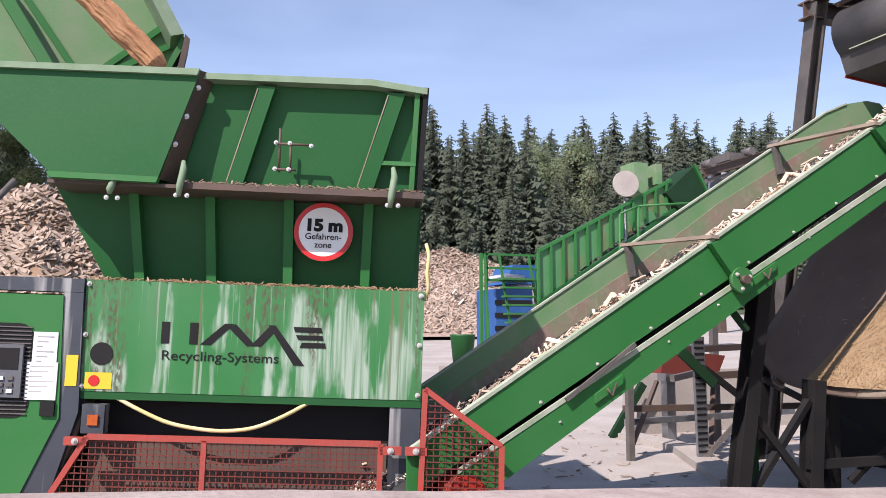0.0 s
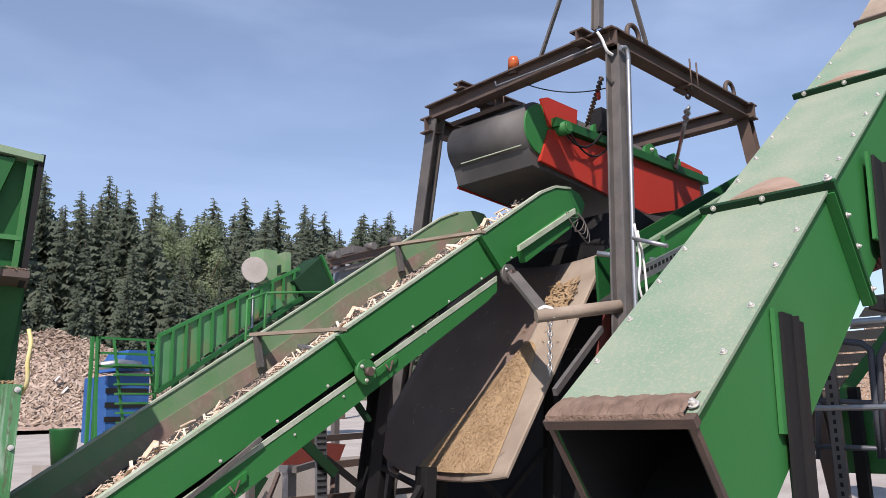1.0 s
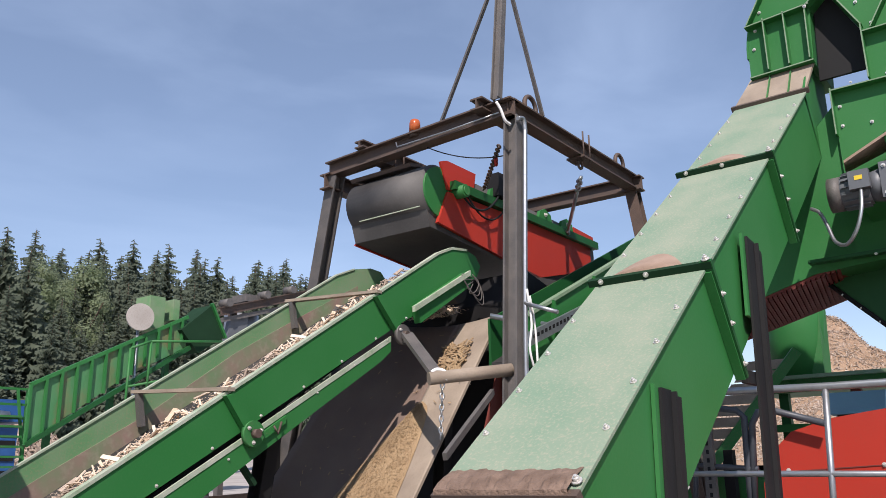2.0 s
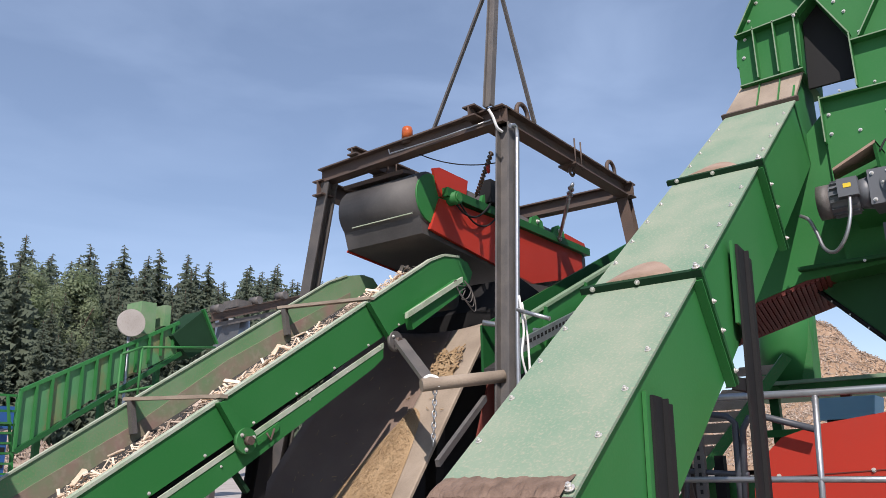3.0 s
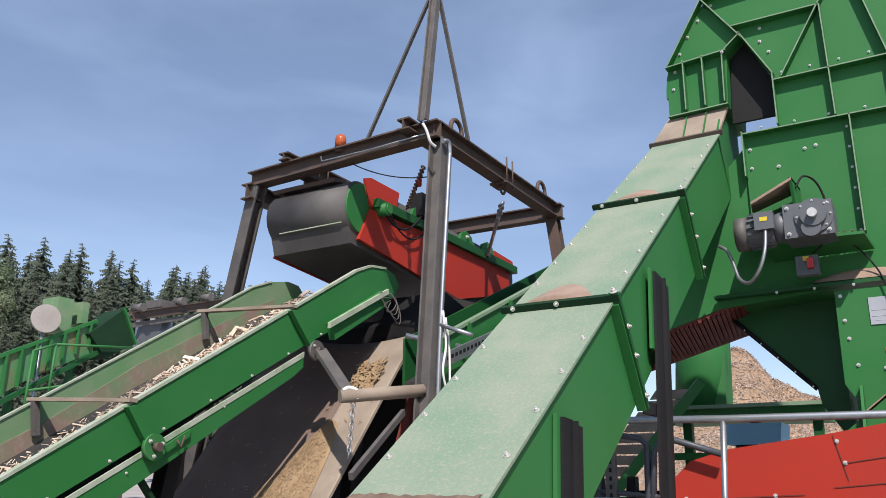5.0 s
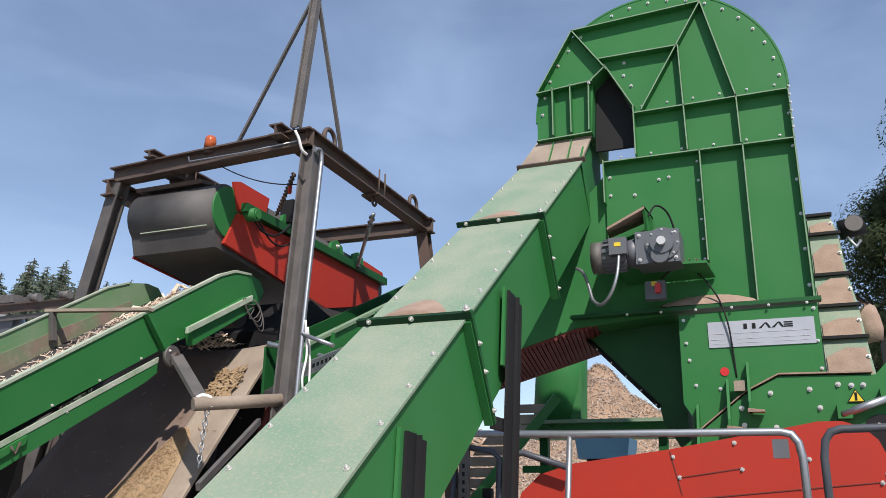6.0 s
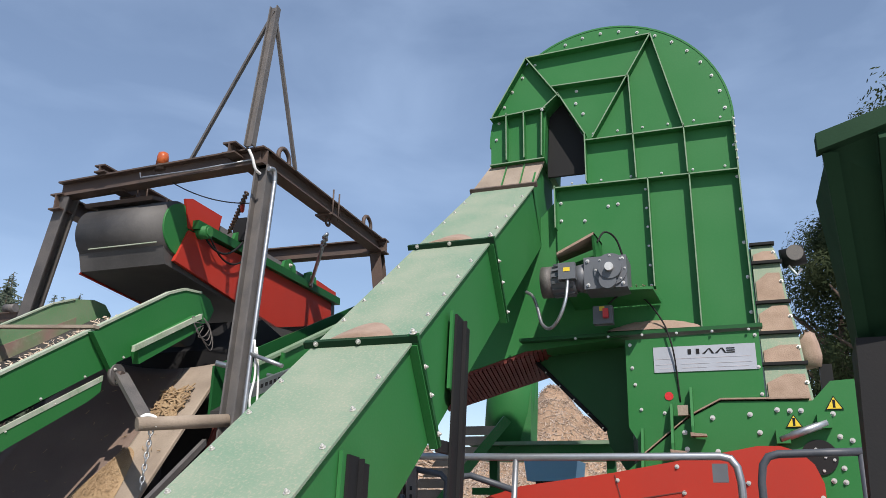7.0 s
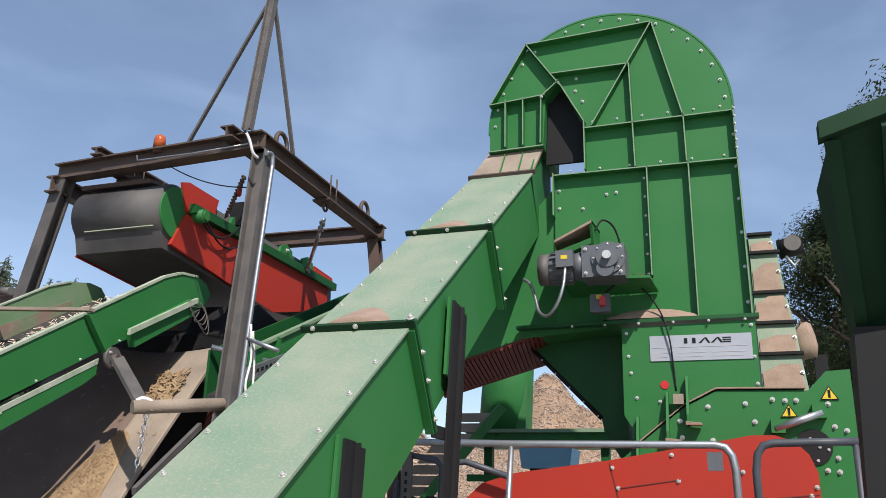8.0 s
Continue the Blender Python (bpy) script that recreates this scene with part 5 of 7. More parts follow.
    part("mouth_shade_liner", block(0.0, 0.70, yr + 0.021, yl - 0.021, -deep + 0.014, -deep + 0.018), BLACK, t, "black inner liner painting the mouth's shade")
    part("mouth_shade", block(0.70, 0.72, yr + 0.016, yl - 0.016, -deep + 0.013, -0.002), BLACK, t, "black plate painting the shade deep in the mouth")
    bm = bmesh.new()
    rows = []
    for i in range(41):
        y = yr + 0.01 + (yl - yr - 0.0) * i / 40
        rg = 0.5 + 0.5 * noise.noise((i * 0.55, 1.3, 0))
        lo = [(-0.008, 0.0145), (0.0, 0.022 + 0.012 * rg), (0.03, 0.030 + 0.010 * noise.noise((i * 0.8, 4, 0))), (0.07, 0.026 + 0.012 * noise.noise((i * 0.35, 7, 0))), (0.11 + 0.03 * rg, 0.014)]
        rows.append([bm.verts.new(el(s, y, n)) for s, n in lo])
    for a, b in zip(rows, rows[1:]):
        for k in range(4):
            bm.faces.new((a[k], a[k + 1], b[k + 1], b[k]))
    part("dust_crust", bm, CRUST, t, "flaky crust of dust at the mouth")
    bolt(t, el(0.05, yr + 0.0, 0.02), EN, 0.85)
    part("neck_slope", prism(bmesh.new(), [(6.36, 1.93, 3.995), (6.36, 1.385, 3.995), (6.60, 1.335, 4.33), (6.60, 1.82, 4.33)], (0.02, 0, -0.012)), RUBBER_DUST, t, "dust-covered sloping neck plate")
    for y in (1.66, 1.50):
        part("neck_fin", prism(bmesh.new(), [(6.37, y, 4.0), (6.58, y, 4.0 + 0.30), (6.58, y, 4.33), (6.36, y, 4.03)], (0, 0.008, 0)), GREEN_WORN, t)
    part("neck_flange", block(ln - 0.02, ln + 0.02, yr - 0.04, yl + 0.04, 0.0, 0.04), STEEL, t, "", 0.003)
    return t


build_elevator()


def upright(x0, x1, y, h, label, lean):
    t = thing("steel_upright", ((x0 + x1) / 2, y, 0), label, "post", "black uprights of the elevator")
    m = (x0 + x1) / 2
    part("web", box(bmesh.new(), (x0, y, 0), (m - 0.004, y + 0.012, h)), BLACK, t, "", 0.002)
    part("web", box(bmesh.new(), (m + 0.004, y, 0), (x1, y + 0.012, h - 0.015)), BLACK, t, "", 0.002)
    part("flange", box(bmesh.new(), (m - 0.006, y - 0.02, 0), (m + 0.006, y, h - 0.005)), BLACK, t, "", 0.002)
    part("base_plate", box(bmesh.new(), (x0 - 0.06, y - 0.12, 0), (x1 + 0.06, y + 0.06, 0.02)), BLACK, t)
    part("green_plate", box(bmesh.new(), (x0 - 0.03, y + 0.014, h - 0.42), (x0 + 0.03, y + 0.03, h + 0.012)), GREEN, t, "green mounting plate")
    t.rotation_euler = (0, math.atan(lean), 0)
    t.location.x -= lean * h


upright(3.0, 3.19, 1.35, 1.54, "short black steel upright beside the elevator", 0.06)
upright(4.22, 4.45, 1.33, 2.38, "tall black steel upright beside the elevator", 0.11)
bm = bmesh.new()
bar(bm, (4.02, 1.36, 1.66), (4.25, 1.36, 1.66), 0.03, 0.06)
solo("cross_bearer", bm, BLACK, "black bearer under the elevator", "beam", "", "", 0.003)


# ---- discharge tower ----
def face(bm, yz, x0, x1):
    return prism(bm, [(x0, y, z) for y, z in yz], (x1 - x0, 0, 0))


def build_tower():
    t = thing("discharge_tower", (7.0, 0.5, 0), "tall green discharge tower with an arched duct head", "tower")
    xf, xb = 6.60, 7.30
    cy, cz, r = 0.786, 4.51, 1.035
    outline = [(1.82, 4.33), (1.82, 4.50)] + arc(cy, cz, r, 2, 178, 40) + [(-0.27, 2.72), (1.24, 2.72), (1.24, 4.04), (0.965, 4.055), (0.965, 4.49), (1.18, 4.92), (1.31, 4.79), (1.335, 4.33)]
    body = part("casing", face(bmesh.new(), outline, xf, xb), GREEN, t, "green sheet steel casing with an arched top")
    # black plate set across the opening in place of its inner shade
    inner = part("opening_shade", face(bmesh.new(), [(0.97, 4.2), (1.33, 4.2), (1.30, 4.78), (1.18, 4.9), (0.97, 4.49)], xf + 0.10, xf + 0.13), BLACK, t, "black plate painting the shade inside the bend")
    # rolled band round the arch
    rim = [(y, z) for y, z in arc(cy, cz, r + 0.012, 0, 180, 40)] + [(y, z) for y, z in arc(cy, cz, r - 0.004, 180, 0, 40)]
    part("arch_band", face(bmesh.new(), rim, xf - 0.004, xb + 0.03), GREEN, t, "rolled band round the arch")
    d = 0.075

    def rib(a, b, mat=GREEN, depth=d, w=0.012):
        v = Vector((0, b[0] - a[0], b[1] - a[1])).normalized()
        nrm = Vector((0, -v.z, v.y)) * (w / 2)
        pa, pb = Vector((xf, *a)), Vector((xf, *b))
        one = part("rib", prism(bmesh.new(), [pa - nrm, pb - nrm, pb + nrm, pa + nrm], (-depth, 0, 0)), mat, t)
        off = Vector((-depth - 0.001, 0, 0))
        part("worn_edge", prism(bmesh.new(), [pa - nrm * 0.8 + off, pb - nrm * 0.8 + off, pb + nrm * 0.8 + off, pa + nrm * 0.8 + off], (-0.002, 0, 0)), RIM, one)
    for a, b in (((1.24, 4.02), (-0.25, 4.01)), ((0.96, 4.43), (-0.23, 4.435)), ((1.81, 4.765), (1.30, 4.80)), ((1.81, 4.305), (1.32, 4.315)),
                 ((0.46, 3.09), (0.46, 4.02)), ((0.13, 2.74), (0.13, 4.02)), ((1.66, 4.34), (1.66, 4.80)), ((1.50, 4.34), (1.50, 4.80)), ((1.345, 4.34), (1.335, 4.80)),
                 ((0.55, 4.03), (0.566, 4.993)), ((0.14, 4.03), (0.145, 4.47)), ((1.17, 4.88), (1.47, 5.33)), ((1.47, 5.33), (0.36, 5.37)), ((0.36, 5.37), (0.145, 4.44)),
                 ((1.47, 5.33), (1.79, 4.78)), ((1.24, 5.0), (0.566, 4.993)), ((0.36, 5.37), (0.90, 4.45)), ((1.24, 3.66), (1.24, 4.04)), ((-0.255, 2.74), (-0.245, 4.47)), ((0.965, 4.05), (0.965, 4.49)), ((1.18, 4.92), (1.32, 4.80)),
                 ((0.96, 4.49), (1.19, 4.93))):
        rib(a, b)
    part("base_flange", face(bmesh.new(), [(-0.30, 2.715), (1.56, 2.70), (1.56, 2.725), (-0.30, 2.745)], xf - 0.09, xf), GREEN_DARK, t, "dusty base flange")
    bm = bmesh.new()
    rng = random.Random(8)
    rows = []
    for i in range(25):
        y = 0.85 - 0.72 * i / 24
        h = 0.085 * math.sin(math.pi * i / 24) ** 0.5 + 0.008 * noise.noise((i * 0.5, 0, 0))
        rows.append([bm.verts.new((xf - 0.088, y, 2.742)), bm.verts.new((xf - 0.06, y, 2.745 + h * 0.6)), bm.verts.new((xf - 0.002, y, 2.745 + h))])
    for a, b in zip(rows, rows[1:]):
        for k in range(2):
            bm.faces.new((a[k], a[k + 1], b[k + 1], b[k])).smooth = True
    part("dust_drift", bm, DUST, t, "drift of brown dust on the flange")
    for i in range(19):
        a = radians(4 + i * 9.5)
        bolt(t, (xf, cy + (r - 0.05) * math.cos(a), cz + (r - 0.05) * math.sin(a)), (-1, 0, 0), 0.68)
    for i in range(6):
        bolt(t, (xf, 0.49, 3.12 + i * 0.165), (-1, 0, 0), 0.5)
        bolt(t, (xf, -0.235, 2.85 + i * 0.28), (-1, 0, 0), 0.68)
        bolt(t, (xf, 1.10 - i * 0.25, 4.075), (-1, 0, 0), 0.5)
        bolt(t, (xf, 0.90 - i * 0.21, 4.515), (-1, 0, 0), 0.5)
        bolt(t, (xf - 0.09, 1.1 - i * 0.26, 2.70), (-1, 0, 0), 0.5)
        bolt(t, (xf - d, -0.25, 4.1 + 0.07 * i), (-1, 0, 0), 0.5)
    for y, z in ((0.80, 3.83), (0.72, 3.84), (1.0, 3.72), (1.03, 4.95), (0.98, 4.72), (1.04, 4.83), (0.78, 3.2), (1.20, 3.9), (1.20, 3.74)):
        bolt(t, (xf, y, z), (-1, 0, 0), 0.68)
    bolt(t, (xf - d, 1.33, 4.78), (-1, 0, 0), 0.68)
    # lower casing running towards the elevator, slatted underside
    part("lower_casing", face(bmesh.new(), [(1.24, 3.95), (1.55, 3.62), (2.05, 2.92), (2.5, 2.36), (1.93, 2.52), (1.54, 2.64), (0.6, 2.72), (1.24, 2.73)], xf + 0.03, xb), GREEN, t, "green lower casing")
    bm = bmesh.new()
    for i in range(28):
        k = i / 28
        y0, y1 = 2.38 - 1.02 * k, 2.38 - 1.02 * (k + 0.024)
        z0, z1 = 2.36 + 0.30 * k, 2.36 + 0.30 * (k + 0.024)
        prism(bm, [(6.64, y0, z0 - 0.008), (6.64, y1, z1 - 0.004), (7.55, y1 + 0.13, z1 - 0.075), (7.55, y0 + 0.13, z0 - 0.075)], (0, 0, 0.02))
    part("slats", bm, RED_DARK, t, "dark red slatted underside")
    part("slat_backing", prism(bmesh.new(), [(6.64, 2.38, 2.37), (6.64, 1.30, 2.69), (7.6, 1.4, 2.62), (7.6, 2.5, 2.30)], (0, 0, 0.03)), RED_DARK, t)
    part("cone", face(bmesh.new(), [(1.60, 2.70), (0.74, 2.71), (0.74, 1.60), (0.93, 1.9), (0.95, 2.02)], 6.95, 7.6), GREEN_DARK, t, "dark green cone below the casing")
    bm = bmesh.new()
    pipe(bm, [(6.94, 1.59, 2.68), (6.94, 0.95, 2.02)], 0.018, 8)
    part("cone_edge", bm, BLACK, t)
    for i in range(6):
        bolt(t, (6.93, 1.55 - 0.115 * i, 2.63 - 0.118 * i), (-1, 0, 0), 0.5)
    front = part("front_panel", face(bmesh.new(), [(0.715, 2.67), (-0.27, 2.70), (-0.27, 1.6), (0.66, 1.6), (0.66, 1.9), (0.72, 2.0)], xf - 0.06, xf - 0.03), GREEN, t, "green front panel", 0.003)
    for y, z in ((0.68, 2.63), (0.67, 2.45), (0.655, 2.32), (0.62, 2.13), (-0.24, 2.66), (-0.245, 2.42), (-0.25, 2.22), (0.45, 2.1)):
        bolt(t, (xf - 0.06, y, z), (-1, 0, 0), 0.65)
    plate = part("name_plate", box(bmesh.new(), (xf - 0.068, -0.235, 2.405), (xf - 0.061, 0.505, 2.60)), GREY_PLATE, front, "grey-white company plate with small print")
    bm = bmesh.new()
    for y0, y1, z0 in ((0.25, 0.225, 2.535), (0.19, 0.165, 2.535)):
        box(bm, (xf - 0.071, y1, z0), (xf - 0.0685, y0, z0 + 0.04))
    for a in (0.145, 0.055):
        face(bm, [(a, 2.535), (a - 0.02, 2.535), (a - 0.055, 2.575), (a - 0.045, 2.575)], xf - 0.071, xf - 0.0685)
        face(bm, [(a - 0.045, 2.575), (a - 0.06, 2.575), (a - 0.085, 2.535), (a - 0.07, 2.535)], xf - 0.0712, xf - 0.0687)
    for y0, y1, z0, z1 in ((-0.03, -0.09, 2.535, 2.543), (-0.03, -0.09, 2.550, 2.558), (-0.03, -0.09, 2.566, 2.574)):
        box(bm, (xf - 0.0714, y1, z0), (xf - 0.0689, y0, z1))
    part("maker_mark", bm, INK, plate, "dark maker's mark")
    for k, (y0, y1) in enumerate(((0.49, -0.2), (0.49, 0.36), (0.30, 0.10), (0.05, -0.2), (0.47, 0.38), (0.30, 0.12), (0.05, -0.18))):
        z = (2.505, 2.462, 2.462, 2.462, 2.432, 2.432, 2.432)[k]
        part("text_bar", box(bmesh.new(), (xf - 0.070, y1, z), (xf - 0.0685, y0, z + 0.0035)), INK_GREY, plate)
    part("red_reflector", pipe(bmesh.new(), [(xf - 0.066, 0.41, 2.225), (xf - 0.058, 0.41, 2.225)], 0.032, 16), SIGN_RED, t, "small red disc")
    # gear motor with its bracket
    part("bracket_plate", prism(bmesh.new(), [(6.55, 1.22, 3.35), (6.1, 1.15, 3.28), (6.1, 0.86, 3.42), (6.55, 0.86, 3.47)], (0, 0, 0.02)), DUST, t, "dusty bracket plate")
    part("bracket_plate", prism(bmesh.new(), [(6.58, 1.1, 2.95), (6.2, 1.1, 3.0), (6.2, 0.45, 2.98), (6.58, 0.42, 2.96)], (0, 0, 0.02)), GREEN, t)
    part("bracket_side", prism(bmesh.new(), [(6.1, 0.86, 3.44), (6.55, 0.86, 3.49), (6.55, 0.86, 2.96), (6.3, 0.86, 3.1)], (0, 0.02, 0)), GREEN, t)


build_tower()


def build_motor():
    t = thing("gear_motor", (6.2, 0.95, 2.98), "grey gear motor on the tower bracket", "motor")
    bm = bmesh.new()
    pipe(bm, [(6.20, 1.27, 3.09), (6.20, 1.23, 3.09), (6.20, 1.02, 3.10)], [0.085, 0.118, 0.118], 26)
    m = part("motor_body", bm, GREY_PAINT, t, "finned grey motor body", 0.004)
    for i in range(16):
        a = 2 * math.pi * i / 16
        c, s = math.cos(a), math.sin(a)
        part("fin", bar(bmesh.new(), (6.20 + 0.125 * c, 1.19, 3.095 + 0.125 * s), (6.20 + 0.125 * c, 1.03, 3.10 + 0.125 * s), 0.006, 0.02, (c, 0, s)), GREY_PAINT, m)
    part("fan_cover", pipe(bmesh.new(), [(6.20, 1.285, 3.09), (6.20, 1.20, 3.09)], 0.124, 26), STEEL_GREY, m, "", 0.006)
    part("terminal_box", box(bmesh.new(), (6.03, 1.0, 3.06), (6.09, 1.13, 3.19)), GREY_PAINT, t, "terminal box", 0.006)
    part("rating_plate", box(bmesh.new(), (6.027, 1.04, 3.12), (6.0295, 1.09, 3.15)), YELLOW, t)
    part("gearbox", box(bmesh.new(), (6.08, 0.62, 2.98), (6.36, 0.94, 3.23)), GREY_PAINT, t, "grey bevel gearbox", 0.02)
    bm = bmesh.new()
    pipe(bm, [(6.02, 0.74, 3.12), (6.09, 0.74, 3.12)], 0.085, 22)
    hub = part("hub", bm, GREY_PAINT, t, "round gearbox flange", 0.004)
    part("round_flange", pipe(bmesh.new(), [(6.065, 0.74, 3.12), (6.082, 0.74, 3.12)], 0.125, 28), GREY_PAINT, t, "wide round flange of the gearbox", 0.003)
    part("lower_bulge", pipe(bmesh.new(), [(6.03, 0.76, 3.03), (6.08, 0.76, 3.03)], 0.065, 20), GREY_PAINT, t, "", 0.004)
    for k in range(8):
        bolt(t, (6.065, 0.74 + 0.108 * math.cos(k * 0.785), 3.12 + 0.108 * math.sin(k * 0.785)), (-1, 0, 0), 0.4)
    bm = bmesh.new()
    rngm = random.Random(6)
    shards(bm, 260, lambda r: ((6.30 + r.uniform(0, 0.25), 0.46 + 0.36 * r.random(), 3.0 + 0.05 * r.random() ** 2), (0, 0, 1)), 0.035, rngm, 0.2)
    part("dust_heap", bm, DUST, t, "dust lying on the bracket")
    part("shaft", pipe(bmesh.new(), [(5.98, 0.74, 3.12), (6.03, 0.74, 3.12)], 0.032, 16), ZINC, hub, "bright shaft end")
    for y in (0.65, 0.91):
        for z in (3.01, 3.20):
            bolt(t, (6.08, y, z), (-1, 0, 0), 0.7)
    part("adapter", pipe(bmesh.new(), [(6.20, 1.03, 3.10), (6.20, 0.93, 3.10)], [0.10, 0.12], 20), GREY_PAINT, t)
    bm = bmesh.new()
    pipe(bm, bend([(6.05, 1.06, 3.06), (6.0, 1.07, 2.9), (6.0, 1.12, 2.76), (6.05, 1.2, 2.69), (6.12, 1.28, 2.74), (6.2, 1.33, 2.88), (6.25, 1.38, 3.0), (6.28, 1.44, 3.05)]), 0.013, 10)
    part("conduit", bm, GALV, t, "grey flexible conduit")
    sw = part("switch_box", box(bmesh.new(), (6.30, 0.77, 2.76), (6.38, 0.92, 2.90)), GREY_PAINT, t, "grey isolator switch box", 0.008)
    part("switch_knob", box(bmesh.new(), (6.26, 0.80, 2.80), (6.30, 0.84, 2.87)), SIGN_RED, sw, "red switch knob", 0.006)
    part("switch_face", box(bmesh.new(), (6.295, 0.83, 2.86), (6.30, 0.87, 2.895)), YELLOW, sw)
    bm = bmesh.new()
    pipe(bm, bend([(6.33, 0.80, 2.92), (6.38, 0.70, 3.0), (6.45, 0.55, 2.98), (6.5, 0.42, 2.80), (6.5, 0.36, 2.6), (6.52, 0.34, 2.4), (6.54, 0.33, 2.18)]), 0.0065, 8)
    pipe(bm, bend([(6.25, 0.86, 3.4), (6.3, 0.80, 3.5), (6.4, 0.72, 3.45), (6.45, 0.66, 3.2), (6.42, 0.62, 3.0)]), 0.008, 8)
    part("cable", bm, BLACK, t, "black cables")


build_motor()


# ---- mill below the tower, red belt guard ----
def build_mill():
    t = thing("hammer_mill", (7.3, -0.1, 0), "green hammer mill housing with zinc bolts", "mill")
    out = [(0.75, 1.75), (0.30, 2.11), (0.05, 2.235), (-0.62, 2.225), (-0.76, 2.37), (-0.93, 2.38), (-0.93, -0.105), (0.95, -0.105), (0.95, 1.6)]
    hous = part("housing", face(bmesh.new(), out, 7.0, 8.2), GREEN, t, "heavy green housing plate", 0.004)
    bm = bmesh.new()
    for a, b in (((0.72, 1.79), (0.30, 2.125)), ((0.30, 2.125), (0.05, 2.25)), ((0.05, 2.25), (-0.6, 2.24))):
        face(bm, [a, b, (b[0], b[1] + 0.012), (a[0], a[1] + 0.012)], 6.98, 7.2)
    part("dust_edge", bm, DUST, t, "dust along the top edge")
    for y, z in ((0.34, 2.0), (0.12, 2.11), (0.33, 1.87), (-0.16, 2.13), (-0.22, 1.99), (-0.36, 2.16), (-0.45, 2.15), (-0.53, 2.15), (0.62, 1.72), (0.1, 1.85), (-0.75, 2.12), (-0.78, 1.95), (-0.86, 1.92), (-0.6, 1.86), (-0.66, 1.80), (-0.72, 1.78), (-0.64, 1.70), (-0.78, 1.72), (-0.70, 1.63), (-0.78, 1.62)):
        bolt(t, (7.0, y, z), (-1, 0, 0), 0.95)
    bm = bmesh.new()
    pipe(bm, [(6.94, -0.36, 1.93), (6.94, -0.70, 2.05)], 0.030, 14)
    cyl = part("hydraulic_cylinder", bm, GALV, t, "bright hydraulic cylinder", 0.002)
    for y, z in ((-0.38, 1.95), (-0.68, 2.06)):
        part("clevis", box(bmesh.new(), (6.92, y - 0.05, z - 0.05), (7.0, y + 0.05, z + 0.05)), GREEN, cyl, "", 0.008)
    bm = bmesh.new()
    pipe(bm, [(6.985, -0.62, 1.80), (7.0, -0.62, 1.80)], 0.13, 28)
    part("bearing", bm, BLACK, t, "dark bearing recess")
    for (y, z), s in (((-0.47, 2.07), 0.062), ((-0.765, 2.20), 0.066)):
        tri = part("warning_sign", face(bmesh.new(), [(y + s, z - s * 0.75), (y - s, z - s * 0.75), (y, z + s * 0.85)], 6.990, 6.997), INK, t, "yellow warning triangle")
        part("sign_face", face(bmesh.new(), [(y + s * 0.8, z - s * 0.65), (y - s * 0.8, z - s * 0.65), (y, z + s * 0.66)], 6.987, 6.9895), YELLOW, tri)
        part("sign_mark", face(bmesh.new(), [(y + 0.008, z - 0.035), (y - 0.008, z - 0.035), (y - 0.010, z + 0.025), (y + 0.010, z + 0.025)], 6.985, 6.9865), INK, tri)
    for y in (0.42, 0.26, 0.66):
        z0 = 2.03 - (y - 0.42) * 0.8
        part("gusset", prism(bmesh.new(), [(7.06, y, z0 + 0.2), (7.0, y, z0 + 0.2), (6.86, y, z0 - 0.12), (6.86, y, z0 - 0.2), (7.06, y, z0 - 0.2)], (0, 0.02, 0)), GREEN, t, "green gusset")
        part("dust_lip", prism(bmesh.new(), [(6.857, y - 0.09, z0 - 0.20), (6.857, y + 0.03, z0 - 0.20), (6.857, y + 0.03, z0 - 0.17), (6.857, y - 0.09, z0 - 0.185)], (0.12, 0, 0)), DUST, t, "dust caught behind the gusset")
    bm = bmesh.new()
    box(bm, (6.95, 0.30, 2.13), (7.01, 0.38, 2.21))
    part("sensor", bm, RUBBER_DUST, t, "dusty cable sensor")
    return t


resize(build_mill(), 0.925, PIVOT_LATE)


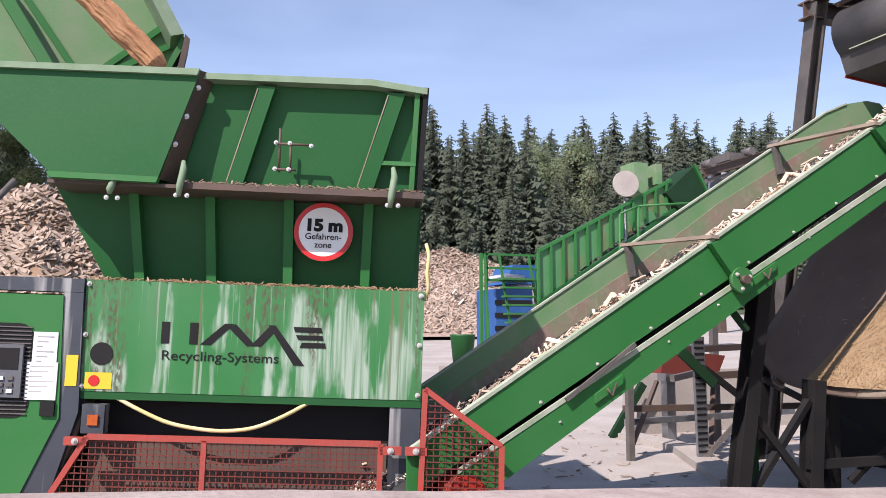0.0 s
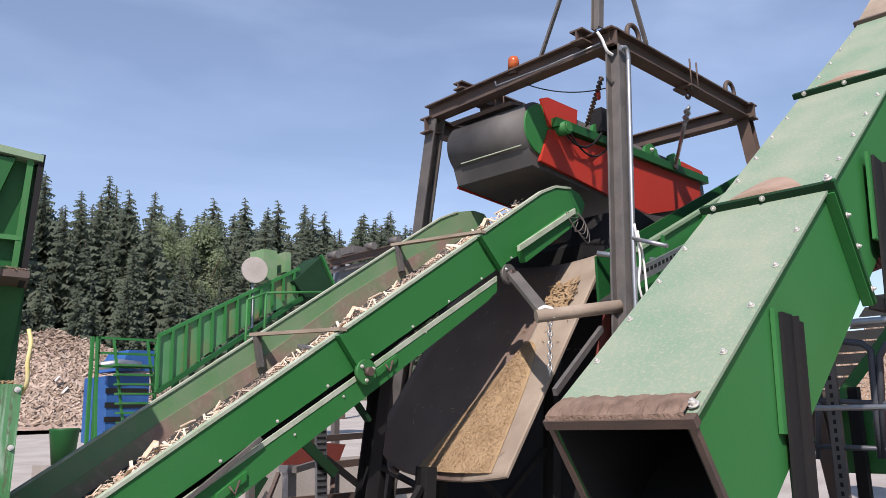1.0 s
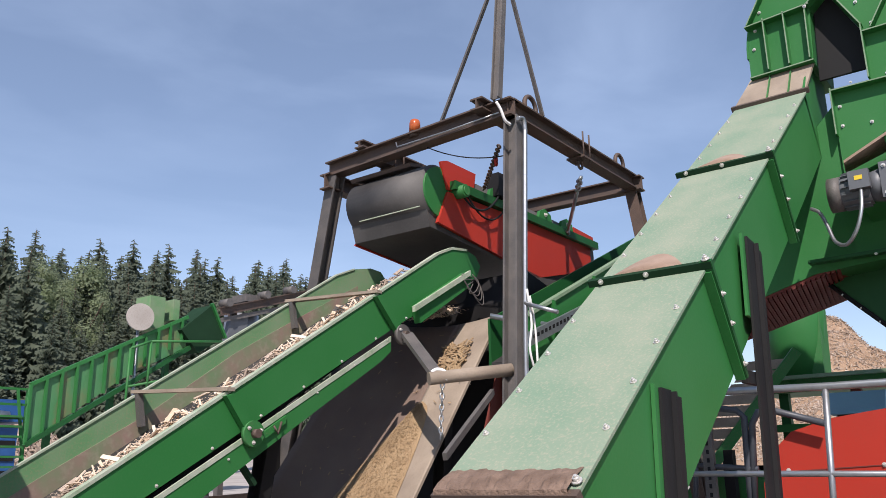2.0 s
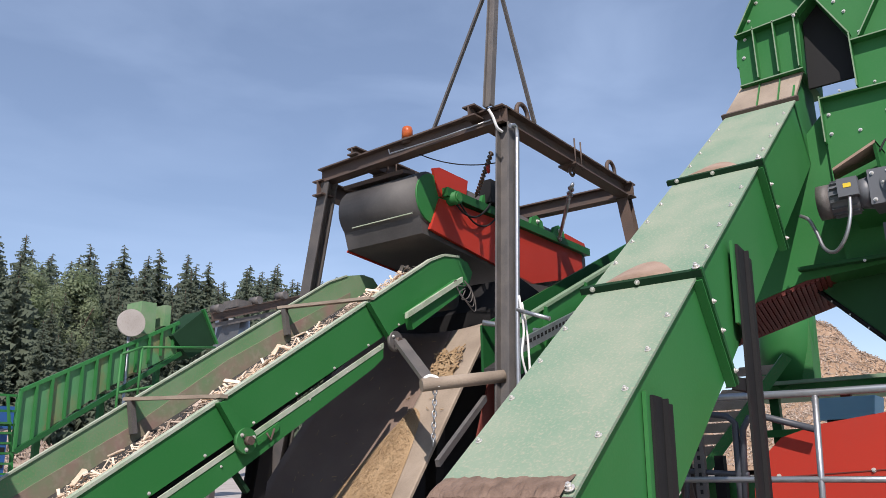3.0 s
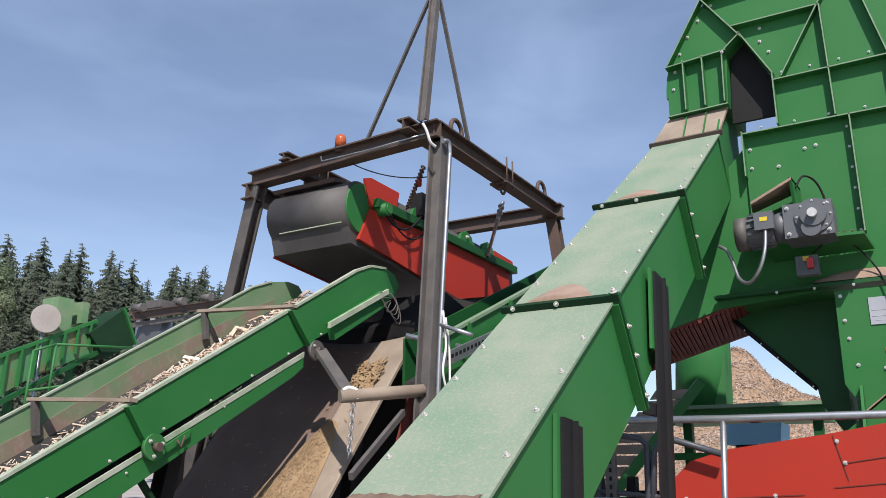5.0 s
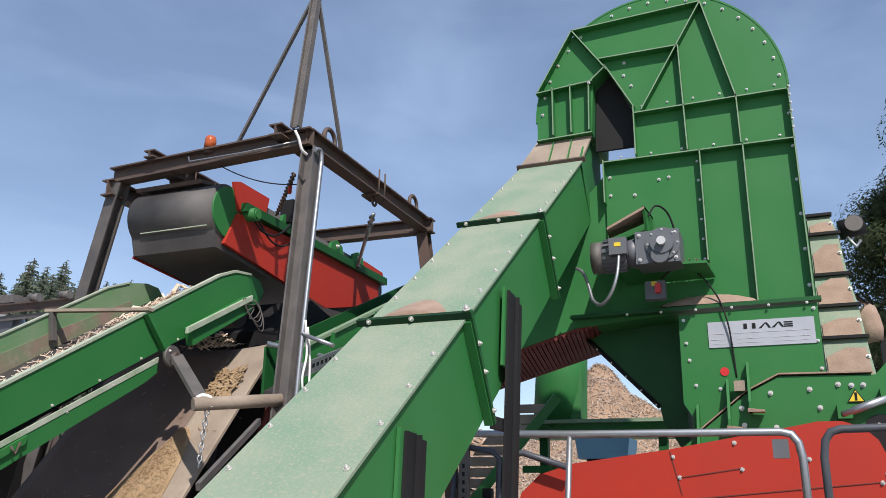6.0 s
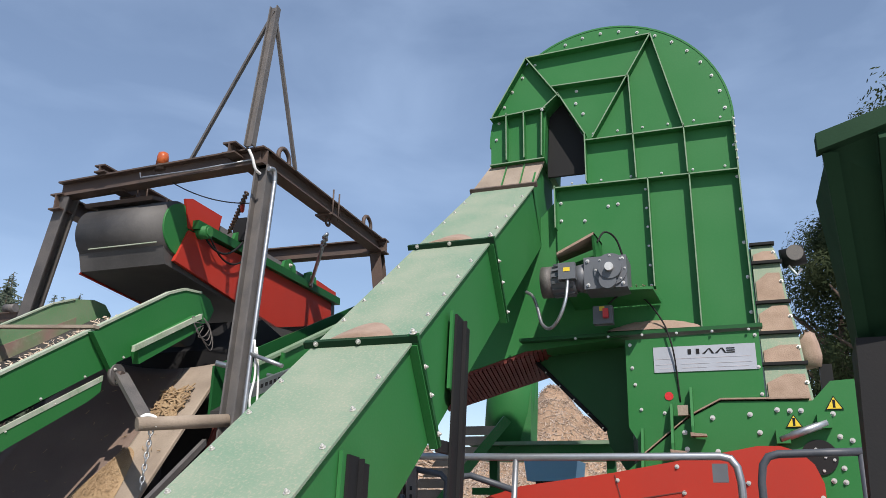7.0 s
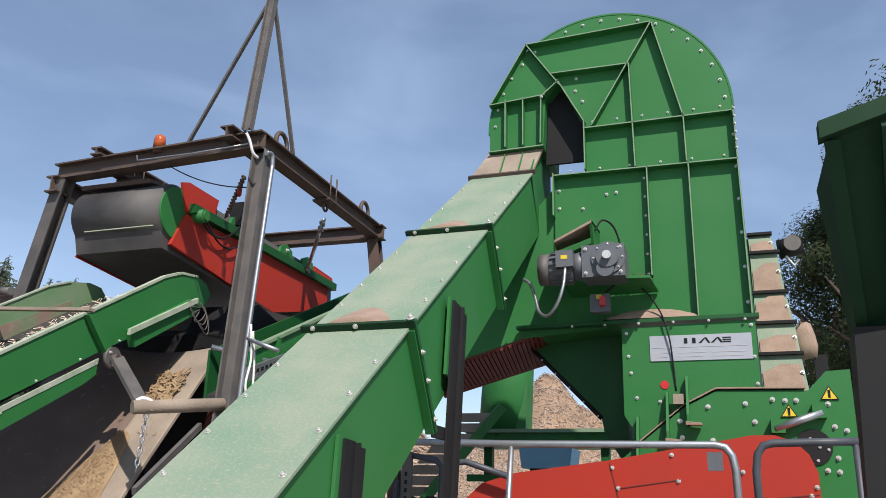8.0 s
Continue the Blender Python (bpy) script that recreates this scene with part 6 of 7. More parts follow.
def build_side_chute():
    t = thing("side_chute", (7.4, -0.45, 1.5), "stepped pale green inclined chute lid beside the tower", "chute")
    rows = [(3.70, -0.31, -0.49), (3.49, -0.31, -0.53), (3.10, -0.305, -0.555), (2.81, -0.30, -0.59), (2.53, -0.30, -0.605), (2.2, -0.30, -0.63)]
    for i, ((z1, a1, b1), (z0, a0, b0)) in enumerate(zip(rows, rows[1:])):
        x1, x0 = 7.62 - 0.13 * i, 7.62 - 0.13 * (i + 1)
        part("lid", prism(bmesh.new(), [(x1, a1, z1), (x1, b1, z1), (x0, b0, z0 + 0.012), (x0, a0, z0 + 0.012)], (0.03, 0, 0.01)), GREEN_DUST, t, "dusty lid section")
        part("flange", box(bmesh.new(), (x1 - 0.05, b1 - 0.02, z1 - 0.012), (x1 + 0.02, a1 + 0.01, z1 + 0.012)), BLACK, t)
        q = 0.55 + 0.3 * ((i * 7) % 3) / 2
        bm = bmesh.new()
        lowl, lowr = Vector((x0, a0 - 0.01, z0 + 0.015)), Vector((x0, b0 + 0.02, z0 + 0.015))
        topl, topr = lowl.lerp(Vector((x1, a1 - 0.01, z1)), q * 0.7), lowr.lerp(Vector((x1, b1 + 0.02, z1)), q)
        prism(bm, [lowl, lowr, topr, lowl.lerp(topr, 0.5) + (topl - lowl) * 0.75, topl], (-0.012, 0, 0.004))
        part("dust_drift", bm, DUST, t)
        bolt(t, ((x1 + x0) / 2 - 0.02, (b1 + b0) / 2 + 0.02, (z1 + z0) / 2), (-0.9, 0, 0.4), 0.8)
    part("box", prism(bmesh.new(), [(7.65, -0.3, 3.68), (7.65, -0.50, 3.68), (7.05, -0.63, 2.2), (7.05, -0.3, 2.2)], (0.5, 0, 0)), GREEN, t)
    bm = bmesh.new()
    pipe(bm, [(7.55, -0.55, 3.53), (7.55, -0.74, 3.56)], 0.085, 18)
    mo = part("small_motor", bm, BLACK, t, "small dark motor", 0.006)
    part("motor_end", pipe(bmesh.new(), [(7.46, -0.66, 3.56), (7.5, -0.66, 3.56)], 0.07, 16), STEEL_GREY, mo)
    bm = bmesh.new()
    pipe(bm, [(7.5, -0.6, 3.45), (7.5, -0.66, 3.36), (7.52, -0.70, 3.42)], 0.014, 8)
    part("lead", bm, GALV, mo)
    bm = bmesh.new()
    rngb = random.Random(2)
    pipe(bm, [(7.7, -0.70, 2.60), (7.7, -0.70, 2.68), (7.7, -0.70, 2.80), (7.7, -0.69, 2.88), (7.7, -0.68, 2.91)], [0.08, 0.10, 0.095, 0.06, 0.02], 12)
    for v in bm.verts:
        v.co += Vector([rngb.uniform(-0.018, 0.018) for _ in range(3)])
    part("sack", bm, DUST, t, "dusty cloth sack")
    part("sack_post", box(bmesh.new(), (7.7, -0.86, 1.6), (7.76, -0.76, 2.62)), BLACK, t)


build_side_chute()


def build_red_guard():
    t = thing("belt_guard", (6.9, 0.8, 0), "bright red sheet metal belt guard", "guard")
    out = [(2.02, 0.55), (2.15, 0.85), (2.14, 1.12), (2.05, 1.35), (1.90, 1.49), (1.62, 1.575), (0.89, 1.675), (-0.05, 1.84), (-0.18, 1.865), (-0.34, 1.865), (-0.47, 1.82), (-0.56, 1.73), (-0.61, 1.60), (-0.62, 0.5), (0.6, 0.4)]
    shell = part("shell", face(bmesh.new(), out, 6.72, 6.90), RED, t, "bright red shell", 0.006)
    for a, b in (((0.87, 1.66), (0.80, 1.35)), ((0.80, 1.47), (0.35, 1.54)), ((1.98, 1.2), (1.1, 1.25)), ((0.9, 1.3), (-0.6, 1.45))):
        part("seam", bar(bmesh.new(), (6.717, *a), (6.717, *b), 0.007, 0.006, (1, 0, 0)), RED_DARK, shell)
    for y, z in ((0.85, 1.62), (0.81, 1.47), (0.36, 1.53), (0.40, 1.72), (1.95, 1.21), (-0.1, 1.6), (-0.59, 1.5), (1.3, 1.24), (-0.28, 1.80), (-0.55, 1.44)):
        bolt(t, (6.72, y, z), (-1, 0, 0), 0.8)
    part("foot", box(bmesh.new(), (6.74, 0.2, -0.088), (6.88, 1.6, 0.6)), BLACK, t)
    return t


resize(build_red_guard(), 0.937, PIVOT_LATE)


# ---- platform railings ----
def build_railing(label, runs, mat):
    t = thing("railing", (5.5, runs[0][0][1], 0), label, "railing", "tube railings of the platform")
    for i, pts in enumerate(runs):
        bm = bmesh.new()
        pipe(bm, pts, 0.024 if i == 0 else 0.019, 12)
        part("rail" if i == 0 or abs(pts[0][2] - pts[-1][2]) < 0.2 else "post", bm, mat, t)
    return t


X = 5.5
build_railing("galvanised tube railing of the platform", [
    [(X, 3.05, 1.74), (X, 1.34, 1.71), (X, 0.06, 1.705), (X, 0.0, 1.69), (X, -0.035, 1.64), (X, -0.05, 1.55), (X, -0.06, 0.55)],
    [(X, 1.34, 1.70), (X, 1.41, 0.5)], [(X, 3.05, 1.22), (X, 1.34, 1.20), (X, -0.05, 1.18)], [(X, 2.55, 1.72), (X, 2.55, 0.5)]], GALV)
build_railing("dark grey tube railing of the platform", [
    [(X, -0.17, 0.55), (X, -0.165, 1.55), (X, -0.18, 1.65), (X, -0.215, 1.70), (X, -0.27, 1.715), (X, -0.50, 1.72), (X, -0.74, 1.725)], [(X, -0.72, 1.72), (X, -0.72, 0.5)]], RAIL_GREY)
build_railing("galvanised tube railing behind the elevator", [
    [(6.20, 2.33, 1.68), (6.20, 2.11, 1.64), (6.20, 2.06, 1.59), (6.20, 2.07, 1.28), (6.20, 2.08, 0.87)],
    [(6.20, 2.54, 1.27), (6.20, 2.00, 1.23)], [(6.20, 2.57, 0.95), (6.20, 1.95, 0.93)]], RAIL_GREY)
build_railing("looped grey tube railing of the stairs", [
    [(6.20, 2.06, 0.87), (6.20, 2.01, 1.54), (6.20, 1.96, 1.62), (6.20, 1.87, 1.63), (6.20, 1.52, 1.52)], [(6.20, 2.42, 1.49), (6.20, 2.49, 0.86)]], RAIL_GREY)
t = thing("perforated_upright", (6.19, 2.34, 0), "grey perforated steel upright behind the elevator", "post")
upright_ = part("web", box(bmesh.new(), (6.17, 2.30, 0.0), (6.21, 2.38, 1.69)), STEEL_GREY, t)
for i in range(18):
    part("hole", box(bmesh.new(), (6.166, 2.33, 0.50 + 0.06 * i), (6.1695, 2.35, 0.53 + 0.06 * i)), BLACK, upright_)
bm = bmesh.new()
box(bm, (X - 0.03, 0.02, 1.55), (X + 0.0, 0.11, 1.66))
solo("switch_box", bm, GREY_PAINT, "small grey switch box on the railing", "switch box", "", "", 0.004)
t = thing("platform", (6.0, 1.0, 0), "dark steel platform floor on legs", "platform")
part("deck", box(bmesh.new(), (5.42, -1.2, 0.42), (6.2, 3.3, 0.5)), BLACK, t)
for y in (-1.0, 1.0, 3.1):
    for x in (5.5, 6.1):
        part("leg", box(bmesh.new(), (x - 0.04, y - 0.04, 0), (x + 0.04, y + 0.04, 0.42)), BLACK, t)


# ---- hopper by the tower ----
def build_hopper():
    t = thing("dark_hopper", (5.0, -1.6, 0), "feed hopper in shade-darkened green seen from below its rim", "hopper")
    # rim and walls: the shade on them is put into the green itself
    part("rim", prism(bmesh.new(), [(4.75, -0.63, 3.33), (4.75, -2.6, 3.95), (4.75, -2.6, 4.05), (4.75, -0.63, 3.435)], (0.10, 0, 0)), GREEN_SHADED, t, "flat rim in shade-darkened green", 0.006)
    part("slope_wall", prism(bmesh.new(), [(4.83, -0.69, 3.36), (4.83, -2.5, 3.9), (5.75, -2.5, 2.4), (5.75, -0.86, 2.40)], (0.02, 0, 0.01)), GREEN_SHADED, t, "sloping wall with its shade in the colour")
    part("corner_post", prism(bmesh.new(), [(4.80, -0.66, 3.33), (4.80, -0.74, 3.33), (5.72, -0.90, 2.40), (5.72, -0.83, 2.40)], (0.05, 0, 0.02)), GREEN_SHADED, t)
    part("rib", prism(bmesh.new(), [(4.80, -0.95, 3.42), (4.80, -1.0, 3.42), (5.68, -1.06, 2.4), (5.68, -1.02, 2.4)], (-0.03, 0, -0.05)), GREEN_SHADED, t)
    part("side_wall", prism(bmesh.new(), [(4.83, -0.68, 3.33), (5.6, -0.68, 3.33), (6.2, -0.86, 2.4), (5.75, -0.86, 2.4)], (0, -0.02, 0)), GREEN_SHADED, t)
    part("base", prism(bmesh.new(), [(5.6, -0.80, 2.42), (6.2, -0.84, 2.42), (6.2, -0.80, 0.5), (5.6, -0.72, 0.5)], (0, -1.6, 0)), BLACK, t, "dark lower casing")
    part("leg", box(bmesh.new(), (5.65, -2.2, -0.87), (6.1, -0.85, 0.55)), BLACK, t)
    return t


resize(build_hopper(), 0.6, PIVOT_LATE)


# ---- yard behind: conveyors, stairs, machines ----
def build_far_conveyor():
    t = thing("far_conveyor", (11.5, 20, 0.4), "green ribbed conveyor rising across the yard", "conveyor")
    a, b, c, d = (10.0, 3.41), (14.3, 5.62), (14.3, 4.75), (10.0, 2.0)
    part("side_wall", prism(bmesh.new(), [(a[0], 20, a[1]), (b[0], 20, b[1]), (c[0], 20, c[1]), (12.4, 20, 3.72), (d[0], 20, d[1])], (0, 0.05, 0)), GREEN_HAZE, t, "ribbed green wall with rust runs")
    part("top_edge", bar(bmesh.new(), (a[0], 19.97, a[1]), (b[0], 19.97, b[1]), 0.1, 0.09), GREEN, t)
    part("low_edge", bar(bmesh.new(), (d[0], 19.95, d[1]), (14.4, 19.95, 4.75), 0.12, 0.12), GREEN_DARK, t)
    for i in range(12):
        k = i / 11.5
        x = a[0] + 4.3 * k
        z1, z0 = a[1] + 2.21 * k, max(d[1] + 2.75 * k * 1.0, 2.0 + 0.7 * (x - 10))
        part("rib", bar(bmesh.new(), (x, 19.94, z1), (x, 19.94, min(z0, z1 - 0.2)), 0.07, 0.06, (1, 0, 0)), GREEN, t)
    # the head's shade is painted in with the darkened green
    part("chute_head", prism(bmesh.new(), [(14.0, 19.8, 5.2), (15.0, 19.8, 6.05), (15.5, 19.8, 5.15), (14.6, 19.8, 4.6)], (0, 0.9, 0)), GREEN_SHADED, t, "chute head in shade-darkened green")
    part("chute_lip", bar(bmesh.new(), (14.95, 19.78, 6.08), (15.5, 19.78, 5.12), 0.06, 0.14, (0, 1, 0)), GREEN, t)
    part("drive_box", box(bmesh.new(), (13.15, 20.1, 5.2), (13.62, 20.8, 6.1)), GREEN_RUBBED, t, "green drive box", 0.02)
    part("drive_box", box(bmesh.new(), (13.9, 20.1, 5.5), (14.1, 20.8, 6.1)), GREEN_RUBBED, t, "", 0.02)
    for p0, p1 in (((12.4, 19.7, 4.5), (13.0, 19.7, 4.75)), ((13.0, 19.7, 4.75), (15.4, 19.7, 5.0)), ((12.4, 19.7, 4.5), (12.35, 19.7, 2.5)), ((13.0, 19.7, 4.75), (12.95, 19.7, 3.3)), ((12.4, 19.7, 3.5), (15.0, 19.7, 4.1))):
        bm = bmesh.new()
        pipe(bm, [p0, p1], 0.034, 8)
        part("handrail", bm, GREEN_WORN, t, "green walkway handrail")
    for x in (10.6, 12.2, 13.8):
        part("support_leg", box(bmesh.new(), (x, 20.2, 0.3), (x + 0.14, 20.34, 2.0 + 0.68 * (x - 10))), GREEN_DARK, t)


build_far_conveyor()


def build_mirror():
    t = thing("yard_mirror", (12.75, 20, 0.4), "round white backed yard mirror on a post", "mirror")
    part("disc", pipe(bmesh.new(), [(12.72, 19.85, 5.40), (12.74, 19.93, 5.40)], 0.37, 32), CONCRETE, t, "pale round disc", 0.01)
    part("post", pipe(bmesh.new(), [(12.74, 19.98, 0.4), (12.74, 19.98, 5.5)], 0.035, 10), GALV, t)


build_mirror()


def build_stairs():
    t = thing("yard_stairs", (10.0, 22, 0.5), "green steel stairs with handrails", "stairs")
    for x in (9.3, 9.75, 10.7):
        part("rail", bar(bmesh.new(), (x, 22, 3.5), (x + 0.35 * (x > 9.5), 21.7, 0.6), 0.06, 0.06, (0, 1, 0)), GREEN, t)
    for x in (9.36, 11.0, 9.2):
        part("post", box(bmesh.new(), (x - 0.04, 22, 0.4), (x + 0.04, 22.08, 3.52)), GREEN, t)
    for i in range(9):
        part("tread", box(bmesh.new(), (9.75 + 0.03 * i, 21.7, 2.75 - 0.25 * i), (10.75 + 0.02 * i, 22.0, 2.80 - 0.25 * i)), GREEN_WORN, t, "", 0.004)
    for z in (3.5, 3.1, 2.75):
        part("rail", box(bmesh.new(), (9.3, 22.0, z - 0.03), (11.1, 22.06, z + 0.03)), GREEN, t)


build_stairs()


def build_blue_machine():
    t = thing("blue_compressor", (10.7, 24, 0.5), "blue machine cabinet behind the stairs", "machine")
    part("cabinet", box(bmesh.new(), (10.35, 23.6, 0.5), (11.6, 25.2, 2.6)), BLUE, t, "blue cabinet", 0.06)
    part("hood", prism(bmesh.new(), [(10.6, 23.5, 2.75), (11.9, 23.5, 2.75), (11.8, 23.5, 3.35), (10.9, 23.5, 3.35)], (0, 1.4, 0)), BLUE, t, "", 0.05)
    part("pipes", pipe(bmesh.new(), [(10.0, 23.4, 2.85), (10.6, 23.4, 2.95), (11.2, 23.4, 2.9)], 0.12, 12), GALV, t)
    for i in range(4):
        part("panel_bar", box(bmesh.new(), (10.3, 23.57, 0.9 + 0.4 * i), (11.55, 23.6, 1.05 + 0.4 * i)), BLACK, t)


build_blue_machine()

bm = bmesh.new()
pipe(bm, [(5.5, 14.0, 0.62), (5.5, 14.0, 1.14), (5.5, 14.0, 1.18)], [0.17, 0.225, 0.235], 24)
solo("plastic_tub", bm, GREEN_DARK, "dark green plastic tub on a concrete block", "tub")
bm = bmesh.new()
box(bm, (5.15, 13.7, 0.1), (5.75, 14.3, 0.615))
solo("concrete_block", bm, CONCRETE, "pale concrete block in the yard", "block", "", "", 0.02)


def build_far_beams():
    t = thing("steel_structure", (24, 30, 1.0), "grey steel beams and machine parts across the yard", "steelwork")
    part("beam", ibeam(bmesh.new(), (23.2, 30, 8.3), (30, 30, 10.4), 0.4, 0.3, 0.05), STEEL, t)
    part("lower_beam", bar(bmesh.new(), (23.2, 30, 7.9), (29, 30, 9.6), 0.1, 0.2), STEEL_GREY, t)
    for x, z in ((23.4, 8.7), (25.6, 9.4), (27.2, 9.9)):
        part("roller", pipe(bmesh.new(), [(x, 29.6, z), (x, 30.2, z)], 0.19, 16), STEEL_GREY, t)
    part("casing", box(bmesh.new(), (24.6, 30, 9.0), (26.2, 31, 9.35)), STEEL_GREY, t, "", 0.03)
    part("bracket", prism(bmesh.new(), [(23.5, 30.1, 6.4), (24.6, 30.1, 6.4), (24.9, 30.1, 8.3), (23.9, 30.1, 8.1)], (0, 0.3, 0)), GREY_PAINT, t, "pale grey bracket")
    part("tank", pipe(bmesh.new(), [(25.2, 31, 6.0), (25.2, 31, 8.5)], 0.8, 20), GALV, t)
    for x in (24.0, 28.0):
        part("column", box(bmesh.new(), (x, 30.2, 0.8), (x + 0.3, 30.5, 8.6)), STEEL, t)


build_far_beams()


# ---- piles of wood waste ----
def heap(name, cx, cy, rx, ry, h, mat, shard_mat, label, n, size, seed, base=None, power=1.3):
    base = ground_height(cx, cy) - 0.05 if base is None else base
    rng = random.Random(seed)

    def hgt(u, v):
        r = math.hypot(u, v)
        k = max(0.0, 1 - r ** power)
        return base + h * k * (1 + 0.28 * noise.noise((u * 2.2 + seed, v * 2.2, 1)) + 0.14 * noise.noise((u * 7 + seed, v * 7, 2)))
    t = thing(name, (cx, cy, base), label, "wood pile")
    bm = bmesh.new()
    n_u = 64
    rows = [[bm.verts.new((cx + rx * (2 * i / n_u - 1), cy + ry * (2 * j / n_u - 1), hgt(2 * i / n_u - 1, 2 * j / n_u - 1))) for i in range(n_u + 1)] for j in range(n_u + 1)]
    for a, b in zip(rows, rows[1:]):
        for i in range(n_u):
            bm.faces.new((a[i], a[i + 1], b[i + 1], b[i])).smooth = True
    part("mound", bm, mat, t)
    bm = bmesh.new()

    def place(r):
        a, q = r.uniform(0, 2 * math.pi), math.sqrt(r.random()) * 0.97
        u, v = q * math.cos(a), q * math.sin(a)
        return Vector((cx + rx * u, cy + ry * v, hgt(u, v) + size * 0.1)), (u, v, 0.8)
    shards(bm, n, place, size, rng, 0.5)
    tagged(part("litter", bm, shard_mat, t), kind="stuff")
    return t


heap("wood_waste_pile", 13.6, 37.5, 9.0, 7.0, 4.0, PILE_PALE, CHIP, "large pile of grey-brown shredded wood", 15000, 0.34, 4, 1.1)
heap("wood_waste_pile", -0.6, 13.4, 4.0, 3.8, 3.45, PILE, CHIP, "pile of broken planks behind the shredder", 20000, 0.19, 7, 0.0, 1.6)
heap("wood_waste_pile", 41.0, 8.6, 9.0, 9.0, 6.0, PILE, CHIP, "tall pile of brown wood chips", 30000, 0.17, 12, 1.2, 1.1)
heap("wood_waste_pile", 40.0, 17.0, 6.0, 7.0, 4.4, PILE, CHIP, "low pile of brown wood chips", 2200, 0.40, 15, 1.4, 1.1)
bm = bmesh.new()
for x, y, z, w, d in ((12.75, 32.2, 2.15, 0.55, 0.30), (12.35, 32.6, 3.0, 0.30, 0.22), (13.3, 32.2, 1.9, 0.30, 0.2), (12.55, 32.3, 2.55, 0.22, 0.3)):
    box(bm, (-w / 2, -d / 2, -0.03), (w / 2, d / 2, 0.03), pose(x, y, z, 50, 8, 20 * x))
solo("white_scrap", bm, WHITE, "white scrap sheets lying on the pile", "scrap")
bm = bmesh.new()
pipe(bm, [(-2.1, 9.2, 1.5), (-1.15, 9.2, 2.72)], 0.035, 8)
solo("leaning_pole", bm, STEEL_GREY, "grey pole leaning at the plank pile", "pole")


# ---- behind the elevator: duct, conveyor, blue motor ----
def build_duct():
    t = thing("green_duct", (10, 2.6, 0.8), "green round duct on a conveyor frame", "duct")
    part("pipe", pipe(bmesh.new(), [(10.1, 2.62, 2.15), (10.0, 2.56, 2.6), (9.9, 2.45, 3.6)], 0.30, 24), GREEN, t, "green round pipe")
    part("plate", face(bmesh.new(), [(2.40, 2.15), (2.28, 2.15), (2.24, 3.2), (2.36, 3.3)], 9.85, 10.2), GREEN_WORN, t)
    part("trough", box(bmesh.new(), (9.8, 1.25, 2.02), (10.6, 3.0, 2.16)), GREEN_WORN, t, "green trough", 0.01)
    part("trough_lip", box(bmesh.new(), (9.72, 1.2, 2.16), (9.85, 3.0, 2.20)), RIM, t)
    for y in (1.35, 2.0, 2.75):
        part("leg", box(bmesh.new(), (9.9, y - 0.05, 0), (10.0, y + 0.05, 2.02)), GREEN_DARK if y != 2.0 else RED_DARK, t)
    part("cross_rail", box(bmesh.new(), (9.85, 1.2, 1.6), (9.95, 3.0, 1.68)), GREEN, t)


build_duct()
t = thing("blue_motor", (9.0, 1.85, 0), "pale blue motor housing on a stand", "motor")
part("housing", prism(bmesh.new(), [(9.0, 1.60, 1.72), (9.0, 2.12, 1.72), (9.0, 2.15, 1.93), (9.0, 1.57, 1.93)], (0.5, 0, 0)), BLUE_PALE, t, "", 0.02)
part("stand", box(bmesh.new(), (9.1, 1.65, 0), (9.4, 2.05, 1.72)), BLACK, t)


def build_step_conveyor():
    t = thing("cleated_conveyor", (8.5, 3.4, 0.5), "pale green cleated conveyor behind the railing", "conveyor")
    for i in range(12):
        k = i / 12
        part("cleat", prism(bmesh.new(), [(8.3 + 0.5 * k, 3.78 - 1.05 * k, 0.95 + 1.35 * k), (8.3 + 0.5 * k, 3.42 - 1.05 * k, 0.95 + 1.35 * k), (8.33 + 0.5 * k, 3.36 - 1.05 * k, 1.045 + 1.35 * k), (8.33 + 0.5 * k, 3.72 - 1.05 * k, 1.045 + 1.35 * k)], (0.03, 0, 0)), RUBBER_DUST, t)
    part("side_rail", bar(bmesh.new(), (8.25, 3.36, 0.9), (8.8, 2.28, 2.35), 0.07, 0.1), GREEN_WORN, t, "pale green side rail")
    part("frame", bar(bmesh.new(), (8.5, 3.6, 0.4), (8.6, 3.2, 1.4), 0.07, 0.07), BLACK, t)
    part("frame", box(bmesh.new(), (8.4, 2.9, 0.0), (8.5, 3.0, 1.4)), BLACK, t)
    part("cover", box(bmesh.new(), (8.6, 2.5, 0.6), (9.0, 3.3, 1.2)), GREEN_WORN, t)


build_step_conveyor()


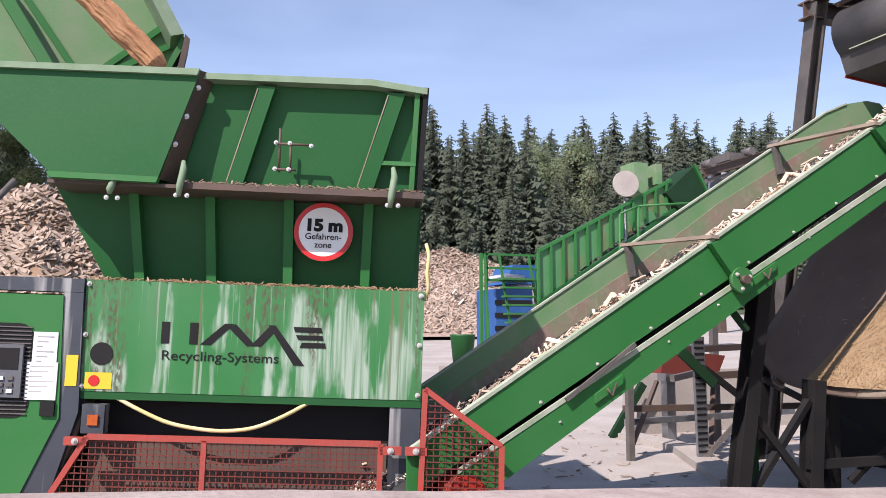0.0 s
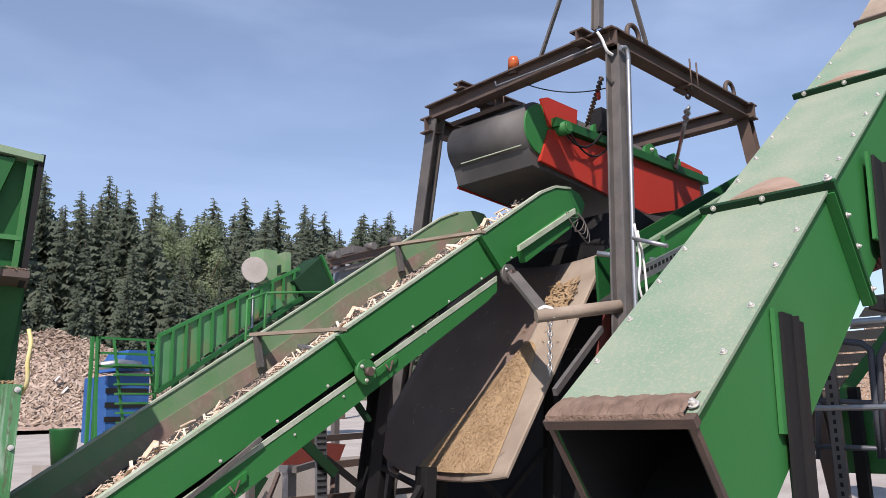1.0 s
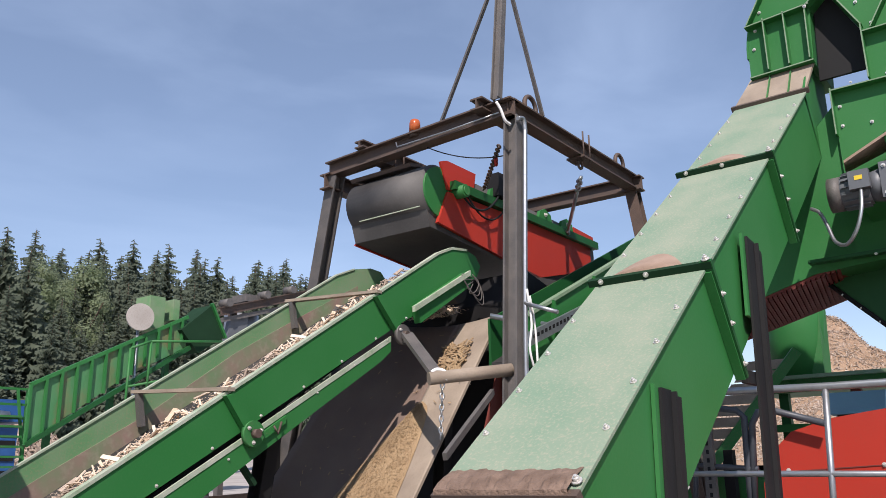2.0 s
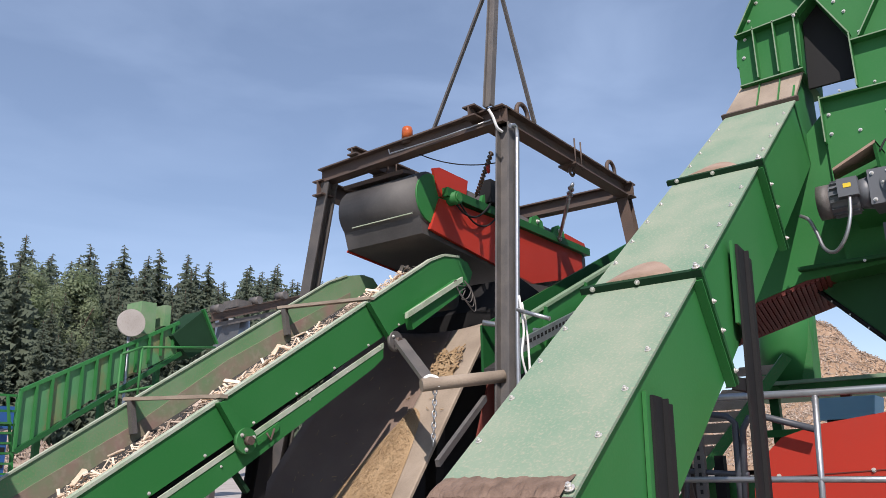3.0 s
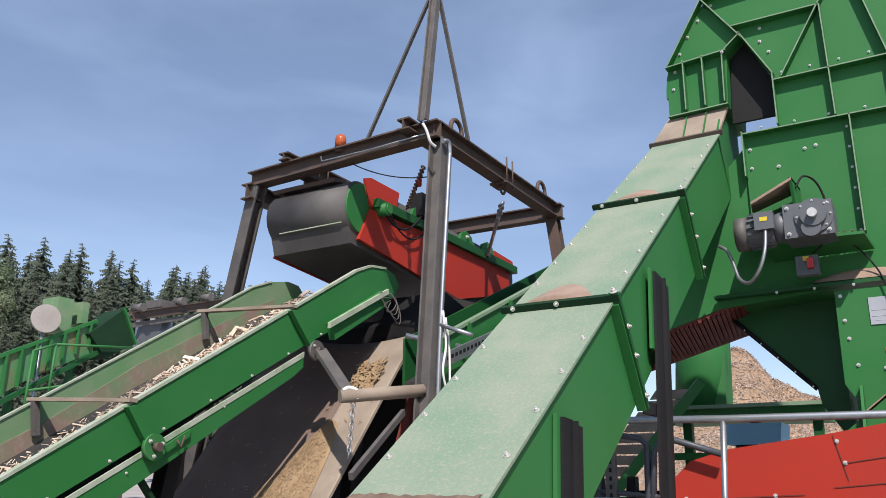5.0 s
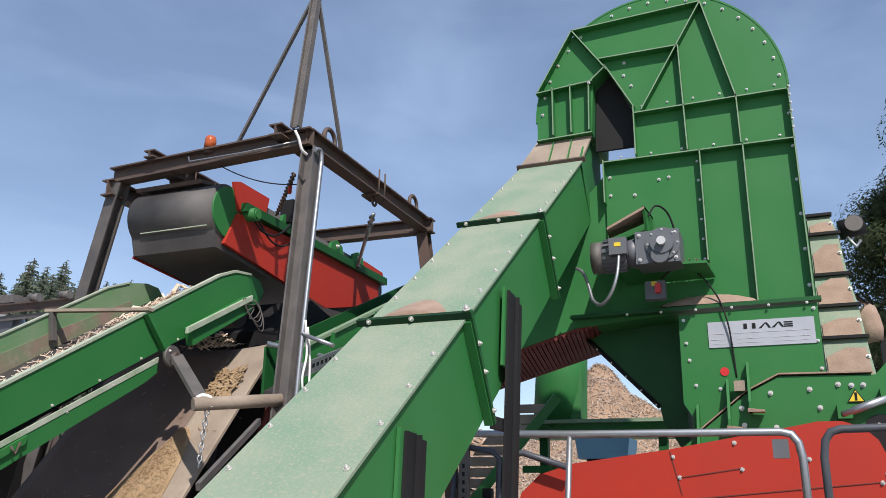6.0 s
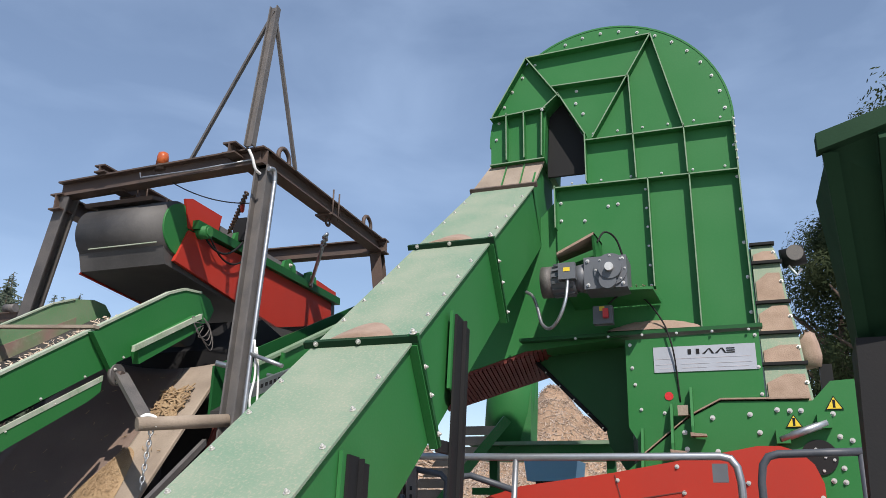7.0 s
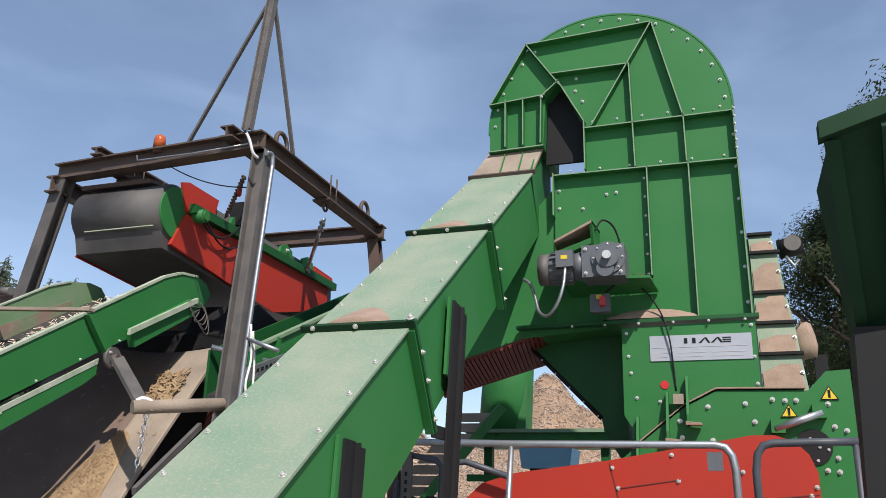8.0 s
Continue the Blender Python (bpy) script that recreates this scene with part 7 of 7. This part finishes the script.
# ---- trees ----
def spruce(name, seed, h, wide):
    rng = random.Random(seed)
    t = thing(name, (0, 0, 0), "dark green spruce at the edge of the forest", "tree", "spruces of the forest")
    part("trunk", pipe(bmesh.new(), [(0, 0, -0.5), (0.04, 0, h * 0.5), (0, 0, h * 0.98)], [0.30, 0.18, 0.03], 8), BARK, t)
    bm = bmesh.new()
    z = h * 0.02
    while z < h * 0.985:
        k = z / h
        reach = wide * (1 - k) ** 0.85 * rng.uniform(0.75, 1.15) + 0.12
        n = int(7 + 8 * (1 - k))
        a0 = rng.uniform(0, 6.3)
        for i in range(n):
            a = a0 + 2 * math.pi * i / n + rng.uniform(-0.3, 0.3)
            ln = reach * rng.uniform(0.65, 1.15)
            d, s = Vector((math.cos(a), math.sin(a), 0)), Vector((-math.sin(a), math.cos(a), 0))
            zz = z + rng.uniform(-0.25, 0.25)
            steps = 4
            for j in range(steps):
                f0, f1 = j / steps, (j + rng.uniform(1.1, 1.5)) / steps
                w = ln * 0.20 * (1.2 - 0.6 * f0) * rng.uniform(0.7, 1.3)
                p0 = d * (ln * f0) + Vector((0, 0, zz - 0.42 * ln * f0 + 0.10 * ln * f0 * f0))
                p1 = d * (ln * min(f1, 1.08)) + Vector((0, 0, zz - 0.42 * ln * f1 + 0.10 * ln * f1 * f1))
                dr = Vector((0, 0, -w * rng.uniform(0.9, 2.0)))
                v = [bm.verts.new(q) for q in (p0, p0.lerp(p1, 0.5) + s * w + dr, p1, p0.lerp(p1, 0.5) - s * w + dr)]
                bm.faces.new((v[0], v[1], v[2]))
                bm.faces.new((v[0], v[2], v[3]))
        z += h * 0.018 + 0.10 * (1 - k)
    part("crown", bm, SPRUCE, t)
    return t


def leafy(name, seed, h, wide, mat, label, group, leaf=0.35, count=2600):
    rng = random.Random(seed)
    t = thing(name, (0, 0, 0), label, "tree", group)
    bm = bmesh.new()
    pipe(bm, [(0, 0, -0.5), (0.1, 0, h * 0.35), (0, 0.1, h * 0.7)], [0.03 * h, 0.02 * h, 0.008 * h], 8)
    limbs = []
    for i in range(9):
        a, z0 = i * 2.4 + rng.uniform(-0.4, 0.4), h * rng.uniform(0.25, 0.6)
        e = Vector((math.cos(a) * wide * rng.uniform(0.5, 0.8), math.sin(a) * wide * rng.uniform(0.5, 0.8), z0 + h * rng.uniform(0.1, 0.3)))
        pipe(bm, [(0, 0, z0), e * 0.5 + Vector((0, 0, z0 * 0.5 + 0.2)), e], [0.011 * h, 0.007 * h, 0.002 * h], 6)
        limbs.append(e)
    part("trunk", bm, BARK, t)
    bm = bmesh.new()
    puffs = []
    for i in range(60):
        z = rng.uniform(0.14, 0.97)
        rr = wide * math.sin(math.pi * min(1, (z - 0.1) / 0.92) ** 0.8) * 0.85
        a = rng.uniform(0, 6.3)
        q = math.sqrt(rng.random())
        puffs.append((Vector((rr * q * math.cos(a), rr * q * math.sin(a), z * h)), wide * rng.uniform(0.16, 0.34)))
    for _ in range(count):
        c, r = rng.choice(puffs)
        d = Vector((rng.gauss(0, 1), rng.gauss(0, 1), rng.gauss(0, 0.8))).normalized()
        p = c + d * r * rng.uniform(0.6, 1.08)
        n = (d + Vector((rng.uniform(-0.6, 0.6), rng.uniform(-0.6, 0.6), rng.uniform(-0.3, 0.8)))).normalized()
        s = n.orthogonal().normalized()
        s = (Matrix.Rotation(rng.uniform(0, 6.3), 3, n) @ s)
        u = n.cross(s)
        ln, w = leaf * rng.uniform(0.7, 1.4), leaf * rng.uniform(0.3, 0.5)
        bm.faces.new([bm.verts.new(p + s * (ln * x) + u * (w * y)) for x, y in ((-0.5, 0), (-0.1, 0.5), (0.5, 0), (-0.1, -0.5))])
    part("crown", bm, mat, t)
    return t


kinds = [spruce("spruce", 31, 15.0, 3.9), spruce("spruce", 32, 15.0, 4.3), spruce("spruce", 33, 15.0, 3.5), spruce("spruce", 34, 15.0, 4.1)]
rng = random.Random(77)
first = {}


def plant(kind, x, y, s, z=None):
    m = Matrix.Translation((x, y, ground_height(x, y) - 0.3 if z is None else z)) @ pose(0, 0, 0, 0, 0, rng.uniform(0, 360))
    if kind not in first:
        first[kind] = 1
        kind.matrix_basis = m
        ob = kind
    else:
        ob = copy_thing(kind, m)
    ob.scale = (s, s, s * rng.uniform(0.94, 1.08))
    return ob


spots = []
for row in range(6):
    y = 68 + row * 3.6
    x = 14 + rng.uniform(0, 2)
    while x < 86:
        spots.append((x, y + rng.uniform(-1.6, 1.6), (0.92 + 0.05 * row) * min(1.10, max(0.95, 0.985 + 0.22 * (x / y - 0.374))) * rng.uniform(0.82, 1.08) * (0.78 if row < 2 and 33 < x < 43 else 1)))
        x += rng.uniform(1.4, 2.4)
x = 13.0
while x < 75:
    spots.append((x, 64.5 + rng.uniform(-1.2, 1.2), rng.uniform(0.42, 0.66)))
    x += rng.uniform(1.5, 2.6)
for x, y, s in spots:
    plant(kinds[rng.randrange(4)], x, y, s * 1.17)
for i in range(16):
    plant(kinds[i % 4], -16 + i * 1.1 + rng.uniform(-0.8, 0.8), 56 + rng.uniform(-4, 5), rng.uniform(0.75, 0.95))
light = leafy("light_tree", 5, 15, 4.2, LEAF_LIGHT, "lighter leafy tree among the spruces", "leafy trees of the forest", 0.30, 12000)
for x, y, s in ((36.4, 72.5, 1.04), (41.0, 73.0, 1.10), (62.0, 72.0, 0.95)):
    plant(light, x, y, s)
dark = leafy("broadleaf_tree", 9, 13, 3.6, LEAF_DARK, "dark broadleaf tree beyond the machines", "broadleaf trees", 0.15, 44000)
for x, y, s in ((26.0, -5.0, 0.98), (27.5, -7.6, 1.3), (26.5, -10.5, 1.25), (30.0, -4.6, 0.95), (28.5, -3.4, 0.82), (-5.4, 40, 0.72), (-7.6, 41, 0.82), (-9.8, 42, 0.8)):
    plant(dark, x, y, s)


# ---- wood chips riding up the belt ----
def cluster(seed, n, length):
    r = random.Random(seed)
    bm = bmesh.new()

    def place(q):
        k = q.gauss(-0.03, 0.13)
        return Vector((q.uniform(-length / 2, length / 2), max(-0.3, min(0.32, k)), 0.008 + 0.13 * math.exp(-(k / 0.15) ** 2) * q.random())), (0, 0, 1)
    shards(bm, n, place, 0.075, r, 0.4)
    shards(bm, n * 2, place, 0.036, r, 0.4)
    shards(bm, n * 5, place, 0.018, r, 0.4)
    for _ in range(max(1, n // 18)):
        p, _n = place(r)
        lump = pose(p.x, p.y, p.z + 0.02, r.uniform(-25, 25), r.uniform(-25, 25), r.uniform(0, 360))
        box(bm, (-0.07, -0.017, -0.005), (0.07, 0.017, 0.005), lump)
    me = bpy.data.meshes.new("chip_cluster")
    bm.to_mesh(me)
    bm.free()
    return me


MESHES = [cluster(100 + i, (120, 60, 90, 75)[i], 0.52) for i in range(4)] + [cluster(120, 34, 0.5)]
for i, me in enumerate(MESHES):
    me.materials.append(CHIP_PALE if i != 2 else CHIP)
SPEED = 1.20
SLOPE = math.degrees(math.atan(TAN))
clusters = []


def drawn(m):
    m.translation = PIVOT + (m.translation - PIVOT) * CONVEYOR_SIZE
    return m


def chips_pose(s):
    """Where a cluster is, s metres up the belt from the tail; before that it comes along inside the shredder, past the head it drops on to the slide and slips into the box."""
    x, last = 1.62 + s * math.cos(radians(SLOPE)), 5.45
    if s < 0:
        return drawn(pose(1.62 + 0.72 * s, 5.22 + 0.58 * min(1.0, -3 * s) - 0.207 * s, top(1.62) - 0.262, 0, -SLOPE * max(0.0, 1 + 4 * s), 0))
    if s <= last:
        return drawn(pose(x, 5.22, top(x) - 0.262, 0, -SLOPE, 0))
    k = min(s - last, 1.2)
    return drawn(pose(6.50 + 0.62 * min(k, 1.2), 5.2, 3.10 - 1.5 * k, 0, -SLOPE + 60 * min(k, 1.0), 0))


STARTS = [-6.3 + 0.56 * i for i in range(6)] + [-2.9 + 0.475 * i for i in range(19)]
for i, s0 in enumerate(STARTS):
    ob = new("chip_cluster", MESHES[i % 4] if s0 > -3 else MESHES[4])
    tagged(ob, "loose cluster of pale splintered wood chips on the belt", "wood chips", "wood chips on the conveyor belt", "stuff")
    ob.scale = (CONVEYOR_SIZE,) * 3
    clusters.append((ob, s0))


def motions():
    for ob, s0 in clusters:
        rows = []
        for k in range(33):
            t_ = k * 0.25
            s = s0 + SPEED * t_
            rows.append((t_, chips_pose(min(s, 6.75))))
        walk(ob, rows)


motions()
